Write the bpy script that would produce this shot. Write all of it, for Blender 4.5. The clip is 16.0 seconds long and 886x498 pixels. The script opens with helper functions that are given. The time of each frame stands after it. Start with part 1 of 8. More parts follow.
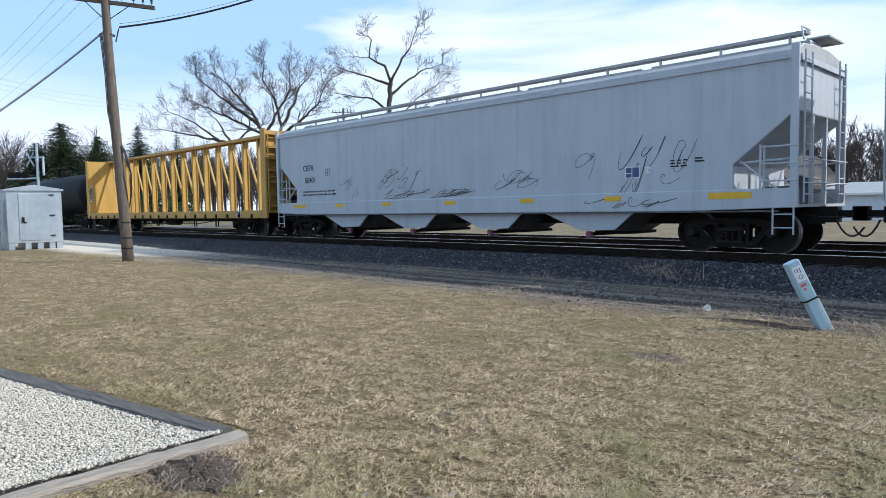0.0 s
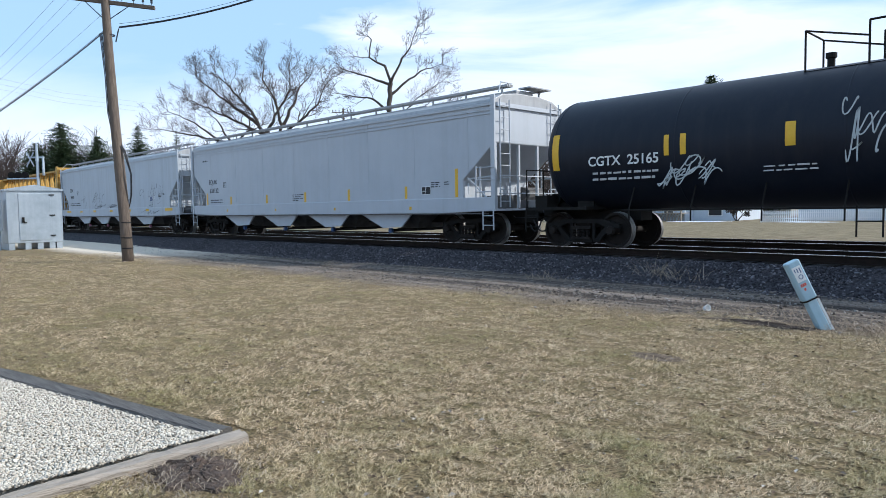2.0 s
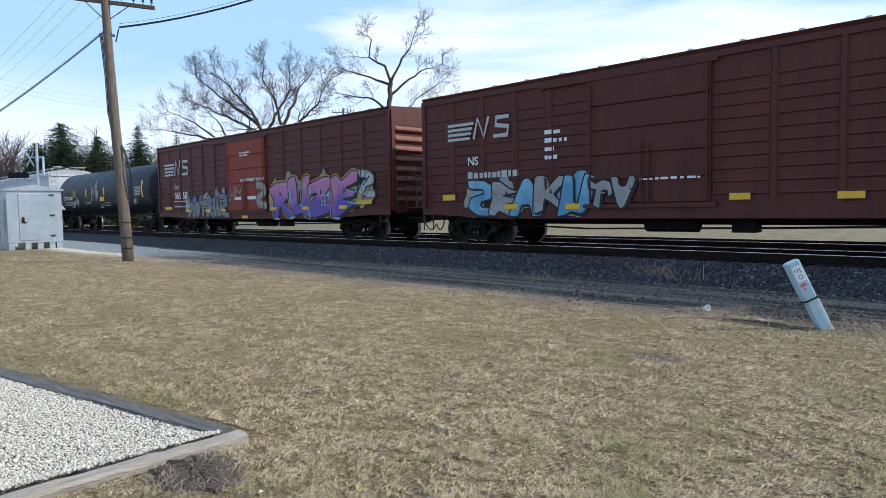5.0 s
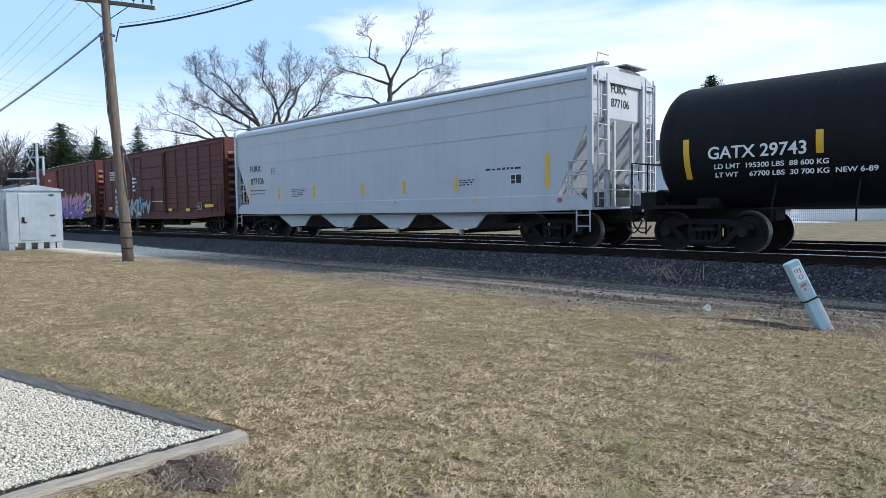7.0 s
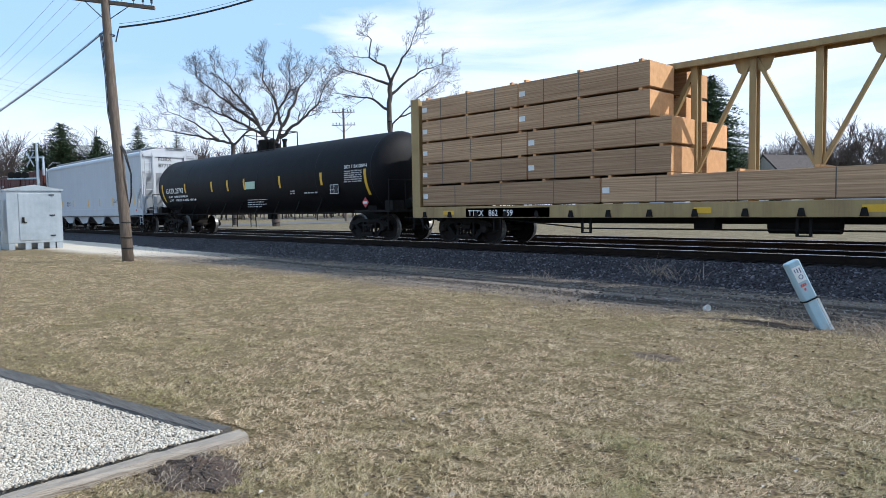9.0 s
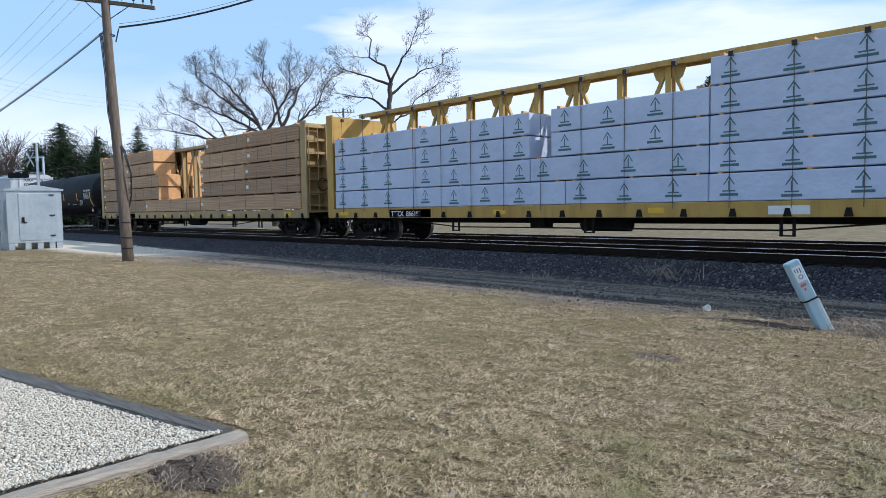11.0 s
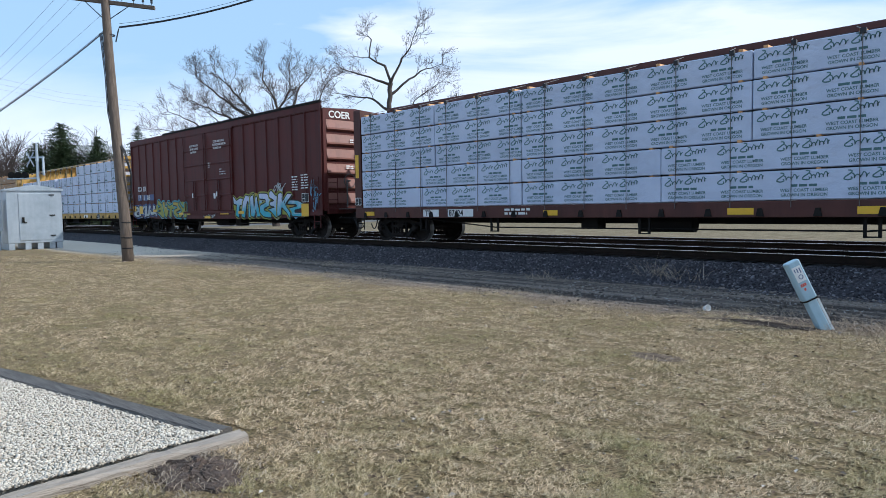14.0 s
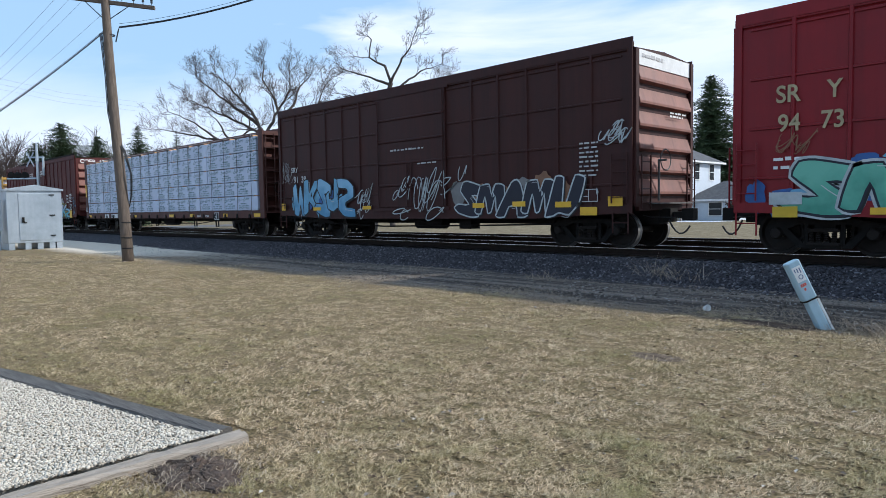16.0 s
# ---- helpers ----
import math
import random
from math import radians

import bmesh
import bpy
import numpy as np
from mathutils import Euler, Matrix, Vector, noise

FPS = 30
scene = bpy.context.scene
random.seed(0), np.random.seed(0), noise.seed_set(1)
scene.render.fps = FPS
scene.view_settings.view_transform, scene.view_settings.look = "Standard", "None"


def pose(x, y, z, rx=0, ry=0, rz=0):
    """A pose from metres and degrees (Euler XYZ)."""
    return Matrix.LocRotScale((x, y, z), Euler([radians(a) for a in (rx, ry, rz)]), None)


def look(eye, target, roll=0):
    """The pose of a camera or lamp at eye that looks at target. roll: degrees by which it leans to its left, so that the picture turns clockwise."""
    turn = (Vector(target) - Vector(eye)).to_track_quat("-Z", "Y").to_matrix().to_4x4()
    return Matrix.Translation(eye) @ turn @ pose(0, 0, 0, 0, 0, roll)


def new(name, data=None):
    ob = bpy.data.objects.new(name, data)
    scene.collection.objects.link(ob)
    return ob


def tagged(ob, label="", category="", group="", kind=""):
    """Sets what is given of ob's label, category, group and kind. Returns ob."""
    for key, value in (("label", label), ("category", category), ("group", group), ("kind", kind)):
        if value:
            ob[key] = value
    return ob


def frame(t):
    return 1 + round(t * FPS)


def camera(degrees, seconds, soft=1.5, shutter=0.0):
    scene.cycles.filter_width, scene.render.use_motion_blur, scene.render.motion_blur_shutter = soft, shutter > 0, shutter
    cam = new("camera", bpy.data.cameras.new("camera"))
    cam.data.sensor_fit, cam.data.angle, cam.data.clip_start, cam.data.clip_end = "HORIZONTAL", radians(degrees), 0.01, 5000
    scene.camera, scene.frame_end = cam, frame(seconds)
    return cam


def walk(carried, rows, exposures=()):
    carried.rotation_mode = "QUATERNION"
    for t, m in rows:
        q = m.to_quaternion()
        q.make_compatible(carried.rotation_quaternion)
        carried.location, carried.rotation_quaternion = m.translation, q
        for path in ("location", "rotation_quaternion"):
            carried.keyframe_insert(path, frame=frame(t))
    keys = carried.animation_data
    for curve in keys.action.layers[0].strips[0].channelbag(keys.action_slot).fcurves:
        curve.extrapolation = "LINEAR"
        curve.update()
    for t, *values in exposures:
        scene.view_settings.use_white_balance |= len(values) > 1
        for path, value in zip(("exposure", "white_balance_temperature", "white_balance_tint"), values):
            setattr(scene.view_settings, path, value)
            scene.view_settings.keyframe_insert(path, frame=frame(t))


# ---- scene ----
cam = camera(66.66, 16.0, 0.75)
EYE = pose(0, 0, 1.102, 86.5256, 0.9429, 45.255)
walk(cam, [(0, EYE), (16, EYE)], exposures=[(0, 0.20, 5680, 9), (9.2, 0.22, 5680, 9), (11.3, 0.06, 5620, 9), (14, 0.09, 5640, 9), (16, 0.08, 5680, 9)])

# ---- sky and sun ----
SUN_AZ, SUN_EL = math.atan2(0.69, 0.72), radians(35)
world = bpy.data.worlds.new("sky")
scene.world = world
world.use_nodes = True
wn, wl = world.node_tree.nodes, world.node_tree.links
wn.clear()
w_out = wn.new("ShaderNodeOutputWorld")
w_bg = wn.new("ShaderNodeBackground")
w_sky = wn.new("ShaderNodeTexSky")
w_sky.sky_type, w_sky.sun_disc = "NISHITA", False
w_sky.sun_elevation, w_sky.sun_rotation = SUN_EL, math.pi / 2 - SUN_AZ
w_sky.air_density, w_sky.dust_density, w_sky.ozone_density = 1.0, 0.3, 2.0
w_co = wn.new("ShaderNodeTexCoord")
w_map = wn.new("ShaderNodeMapping")
w_map.inputs["Scale"].default_value = (1.3, 1.3, 6.5)
w_map.inputs["Location"].default_value = (3.1, 0.4, 0.55)
w_noise = wn.new("ShaderNodeTexNoise")
w_noise.inputs["Scale"].default_value = 1.5
w_noise.inputs["Detail"].default_value = 7
w_noise.inputs["Roughness"].default_value = 0.52
w_noise.inputs["Distortion"].default_value = 0.5
w_ramp = wn.new("ShaderNodeValToRGB")
w_ramp.color_ramp.elements[0].position, w_ramp.color_ramp.elements[1].position = 0.52, 0.70
w_mix = wn.new("ShaderNodeMix")
w_mix.data_type = "RGBA"
w_mix.inputs[7].default_value = (6.6, 6.8, 7.2, 1)
wl.new(w_co.outputs["Generated"], w_map.inputs["Vector"])
wl.new(w_map.outputs["Vector"], w_noise.inputs["Vector"])
w_side = wn.new("ShaderNodeVectorMath")
w_side.operation = "DOT_PRODUCT"
w_side.inputs[1].default_value = (0.15, 0.16, 0.0)
w_add = wn.new("ShaderNodeMath")
w_add.operation = "ADD"
wl.new(w_co.outputs["Generated"], w_side.inputs[0])
wl.new(w_side.outputs["Value"], w_add.inputs[0])
wl.new(w_noise.outputs["Fac"], w_add.inputs[1])
wl.new(w_add.outputs[0], w_ramp.inputs["Fac"])
wl.new(w_ramp.outputs["Color"], w_mix.inputs[0])
w_pale = wn.new("ShaderNodeMix")
w_pale.data_type = "RGBA"
w_pale.inputs[0].default_value = 0.8
w_pale.inputs[7].default_value = (3.6, 5.0, 6.5, 1)
wl.new(w_sky.outputs["Color"], w_pale.inputs[6])
wl.new(w_pale.outputs[2], w_mix.inputs[6])
w_sep = wn.new("ShaderNodeSeparateXYZ")
w_haze = wn.new("ShaderNodeValToRGB")
w_haze.color_ramp.elements[0].position, w_haze.color_ramp.elements[0].color = 0.10, (0.96, 0.96, 0.96, 1)
w_haze.color_ramp.elements[1].position, w_haze.color_ramp.elements[1].color = 0.21, (0, 0, 0, 1)
w_mix2 = wn.new("ShaderNodeMix")
w_mix2.data_type = "RGBA"
w_mix2.inputs[7].default_value = (6.4, 6.7, 7.2, 1)
wl.new(w_co.outputs["Generated"], w_sep.inputs[0])
w_ragged = wn.new("ShaderNodeMath")
w_ragged.operation = "MULTIPLY_ADD"
w_ragged.inputs[1].default_value = -0.22
w_shift = wn.new("ShaderNodeMath")
w_shift.operation = "ADD"
w_shift.inputs[1].default_value = 0.11
wl.new(w_noise.outputs["Fac"], w_ragged.inputs[0])
wl.new(w_sep.outputs["Z"], w_ragged.inputs[2])
wl.new(w_ragged.outputs[0], w_shift.inputs[0])
wl.new(w_shift.outputs[0], w_haze.inputs["Fac"])
wl.new(w_haze.outputs["Color"], w_mix2.inputs[0])
wl.new(w_mix.outputs[2], w_mix2.inputs[6])
wl.new(w_mix2.outputs[2], w_bg.inputs["Color"])
w_bg.inputs["Strength"].default_value = 0.14
wl.new(w_bg.outputs["Background"], w_out.inputs["Surface"])

sun = new("sun", bpy.data.lights.new("sun", "SUN"))
sun.data.energy, sun.data.angle, sun.data.color = 4.2, radians(0.6), (1.0, 0.91, 0.78)
sun.matrix_world = look((0, 0, 0), (-math.cos(SUN_AZ) * math.cos(SUN_EL), -math.sin(SUN_AZ) * math.cos(SUN_EL), -math.sin(SUN_EL)))


# ---- materials ----
def surface(name, a, b, scale=2.0, rough=0.6, metal=0.0, bump=0.2, fine=60.0, streak=None, amount=0.5, rand=0.0, stretch=(1, 1, 1), depth=0.01, gloss=0.4):
    """Two-scale colour variation, optional vertical streaks of grime, fine relief."""
    m = bpy.data.materials.new(name)
    m.use_nodes = True
    n, l = m.node_tree.nodes, m.node_tree.links
    p = n["Principled BSDF"]
    co = n.new("ShaderNodeTexCoord")
    mp = n.new("ShaderNodeMapping")
    mp.inputs["Scale"].default_value = stretch
    l.new(co.outputs["Object"], mp.inputs["Vector"])
    big = n.new("ShaderNodeTexNoise")
    big.inputs["Scale"].default_value, big.inputs["Detail"].default_value, big.inputs["Roughness"].default_value = scale, 8, 0.65
    l.new(mp.outputs["Vector"], big.inputs["Vector"])
    ramp = n.new("ShaderNodeValToRGB")
    ramp.color_ramp.elements[0].position, ramp.color_ramp.elements[1].position = 0.3, 0.7
    ramp.color_ramp.elements[0].color, ramp.color_ramp.elements[1].color = (*a, 1), (*b, 1)
    l.new(big.outputs["Fac"], ramp.inputs["Fac"])
    col = ramp.outputs["Color"]
    if streak:
        sm = n.new("ShaderNodeMapping")
        sm.inputs["Scale"].default_value = (2.5, 2.5, 0.16)
        l.new(co.outputs["Object"], sm.inputs["Vector"])
        sn = n.new("ShaderNodeTexNoise")
        sn.inputs["Scale"].default_value, sn.inputs["Detail"].default_value = 1.6, 7
        sn.inputs["Roughness"].default_value = 0.7
        l.new(sm.outputs["Vector"], sn.inputs["Vector"])
        sr = n.new("ShaderNodeValToRGB")
        sr.color_ramp.elements[0].position, sr.color_ramp.elements[1].position = 0.46, 0.78
        sr.color_ramp.elements[1].color = (amount, amount, amount, 1)
        l.new(sn.outputs["Fac"], sr.inputs["Fac"])
        mx = n.new("ShaderNodeMix")
        mx.data_type = "RGBA"
        mx.inputs[7].default_value = (*streak, 1)
        l.new(sr.outputs["Color"], mx.inputs[0])
        l.new(col, mx.inputs[6])
        col = mx.outputs[2]
    if rand:
        oi = n.new("ShaderNodeObjectInfo")
        hs = n.new("ShaderNodeHueSaturation")
        mr = n.new("ShaderNodeMapRange")
        mr.inputs["To Min"].default_value, mr.inputs["To Max"].default_value = 1 - rand, 1 + rand
        l.new(oi.outputs["Random"], mr.inputs["Value"])
        l.new(mr.outputs["Result"], hs.inputs["Value"])
        l.new(col, hs.inputs["Color"])
        col = hs.outputs["Color"]
    l.new(col, p.inputs["Base Color"])
    fn = n.new("ShaderNodeTexNoise")
    fn.inputs["Scale"].default_value, fn.inputs["Detail"].default_value = fine, 5
    l.new(mp.outputs["Vector"], fn.inputs["Vector"])
    bp = n.new("ShaderNodeBump")
    bp.inputs["Strength"].default_value, bp.inputs["Distance"].default_value = bump, depth
    l.new(fn.outputs["Fac"], bp.inputs["Height"])
    l.new(bp.outputs["Normal"], p.inputs["Normal"])
    rr = n.new("ShaderNodeMapRange")
    rr.inputs["To Min"].default_value, rr.inputs["To Max"].default_value = max(0.05, rough - 0.12), min(1, rough + 0.12)
    l.new(big.outputs["Fac"], rr.inputs["Value"])
    l.new(rr.outputs["Result"], p.inputs["Roughness"])
    p.inputs["Metallic"].default_value = metal
    p.inputs["Specular IOR Level"].default_value = gloss
    return m


def plain(name, c, rough=0.6, metal=0.0):
    return surface(name, tuple(0.88 * v for v in c), tuple(min(1, 1.08 * v) for v in c), 4.0, rough, metal, 0.1, 90.0)


GREY = surface("grey_paint", (0.405, 0.440, 0.480), (0.465, 0.497, 0.533), 0.7, 0.5, 0, 0.06, 20, (0.2192, 0.2129, 0.2005), 0.35)
PALE = surface("pale_grey_paint", (0.415, 0.440, 0.475), (0.475, 0.497, 0.528), 0.7, 0.5, 0, 0.06, 20, (0.3060, 0.2992, 0.2856), 0.25)
ROOF_GREY = surface("galvanised_roof", (0.3034, 0.3102, 0.3179), (0.4046, 0.4046, 0.4046), 1.5, 0.5, 0.2, 0.1, 30, (0.1802, 0.1734, 0.1590), 0.4)
GRIME = surface("grimy_grey_steel", (0.0840, 0.0788, 0.0758), (0.1575, 0.1522, 0.1470), 2.0, 0.75, 0, 0.2, 30, (0.0315, 0.0263, 0.0240), 0.6)
BLACK = surface("black_tank_paint", (0.0075, 0.0073, 0.0088), (0.0125, 0.0122, 0.014), 0.6, 0.58, 0, 0.05, 15, (0.028, 0.026, 0.023), 0.3, gloss=0.12)
NAVY = surface("navy_tank_paint", (0.008, 0.0105, 0.018), (0.0145, 0.018, 0.028), 0.6, 0.46, 0, 0.05, 15, (0.040, 0.040, 0.040), 0.25, gloss=0.2)
BROWN = surface("oxide_brown_paint", (0.068, 0.0165, 0.0130), (0.100, 0.0265, 0.0205), 0.9, 0.6, 0, 0.12, 25, (0.030, 0.0115, 0.0105), 0.7, gloss=0.3)
DOORRED = surface("orange_red_door_paint", (0.20, 0.030, 0.018), (0.27, 0.043, 0.025), 0.9, 0.6, 0, 0.1, 25, (0.08, 0.02, 0.016), 0.75, gloss=0.3)
MAROON = surface("maroon_paint", (0.066, 0.0112, 0.0093), (0.094, 0.0175, 0.0142), 0.8, 0.6, 0, 0.1, 25, (0.030, 0.009, 0.008), 0.7, gloss=0.3)
DKBROWN = surface("dark_brown_paint", (0.036, 0.0104, 0.0086), (0.053, 0.0162, 0.0130), 0.8, 0.6, 0, 0.1, 25, (0.018, 0.009, 0.008), 0.75, gloss=0.25)
RED = surface("red_paint", (0.165, 0.0062, 0.0105), (0.215, 0.009, 0.014), 0.7, 0.5, 0, 0.08, 25, (0.085, 0.006, 0.009), 0.5, gloss=0.3)
YELLOW = surface("yellow_paint", (0.41, 0.240, 0.044), (0.49, 0.305, 0.075), 1.0, 0.55, 0, 0.1, 25, (0.1459, 0.0845, 0.0284), 0.55)
CBROWN = surface("brown_frame_paint", (0.062, 0.022, 0.017), (0.095, 0.035, 0.027), 1.0, 0.6, 0, 0.1, 25, (0.033, 0.016, 0.013), 0.6, gloss=0.3)
STEEL = surface("grimy_black_steel", (0.006, 0.0055, 0.005), (0.018, 0.016, 0.014), 3.0, 0.85, 0, 0.3, 40, gloss=0.25)
WHEEL = surface("brown_rusted_wheel_steel", (0.009, 0.0075, 0.0065), (0.026, 0.0205, 0.017), 4.0, 0.8, 0.1, 0.2, 40, gloss=0.25)
TREAD = surface("worn_wheel_rim", (0.16, 0.15, 0.14), (0.26, 0.25, 0.235), 8.0, 0.4, 0.5, 0.1, 60)
RAILTOP = surface("polished_rail_head", (0.55, 0.55, 0.55), (0.7, 0.7, 0.7), 3.0, 0.22, 0.95, 0.05, 60)
RAILSIDE = surface("rusted_rail_web", (0.009, 0.006, 0.0045), (0.022, 0.014, 0.010), 5.0, 0.9, 0.0, 0.3, 50, gloss=0.2)
TIE = surface("creosoted_wood", (0.010, 0.0085, 0.007), (0.026, 0.022, 0.019), 4.0, 0.95, 0, 0.5, 30, rand=0.25, gloss=0.2)
FADED = surface("faded_tan_yellow_paint", (0.30, 0.205, 0.085), (0.42, 0.30, 0.135), 1.2, 0.6, 0, 0.1, 25, (0.15, 0.095, 0.05), 0.6)
# oxide colour for boxcar ends, lightened to stand for the sun on them
SUNLIT_END = surface("sunlit_oxide_paint", (0.175, 0.068, 0.050), (0.255, 0.108, 0.080), 1.2, 0.6, 0, 0.12, 25, (0.095, 0.042, 0.034), 0.6, gloss=0.4)
STRIPE = plain("reflective_yellow", (0.72, 0.42, 0.025), 0.4)
WHITE = plain("white_stencil_paint", (0.72, 0.72, 0.70), 0.6)
DULLWHITE = plain("faded_stencil_paint", (0.46, 0.45, 0.44), 0.6)
INK = plain("black_stencil_paint", (0.022, 0.022, 0.025), 0.6)
LUMBER = surface("fresh_sawn_lumber", (0.195, 0.105, 0.052), (0.58, 0.38, 0.22), 1.6, 0.75, 0, 0.5, 8, stretch=(0.2, 4, 24), rand=0.18)
LUMBER_END = surface("lumber_end_grain", (0.52, 0.27, 0.11), (0.66, 0.38, 0.18), 6.0, 0.8, 0, 0.4, 30, rand=0.14)
WRAP = surface("white_lumber_wrap", (0.445, 0.495, 0.62), (0.535, 0.58, 0.70), 1.2, 0.36, 0, 0.9, 3.5, rand=0.05, depth=0.045)
POLEWOOD = surface("weathered_pole_wood", (0.085, 0.065, 0.050), (0.19, 0.15, 0.12), 3.0, 0.95, 0, 0.8, 12, stretch=(7, 7, 0.3), depth=0.03)
GALV = surface("galvanised_sheet", (0.35, 0.405, 0.45), (0.47, 0.525, 0.57), 2.2, 0.34, 0.5, 0.08, 20, (0.58, 0.62, 0.66), 0.45)
BARK = surface("grey_bark", (0.045, 0.036, 0.031), (0.10, 0.082, 0.070), 4.0, 0.95, 0, 0.6, 20)
TWIG = surface("bare_twigs", (0.048, 0.037, 0.033), (0.085, 0.066, 0.058), 2.0, 0.95, 0, 0.1, 20)
NEEDLE = surface("spruce_needles", (0.040, 0.070, 0.036), (0.115, 0.155, 0.085), 2.5, 0.85, 0, 0.3, 20)
OLDTIMBER = surface("dark_weathered_timber", (0.06, 0.055, 0.05), (0.145, 0.135, 0.125), 3.0, 0.95, 0, 0.8, 14, stretch=(1, 9, 9), depth=0.02)
PALETIMBER = surface("pale_weathered_timber", (0.24, 0.205, 0.165), (0.38, 0.33, 0.275), 3.0, 0.95, 0, 0.8, 14, stretch=(9, 1, 9), depth=0.02)
PEBBLE = surface("pale_limestone_gravel", (0.16, 0.14, 0.11), (0.34, 0.305, 0.25), 60.0, 0.95, 0, 0.8, 70, gloss=0.2)
BLUEPVC = surface("pale_blue_plastic", (0.30, 0.44, 0.52), (0.38, 0.52, 0.60), 3.0, 0.45, 0, 0.05, 40, (0.25, 0.27, 0.26), 0.35)
CABLE = plain("black_cable", (0.02, 0.02, 0.022), 0.6)
GLASSY = plain("dark_window_glass", (0.03, 0.035, 0.04), 0.08)


# ---- mesh helpers ----
def box(bm, x0, x1, y0, y1, z0, z1):
    v = [bm.verts.new(p) for p in ((x0, y0, z0), (x1, y0, z0), (x1, y1, z0), (x0, y1, z0), (x0, y0, z1), (x1, y0, z1), (x1, y1, z1), (x0, y1, z1))]
    for f in ((0, 3, 2, 1), (4, 5, 6, 7), (0, 1, 5, 4), (1, 2, 6, 5), (2, 3, 7, 6), (3, 0, 4, 7)):
        bm.faces.new([v[i] for i in f])


def prism(bm, poly, axis, lo, hi):
    """A polygon of (a, b) pushed along an axis: x takes (y, z), y takes (x, z), z takes (x, y)."""
    put = {"x": lambda a, b, c: (c, a, b), "y": lambda a, b, c: (a, c, b), "z": lambda a, b, c: (a, b, c)}[axis]
    p = [bm.verts.new(put(a, b, lo)) for a, b in poly]
    q = [bm.verts.new(put(a, b, hi)) for a, b in poly]
    k = len(poly)
    bm.faces.new(p[::-1])
    bm.faces.new(q)
    for i in range(k):
        bm.faces.new((p[i], p[(i + 1) % k], q[(i + 1) % k], q[i]))


def tube(bm, a, b, r0, r1=None, seg=8, caps=True):
    a, b = Vector(a), Vector(b)
    r1 = r0 if r1 is None else r1
    w = (b - a).normalized()
    u = w.orthogonal().normalized()
    v = w.cross(u)
    ring = [[bm.verts.new(c + (u * math.cos(2 * math.pi * i / seg) + v * math.sin(2 * math.pi * i / seg)) * r) for i in range(seg)] for c, r in ((a, r0), (b, r1))]
    for i in range(seg):
        bm.faces.new((ring[0][i], ring[0][(i + 1) % seg], ring[1][(i + 1) % seg], ring[1][i]))
    if caps:
        bm.faces.new(ring[0][::-1])
        bm.faces.new(ring[1])


def pipe(bm, pts, r, seg=6):
    """A bent rod through the points; r is one radius or one for each point."""
    pts = [Vector(p) for p in pts]
    radii = r if isinstance(r, (list, tuple)) else [r] * len(pts)
    rings, u = [], None
    for i, p in enumerate(pts):
        w = (pts[min(i + 1, len(pts) - 1)] - pts[max(i - 1, 0)]).normalized()
        u = w.orthogonal().normalized() if u is None else (u - w * u.dot(w)).normalized()
        v = w.cross(u)
        rings.append([bm.verts.new(p + (u * math.cos(2 * math.pi * k / seg) + v * math.sin(2 * math.pi * k / seg)) * radii[i]) for k in range(seg)])
    for a, b in zip(rings, rings[1:]):
        for k in range(seg):
            bm.faces.new((a[k], a[(k + 1) % seg], b[(k + 1) % seg], b[k]))
    bm.faces.new(rings[0][::-1])
    bm.faces.new(rings[-1])


def lathe(bm, profile, centre, axis, seg=24):
    """profile: (radius, height along the axis); closed where the radius is 0."""
    w = Vector(axis).normalized()
    u = w.orthogonal().normalized()
    v = w.cross(u)
    rings = []
    for r, h in profile:
        c = Vector(centre) + w * h
        if r < 1e-6:
            rings.append([bm.verts.new(c)])
        else:
            rings.append([bm.verts.new(c + (u * math.cos(2 * math.pi * i / seg) + v * math.sin(2 * math.pi * i / seg)) * r) for i in range(seg)])
    for p, q in zip(rings, rings[1:]):
        for i in range(seg):
            j = (i + 1) % seg
            f = [p[0], q[j], q[i]] if len(p) == 1 else [p[i], p[j], q[0]] if len(q) == 1 else [p[i], p[j], q[j], q[i]]
            bm.faces.new(f)


def part(name, bm, material, parent=None, label="", smooth=False, bevel=0.0):
    me = bpy.data.meshes.new(name)
    bmesh.ops.recalc_face_normals(bm, faces=bm.faces)
    bm.to_mesh(me)
    bm.free()
    me.materials.append(material)
    ob = new(name, me)
    ob.parent = parent
    if smooth:
        me.polygons.foreach_set("use_smooth", [True] * len(me.polygons))
    if bevel:
        mod = ob.modifiers.new("bevel", "BEVEL")
        mod.width, mod.segments, mod.limit_method, mod.angle_limit = bevel, 2, "ANGLE", radians(40)
    if label:
        ob["label"] = label
    return ob


def B():
    return bmesh.new()


def boxes(name, material, parent, *dims, label="", bevel=0.0):
    bm = B()
    for d in dims:
        box(bm, *d)
    return part(name, bm, material, parent, label, bevel=bevel)


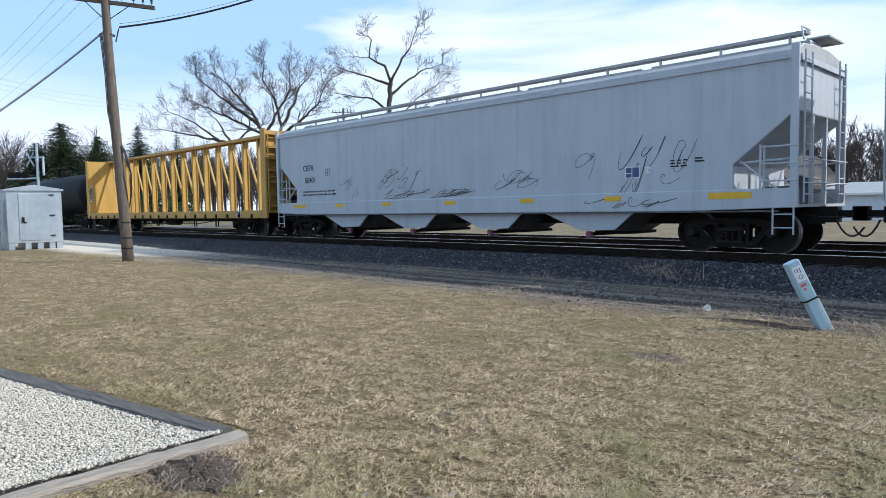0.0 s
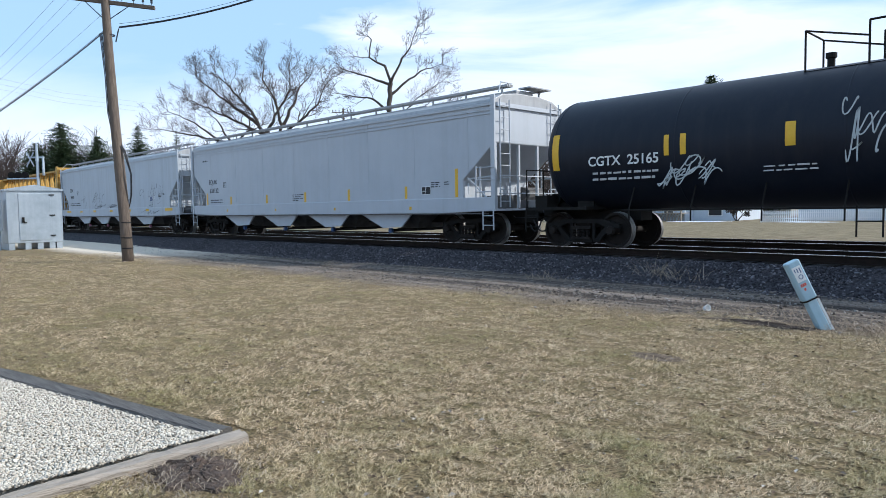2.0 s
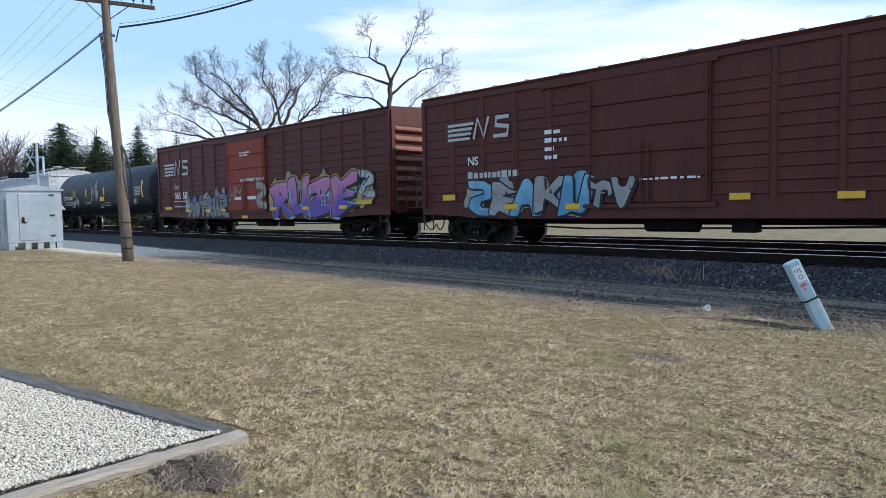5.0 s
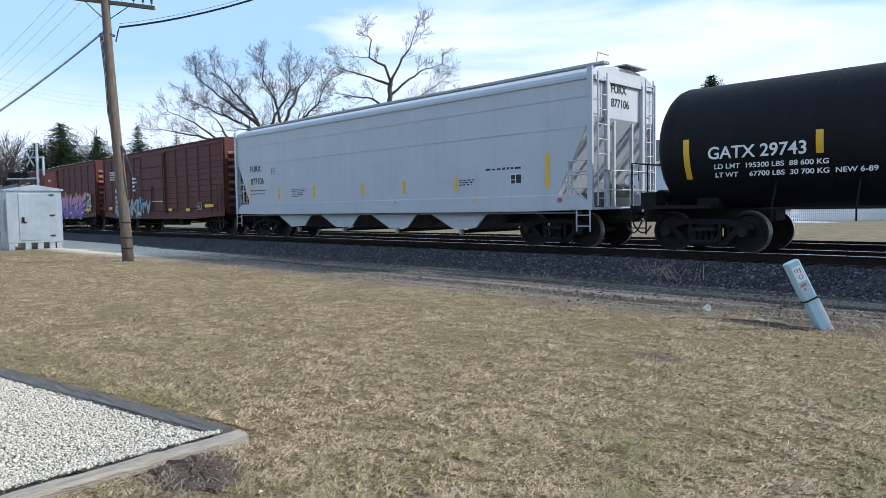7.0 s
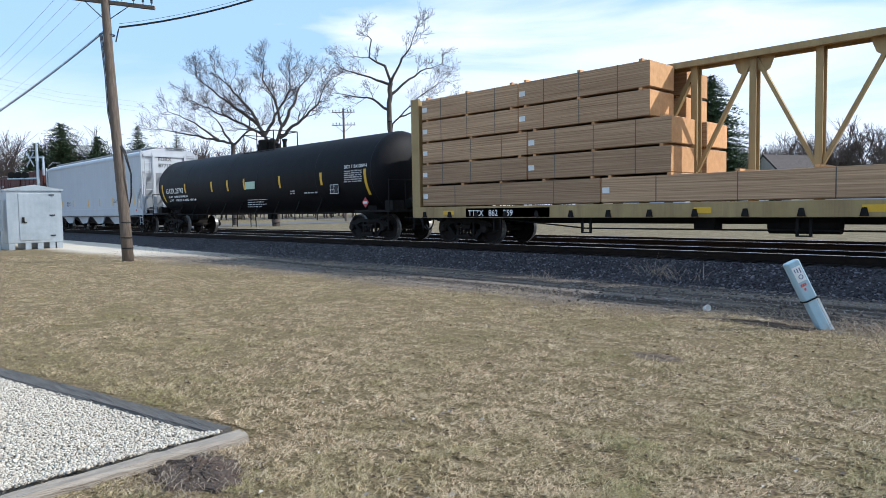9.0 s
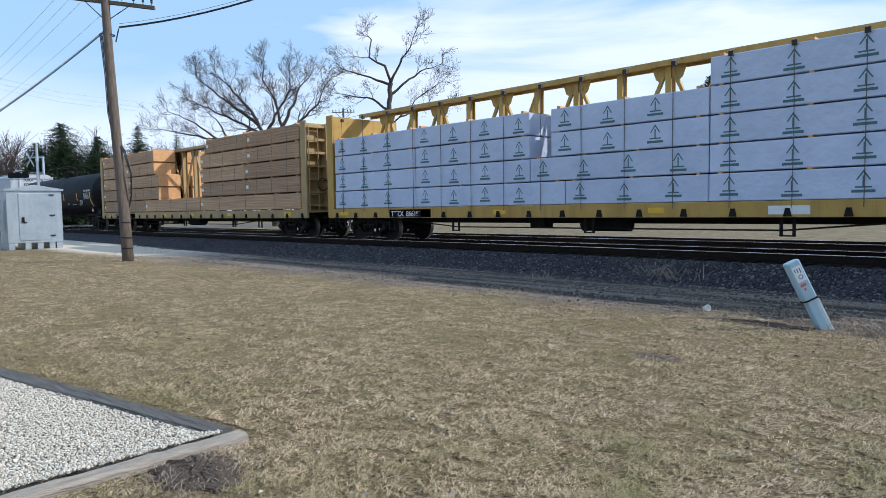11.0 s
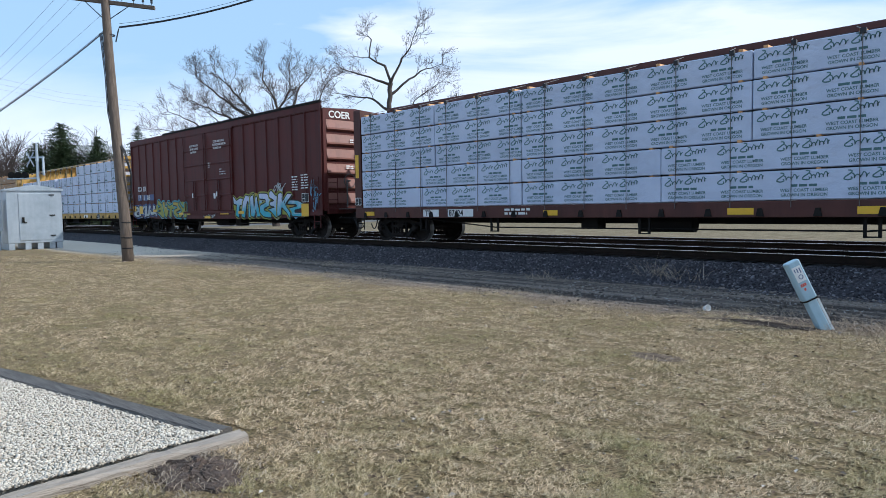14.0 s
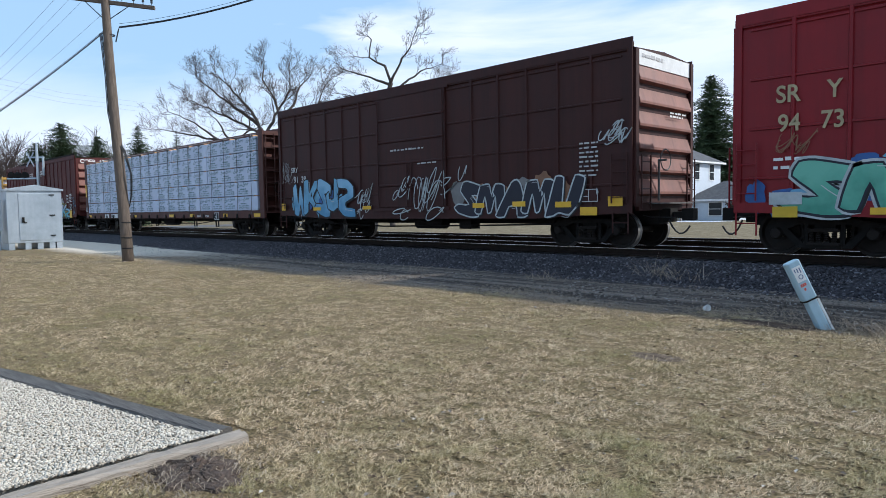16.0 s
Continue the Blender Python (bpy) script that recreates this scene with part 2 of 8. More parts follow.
def lettering(body, x, z, size, material, parent, y=-1.6, name="lettering", wide=1.0):
    """Words on the near side of a car, from x on, with the baseline at z."""
    cu = bpy.data.curves.new(name, "FONT")
    cu.body, cu.size, cu.extrude, cu.offset = body, size, 0.002, size * 0.016
    tmp = bpy.data.objects.new(name, cu)
    scene.collection.objects.link(tmp)
    me = bpy.data.meshes.new_from_object(tmp.evaluated_get(bpy.context.evaluated_depsgraph_get()))
    bpy.data.objects.remove(tmp)
    me.transform(Matrix.Translation((x, y - 0.004, z)) @ Matrix.Rotation(radians(90), 4, "X") @ Matrix.Diagonal((wide, 1, 1, 1)))
    me.materials.clear()
    me.materials.append(material)
    ob = new(name, me)
    ob.parent = parent
    return ob


def mesh_np(name, verts, faces, material, parent=None):
    me = bpy.data.meshes.new(name)
    me.from_pydata(verts, [], faces)
    me.materials.append(material)
    ob = new(name, me)
    ob.parent = parent
    return ob


# ---- ground ----
def ground_height(x, y):
    return -0.5 + 0.018 * noise.noise((x * 0.35, y * 0.35, 0)) + 0.010 * noise.noise((x * 1.3, y * 1.3, 3))


def ground_material():
    m = bpy.data.materials.new("lawn_and_dirt")
    m.use_nodes = True
    n, l = m.node_tree.nodes, m.node_tree.links
    p = n["Principled BSDF"]
    co = n.new("ShaderNodeTexCoord")

    def tex(scale, detail=8, rough=0.65):
        t = n.new("ShaderNodeTexNoise")
        t.inputs["Scale"].default_value, t.inputs["Detail"].default_value, t.inputs["Roughness"].default_value = scale, detail, rough
        l.new(co.outputs["Object"], t.inputs["Vector"])
        return t

    def ramp(src, p0, c0, p1, c1):
        r = n.new("ShaderNodeValToRGB")
        e = r.color_ramp.elements
        e[0].position, e[0].color, e[1].position, e[1].color = p0, (*c0, 1), p1, (*c1, 1)
        l.new(src, r.inputs["Fac"])
        return r.outputs["Color"]

    def mix(f, a, b):
        x = n.new("ShaderNodeMix")
        x.data_type = "RGBA"
        l.new(f, x.inputs[0])
        l.new(a, x.inputs[6])
        l.new(b, x.inputs[7])
        return x.outputs[2]

    def step(axis, lo, hi, wob):
        """0 below lo, 1 above hi along an axis, with a ragged edge."""
        s = n.new("ShaderNodeSeparateXYZ")
        l.new(co.outputs["Object"], s.inputs[0])
        a = n.new("ShaderNodeMath")
        a.operation = "MULTIPLY_ADD"
        l.new(edge.outputs["Fac"], a.inputs[0])
        a.inputs[1].default_value = wob
        l.new(s.outputs[axis], a.inputs[2])
        r = n.new("ShaderNodeMapRange")
        r.inputs["From Min"].default_value, r.inputs["From Max"].default_value = lo + wob / 2, hi + wob / 2
        l.new(a.outputs[0], r.inputs["Value"])
        return r.outputs["Result"]

    def times(a, b):
        x = n.new("ShaderNodeMath")
        x.operation = "MULTIPLY"
        l.new(a, x.inputs[0])
        l.new(b, x.inputs[1])
        return x.outputs[0]

    edge = tex(0.9, 7, 0.7)
    fine, mid, large = tex(38, 6, 0.75), tex(5.5, 7), tex(0.55, 5)
    straw = ramp(fine.outputs["Fac"], 0.36, (0.042, 0.029, 0.016), 0.66, (0.38, 0.28, 0.16))
    green = ramp(fine.outputs["Fac"], 0.36, (0.030, 0.027, 0.011), 0.66, (0.26, 0.205, 0.085))
    lawn = mix(ramp(mid.outputs["Fac"], 0.42, (0, 0, 0), 0.68, (0.8, 0.8, 0.8)), straw, green)
    lawn = mix(ramp(large.outputs["Fac"], 0.52, (0, 0, 0), 0.75, (0.5, 0.5, 0.5)), lawn, green)
    dirt = ramp(fine.outputs["Fac"], 0.34, (0.055, 0.043, 0.035), 0.68, (0.38, 0.315, 0.26))
    dirt2 = ramp(fine.outputs["Fac"], 0.34, (0.015, 0.0118, 0.0102), 0.7, (0.098, 0.078, 0.066))
    ruts = n.new("ShaderNodeTexNoise")
    ruts.inputs["Scale"].default_value, ruts.inputs["Detail"].default_value = 1.0, 6
    long_way = n.new("ShaderNodeMapping")
    long_way.inputs["Scale"].default_value = (0.09, 3.4, 1.0)
    l.new(co.outputs["Object"], long_way.inputs["Vector"])
    l.new(long_way.outputs["Vector"], ruts.inputs["Vector"])
    soil = mix(ramp(ruts.outputs["Fac"], 0.42, (0, 0, 0), 0.58, (1, 1, 1)), dirt, dirt2)
    sand = ramp(fine.outputs["Fac"], 0.3, (0.52, 0.45, 0.355), 0.7, (0.70, 0.62, 0.505))
    field = ramp(tex(1.6, 9, 0.75).outputs["Fac"], 0.36, (0.105, 0.082, 0.044), 0.66, (0.265, 0.217, 0.136))
    col = mix(step("Y", 8.9, 9.6, 1.1), lawn, soil)
    neg = n.new("ShaderNodeMath")
    neg.operation = "SUBTRACT"
    neg.inputs[0].default_value = 1.0
    l.new(step("X", -28.0, -20.0, 4.0), neg.inputs[1])
    col = mix(times(neg.outputs[0], step("Y", 8.4, 9.6, 1.0)), col, sand)
    col = mix(step("Y", 24.5, 26.5, 1.2), col, field)
    l.new(col, p.inputs["Base Color"])
    p.inputs["Roughness"].default_value = 0.95
    bp = n.new("ShaderNodeBump")
    bp.inputs["Strength"].default_value, bp.inputs["Distance"].default_value = 0.8, 0.03
    l.new(fine.outputs["Fac"], bp.inputs["Height"])
    l.new(bp.outputs["Normal"], p.inputs["Normal"])
    p.inputs["Specular IOR Level"].default_value = 0.2
    return m


def spaced(near, far, step, grow):
    a, out = 0.0, [0.0]
    while a < far:
        a += step
        if a > near:
            step *= grow
        out.append(a)
    return out


gx = spaced(14, 2500, 0.4, 1.25)
gx = [-v for v in gx[:0:-1]] + gx
gy = [-v for v in spaced(2, 2500, 0.6, 1.35)[:0:-1]] + spaced(14, 2500, 0.4, 1.22)
gv = [(x - 8, y, ground_height(x - 8, y)) for y in gy for x in gx]
nx = len(gx)
gf = [(j * nx + i, j * nx + i + 1, (j + 1) * nx + i + 1, (j + 1) * nx + i) for j in range(len(gy) - 1) for i in range(nx - 1)]
ground = mesh_np("ground", gv, gf, ground_material())
ground.data.polygons.foreach_set("use_smooth", [True] * len(gf))
tagged(ground, "dormant straw-coloured lawn with bare dirt verge", "ground", kind="structure")

# stone colour taken near black to hold the shade under the train
BALLAST = surface("shade_dark_crushed_stone", (0.013, 0.012, 0.015), (0.060, 0.055, 0.063), 16.0, 0.9, 0, 1.0, 26, depth=0.05)
# ballast bed under both tracks
bm = B()
prof = [(12.3, -0.55), (12.7, -0.50), (13.9, -0.27), (14.5, -0.20), (18.0, -0.21), (18.4, -0.24), (22.4, -0.21), (23.2, -0.28), (24.6, -0.55)]
xs = [-400, -200, -100] + [-60 + 0.5 * i for i in range(161)] + [50, 100, 200, 400]
rows = []
for x in xs:
    rows.append([bm.verts.new((x, y + 0.06 * noise.noise((x, y, 1)), z + 0.025 * noise.noise((x * 1.7, y * 1.7, 5)))) for y, z in prof])
for p, q in zip(rows, rows[1:]):
    for i in range(len(prof) - 1):
        bm.faces.new((p[i], q[i], q[i + 1], p[i + 1]))
tagged(part("ballast_bed", bm, BALLAST), "crushed-stone ballast under the tracks, coloured dark as in shade", "ballast", kind="structure")


def track(yc, label):
    ob = new("railway_track")
    ob.matrix_world = pose(0, yc, 0)
    tagged(ob, label, "railway track", "tracks", kind="structure")
    for y in (-0.7525, 0.7525):
        bm = B()
        prism(bm, [(y - 0.07, -0.18), (y + 0.07, -0.18), (y + 0.07, -0.165), (y + 0.015, -0.145), (y + 0.01, -0.04), (y + 0.036, -0.03), (y + 0.036, -0.008), (y - 0.036, -0.008), (y - 0.036, -0.03), (y - 0.01, -0.04), (y - 0.015, -0.145), (y - 0.07, -0.165)], "x", -500, 500)
        r = part("rail", bm, RAILSIDE, ob)
        bm = B()
        box(bm, -500, 500, y - 0.034, y + 0.034, -0.008, 0.0)
        part("rail_head", bm, RAILTOP, r)
    bm = B()
    box(bm, -0.115, 0.115, -1.3, 1.3, -0.36, -0.178)
    tie = part("tie", bm, TIE, ob)
    x = -70.0
    while x < 20:
        t = new("tie", tie.data)
        t.parent = ob
        t.location = (x, 0, 0)
        x += 0.54
    return ob


track(16.16, "main railway track with polished rail heads")
track(20.43, "second railway track beside the main line")


# ---- the train ----
PAINTS_BLUE = plain("blue_print", (0.06, 0.09, 0.20), 0.5)
PAINTS_RED = plain("red_print", (0.55, 0.09, 0.05), 0.5)
TRACK_Y, SPEED = 16.16, 14.48
CARS, AXLES = [], []


def car(name, s0, s1, label, category):
    """An Empty on the rail at the middle of a car whose body lies from s0 to s1 along the track at the start."""
    ob = new(name)
    ob.empty_display_size = 0.3
    mid = (s0 + s1) / 2
    ob.matrix_world = pose(mid, TRACK_Y, 0)
    CARS.append((ob, mid))
    tagged(ob, label, category, "freight train")
    return ob, (s1 - s0) / 2


_truck_meshes = {}


def truck(parent, x):
    """A two-axle freight truck at x: side frames, springs and bolster, with two turning wheelsets."""
    if not _truck_meshes:
        bm = B()
        arch = [(-1.10, 0.52), (-1.10, 0.63), (-0.52, 0.76), (0.52, 0.76), (1.10, 0.63), (1.10, 0.52), (0.78, 0.52), (0.48, 0.64), (-0.48, 0.64), (-0.78, 0.52)]
        for y in (-1.04, 0.92):
            prism(bm, arch, "y", y, y + 0.12)
            for sg in (-1, 1):
                prism(bm, [(sg * 0.70, 0.56), (sg * 0.84, 0.52), (sg * 0.50, 0.16), (sg * 0.30, 0.16), (sg * 0.30, 0.25), (sg * 0.40, 0.25)], "y", y + 0.01, y + 0.11)
                box(bm, *sorted((sg * 0.30, sg * 0.38)), y + 0.02, y + 0.10, 0.24, 0.66)
            box(bm, -0.32, 0.32, y, y + 0.12, 0.15, 0.23)
        box(bm, -0.2, 0.2, -0.95, 0.95, 0.52, 0.70)
        _truck_meshes["frame"] = bm
        me = bpy.data.meshes.new("side_frame")
        bmesh.ops.recalc_face_normals(bm, faces=bm.faces)
        bm.to_mesh(me)
        bm.free()
        me.materials.append(STEEL)
        _truck_meshes["frame"] = me
        bm = B()
        box(bm, -0.3, 0.3, -0.05, 0.05, 0.22, 0.27)
        for k in (-0.22, -0.08, 0.06, 0.2):
            lathe(bm, [(0.0, 0.26), (0.06, 0.26)] + [(0.06 - 0.022 * (i % 2), 0.28 + 0.022 * i) for i in range(10)] + [(0.0, 0.5)], (k, 0, 0), (0, 0, 1), 8)
        box(bm, -0.3, 0.3, -0.05, 0.05, 0.49, 0.56)
        _truck_meshes["springs"] = bpy.data.meshes.new("spring_pack")
        bmesh.ops.recalc_face_normals(bm, faces=bm.faces)
        bm.to_mesh(_truck_meshes["springs"])
        bm.free()
        _truck_meshes["springs"].materials.append(WHEEL)
        bm = B()
        lathe(bm, [(0.0, -0.07), (0.10, -0.07), (0.13, 0.0), (0.10, 0.06), (0.0, 0.06)], (0, 0, 0), (0, 1, 0), 12)
        _truck_meshes["cap"] = bpy.data.meshes.new("bearing_cap")
        bmesh.ops.recalc_face_normals(bm, faces=bm.faces)
        bm.to_mesh(_truck_meshes["cap"])
        bm.free()
        _truck_meshes["cap"].materials.append(WHEEL)
        bm = B()
        for sgn in (-1, 1):
            y0 = sgn * 0.70
            prof = [(0.09, sgn * 0.02), (0.16, sgn * 0.05), (0.36, sgn * 0.06), (0.40, sgn * 0.13), (0.457, sgn * 0.135), (0.457, sgn * 0.02), (0.482, 0.0), (0.482, -sgn * 0.03), (0.38, -sgn * 0.03), (0.34, 0.0), (0.15, -sgn * 0.02), (0.09, -sgn * 0.03)]
            lathe(bm, prof, (0, y0, 0), (0, 1, 0), 32)
        tube(bm, (0, -1.1, 0), (0, 1.1, 0), 0.085, 0.085, 12)
        me = bpy.data.meshes.new("wheelset")
        bmesh.ops.recalc_face_normals(bm, faces=bm.faces)
        bm.to_mesh(me)
        bm.free()
        me.materials.append(WHEEL)
        me.materials.append(TREAD)
        for f in me.polygons:
            c = f.center
            r = math.hypot(c.x, c.z)
            if r > 0.440:
                f.material_index = 1
        _truck_meshes["wheelset"] = me
    t = new("truck", _truck_meshes["frame"])
    t.parent = parent
    t.location = (x, 0, 0)
    for y in (-1.065, 1.065):
        sp = new("spring_pack", _truck_meshes["springs"])
        sp.parent = t
        sp.location = (0, y, 0)
        for dx in (-0.889, 0.889):
            cap = new("bearing_cap", _truck_meshes["cap"])
            cap.parent = t
            cap.location = (dx, y * 1.03, 0.457)
    for dx in (-0.889, 0.889):
        w = new("wheelset", _truck_meshes["wheelset"])
        w.parent = t
        w.location = (dx, 0, 0.457)
        AXLES.append((w, dx))
    return t


def couplers(parent, h):
    """Centre sill stub, shank, knuckle and hanging air hose at both ends."""
    for sg in (-1, 1):
        bm = B()
        e = sg * h
        a, b = sorted((e - sg * 0.6, e + sg * 0.28))
        box(bm, a, b, -0.2, 0.2, 0.66, 1.0)
        a, b = sorted((e + sg * 0.28, e + sg * 0.62))
        box(bm, a, b, -0.09, 0.09, 0.76, 0.92)
        a, b = sorted((e + sg * 0.55, e + sg * 0.84))
        box(bm, a, b, -0.16, 0.13, 0.70, 1.0)
        part("coupler", bm, STEEL, parent, bevel=0.02)
        bm = B()
        pts = [(e + sg * (0.3 + 0.5 * k), -0.32 + 0.1 * k, 0.72 - 1.05 * k * (1 - k) - 0.15 * k) for k in (0, 0.17, 0.33, 0.5, 0.67, 0.83, 1)]
        pipe(bm, pts, 0.022)
        pipe(bm, [(e - sg * 0.3, -0.5, 0.84), (e + sg * 0.1, -0.9, 0.8), (e + sg * 0.5, -0.35, 0.78)], 0.013)
        part("air_hose", bm, CABLE, parent)


def ladder(parent, x, z0, z1, y=-1.66, width=0.42, rungs=7, material=None, axis="x", name="ladder"):
    bm = B()
    for k in (0, width):
        p = (x + k, y) if axis == "x" else (x, y + k)
        tube(bm, (*p, z0), (*p, z1), 0.02, 0.02, 6)
    for i in range(rungs):
        z = z0 + (z1 - z0) * (i + 0.5) / rungs
        if axis == "x":
            tube(bm, (x, y, z), (x + width, y, z), 0.014, 0.014, 6)
        else:
            tube(bm, (x, y, z), (x, y + width, z), 0.014, 0.014, 6)
    return part(name, bm, material or STEEL, parent)


def stencils(parent, x, z, rows, material, y=-1.6, height=0.055, gap=0.09, seed=1):
    """Small stencilled data lines, as plain bars broken into words."""
    rng = random.Random(seed)
    bm = B()
    for r, width in enumerate(rows):
        a = x
        while a < x + width:
            b = min(x + width, a + rng.uniform(0.08, 0.24))
            box(bm, a, b, y - 0.005, y - 0.002, z - r * gap, z - r * gap + height * rng.uniform(0.7, 1.0))
            a = b + rng.uniform(0.03, 0.07)
    return tagged(part("stencil_data", bm, material, parent), kind="stuff")


def panel(parent, x, z, w, h, y=-1.6, back=None, front=None):
    """A framed data plate of four fields."""
    boxes("data_plate", back or INK, parent, (x, x + w, y - 0.006, y - 0.002, z, z + h))
    f = 0.018
    return boxes("plate_frame", front or WHITE, parent, (x, x + w, y - 0.010, y - 0.006, z, z + f), (x, x + w, y - 0.010, y - 0.006, z + h - f, z + h), (x, x + f, y - 0.010, y - 0.006, z + f, z + h - f), (x + w - f, x + w, y - 0.010, y - 0.006, z + f, z + h - f), (x + w * 0.45, x + w * 0.45 + f, y - 0.010, y - 0.006, z + f, z + h - f), (x + f, x + w * 0.45, y - 0.010, y - 0.006, z + h * 0.4, z + h * 0.4 + f))


def stripes(parent, items, y=-1.6):
    for x, z, w, h in items:
        boxes("reflective_stripe", STRIPE, parent, (x, x + w, y - 0.008, y - 0.003, z, z + h))


def ribbon(bm, pts, w, y, ink=0.0):
    """A flat stroke of paint along (x, z) points, on the plane y, with mitred joints and round ends."""
    n = len(pts)
    left, right = [], []
    for i, (x, z) in enumerate(pts):
        a = Vector(pts[max(0, i - 1)])
        b = Vector(pts[min(n - 1, i + 1)])
        d = (b - a)
        d = d.normalized() if d.length > 1e-6 else Vector((1, 0))
        nx, nz = -d.y, d.x
        k = w * (0.75 if i in (0, n - 1) else 1.0) + ink
        ex = (-ink if i == 0 else ink if i == n - 1 else 0)
        left.append(bm.verts.new((x + nx * k + d.x * ex, y, z + nz * k + d.y * ex)))
        right.append(bm.verts.new((x - nx * k + d.x * ex, y, z - nz * k + d.y * ex)))
    for i in range(n - 1):
        bm.faces.new((left[i], left[i + 1], right[i + 1], right[i]))


def spray(name, c):
    return surface(name, tuple(0.5 * v for v in c), tuple(min(1, 0.85 * v) for v in c), 2.5, 0.55, 0, 0.05, 40)


PAINT = {k: spray("spray_" + k, c) for k, c in dict(sky=(0.22, 0.50, 0.72), pale=(0.62, 0.66, 0.66), black=(0.012, 0.012, 0.016), violet=(0.17, 0.11, 0.42), pink=(0.52, 0.18, 0.33), cream=(0.55, 0.45, 0.26), grey=(0.27, 0.26, 0.25), green=(0.12, 0.42, 0.30), lime=(0.40, 0.42, 0.06), teal=(0.10, 0.47, 0.55), silver=(0.42, 0.42, 0.42), blue=(0.05, 0.14, 0.40), amber=(0.55, 0.36, 0.05), gold=(0.52, 0.36, 0.08), beige=(0.40, 0.36, 0.30), rust=(0.30, 0.15, 0.08), ink=(0.02, 0.022, 0.04)).items()}


def fade(name, low, high, z0, z1):
    """Spray paint that runs from one colour into another with height, as it was sprayed, with uneven cover."""
    m = surface("spray_" + name, tuple(0.7 * v for v in low), low, 2.5, 0.55, 0, 0.05, 40)
    n, l = m.node_tree.nodes, m.node_tree.links
    p = n["Principled BSDF"]
    under = p.inputs["Base Color"].links[0].from_socket
    co = n.new("ShaderNodeTexCoord")
    sep = n.new("ShaderNodeSeparateXYZ")
    l.new(co.outputs["Object"], sep.inputs[0])
    cloud = n.new("ShaderNodeTexNoise")
    cloud.inputs["Scale"].default_value, cloud.inputs["Detail"].default_value = 2.2, 3
    l.new(co.outputs["Object"], cloud.inputs["Vector"])
    add = n.new("ShaderNodeMath")
    add.operation = "MULTIPLY_ADD"
    add.inputs[1].default_value = 2.2 * (z1 - z0)
    l.new(cloud.outputs["Fac"], add.inputs[0])
    l.new(sep.outputs["Z"], add.inputs[2])
    rng = n.new("ShaderNodeMapRange")
    rng.inputs["From Min"].default_value = z0 + 1.1 * (z1 - z0)
    rng.inputs["From Max"].default_value = z1 + 1.1 * (z1 - z0)
    l.new(add.outputs[0], rng.inputs["Value"])
    mx = n.new("ShaderNodeMix")
    mx.data_type = "RGBA"
    mx.inputs[7].default_value = (*high, 1)
    l.new(rng.outputs["Result"], mx.inputs[0])
    l.new(under, mx.inputs[6])
    l.new(mx.outputs[2], p.inputs["Base Color"])
    return m


PURPLEFADE = fade("purple_to_pink", (0.14, 0.085, 0.40), (0.46, 0.17, 0.33), 1.2, 2.1)
TEALFADE = fade("teal_to_lilac", (0.07, 0.42, 0.52), (0.50, 0.54, 0.66), 1.05, 1.65)
BLUEFADE = fade("blue_to_pale", (0.11, 0.30, 0.48), (0.24, 0.44, 0.60), 1.0, 2.0)
LIMEFADE = fade("lime_to_amber", (0.30, 0.33, 0.05), (0.42, 0.30, 0.05), 0.9, 1.5)
GREENFADE = fade("green_to_mint", (0.09, 0.34, 0.24), (0.17, 0.45, 0.33), 0.9, 1.8)
STEELFADE = fade("steel_to_blue", (0.22, 0.22, 0.22), (0.07, 0.12, 0.26), 1.1, 2.0)

# letter outlines in a unit box, drawn with flared ends
GLYPH = {}
GLYPH["R"] = [(0.0, 0.80), (0.35, 0.95), (0.80, 0.95), (1.0, 0.78), (0.95, 0.55), (0.68, 0.42), (1.1, 0.08), (0.85, 0.0), (0.52, 0.30), (0.46, 0.02), (0.24, 0.0), (0.22, 0.45)]
GLYPH["U"] = [(0.0, 0.92), (0.28, 1.0), (0.40, 0.55), (0.46, 0.32), (0.56, 0.36), (0.60, 0.95), (0.84, 0.98), (0.95, 0.40), (1.02, 0.0), (0.78, 0.02), (0.62, 0.10), (0.32, 0.05), (0.08, 0.35)]
GLYPH["Z"] = [(0.0, 0.84), (0.56, 1.02), (0.76, 1.0), (0.82, 0.74), (0.46, 0.36), (0.86, 0.38), (1.0, 0.28), (0.82, 0.12), (0.36, 0.0), (0.08, 0.02), (0.0, 0.28), (0.38, 0.62), (0.02, 0.58)]
GLYPH["E"] = [(0.0, 0.92), (0.22, 1.0), (0.38, 0.86), (0.74, 1.08), (0.90, 1.04), (0.92, 0.82), (0.52, 0.68), (0.86, 0.62), (0.84, 0.48), (0.48, 0.42), (1.02, 0.34), (0.70, 0.22), (0.38, 0.02), (0.10, 0.02), (0.12, 0.45)]
GLYPH["T"] = [(0.0, 0.45), (0.12, 0.78), (0.45, 0.86), (0.75, 0.76), (1.05, 0.95), (1.0, 0.60), (0.72, 0.56), (0.80, 0.12), (0.50, 0.02), (0.46, 0.52), (0.22, 0.52), (0.20, 0.34)]
GLYPH["W"] = [(0.0, 0.84), (0.22, 0.90), (0.30, 0.40), (0.46, 0.88), (0.58, 0.84), (0.66, 0.40), (0.78, 0.94), (1.02, 0.84), (0.92, 0.10), (0.62, 0.04), (0.52, 0.34), (0.40, 0.04), (0.08, 0.10)]
GLYPH["S"] = [(0.10, 0.50), (0.10, 0.78), (0.42, 0.96), (1.0, 1.0), (0.96, 0.76), (0.50, 0.72), (0.44, 0.62), (0.90, 0.50), (0.96, 0.22), (0.62, 0.02), (0.0, 0.0), (0.02, 0.22), (0.50, 0.26), (0.52, 0.38)]
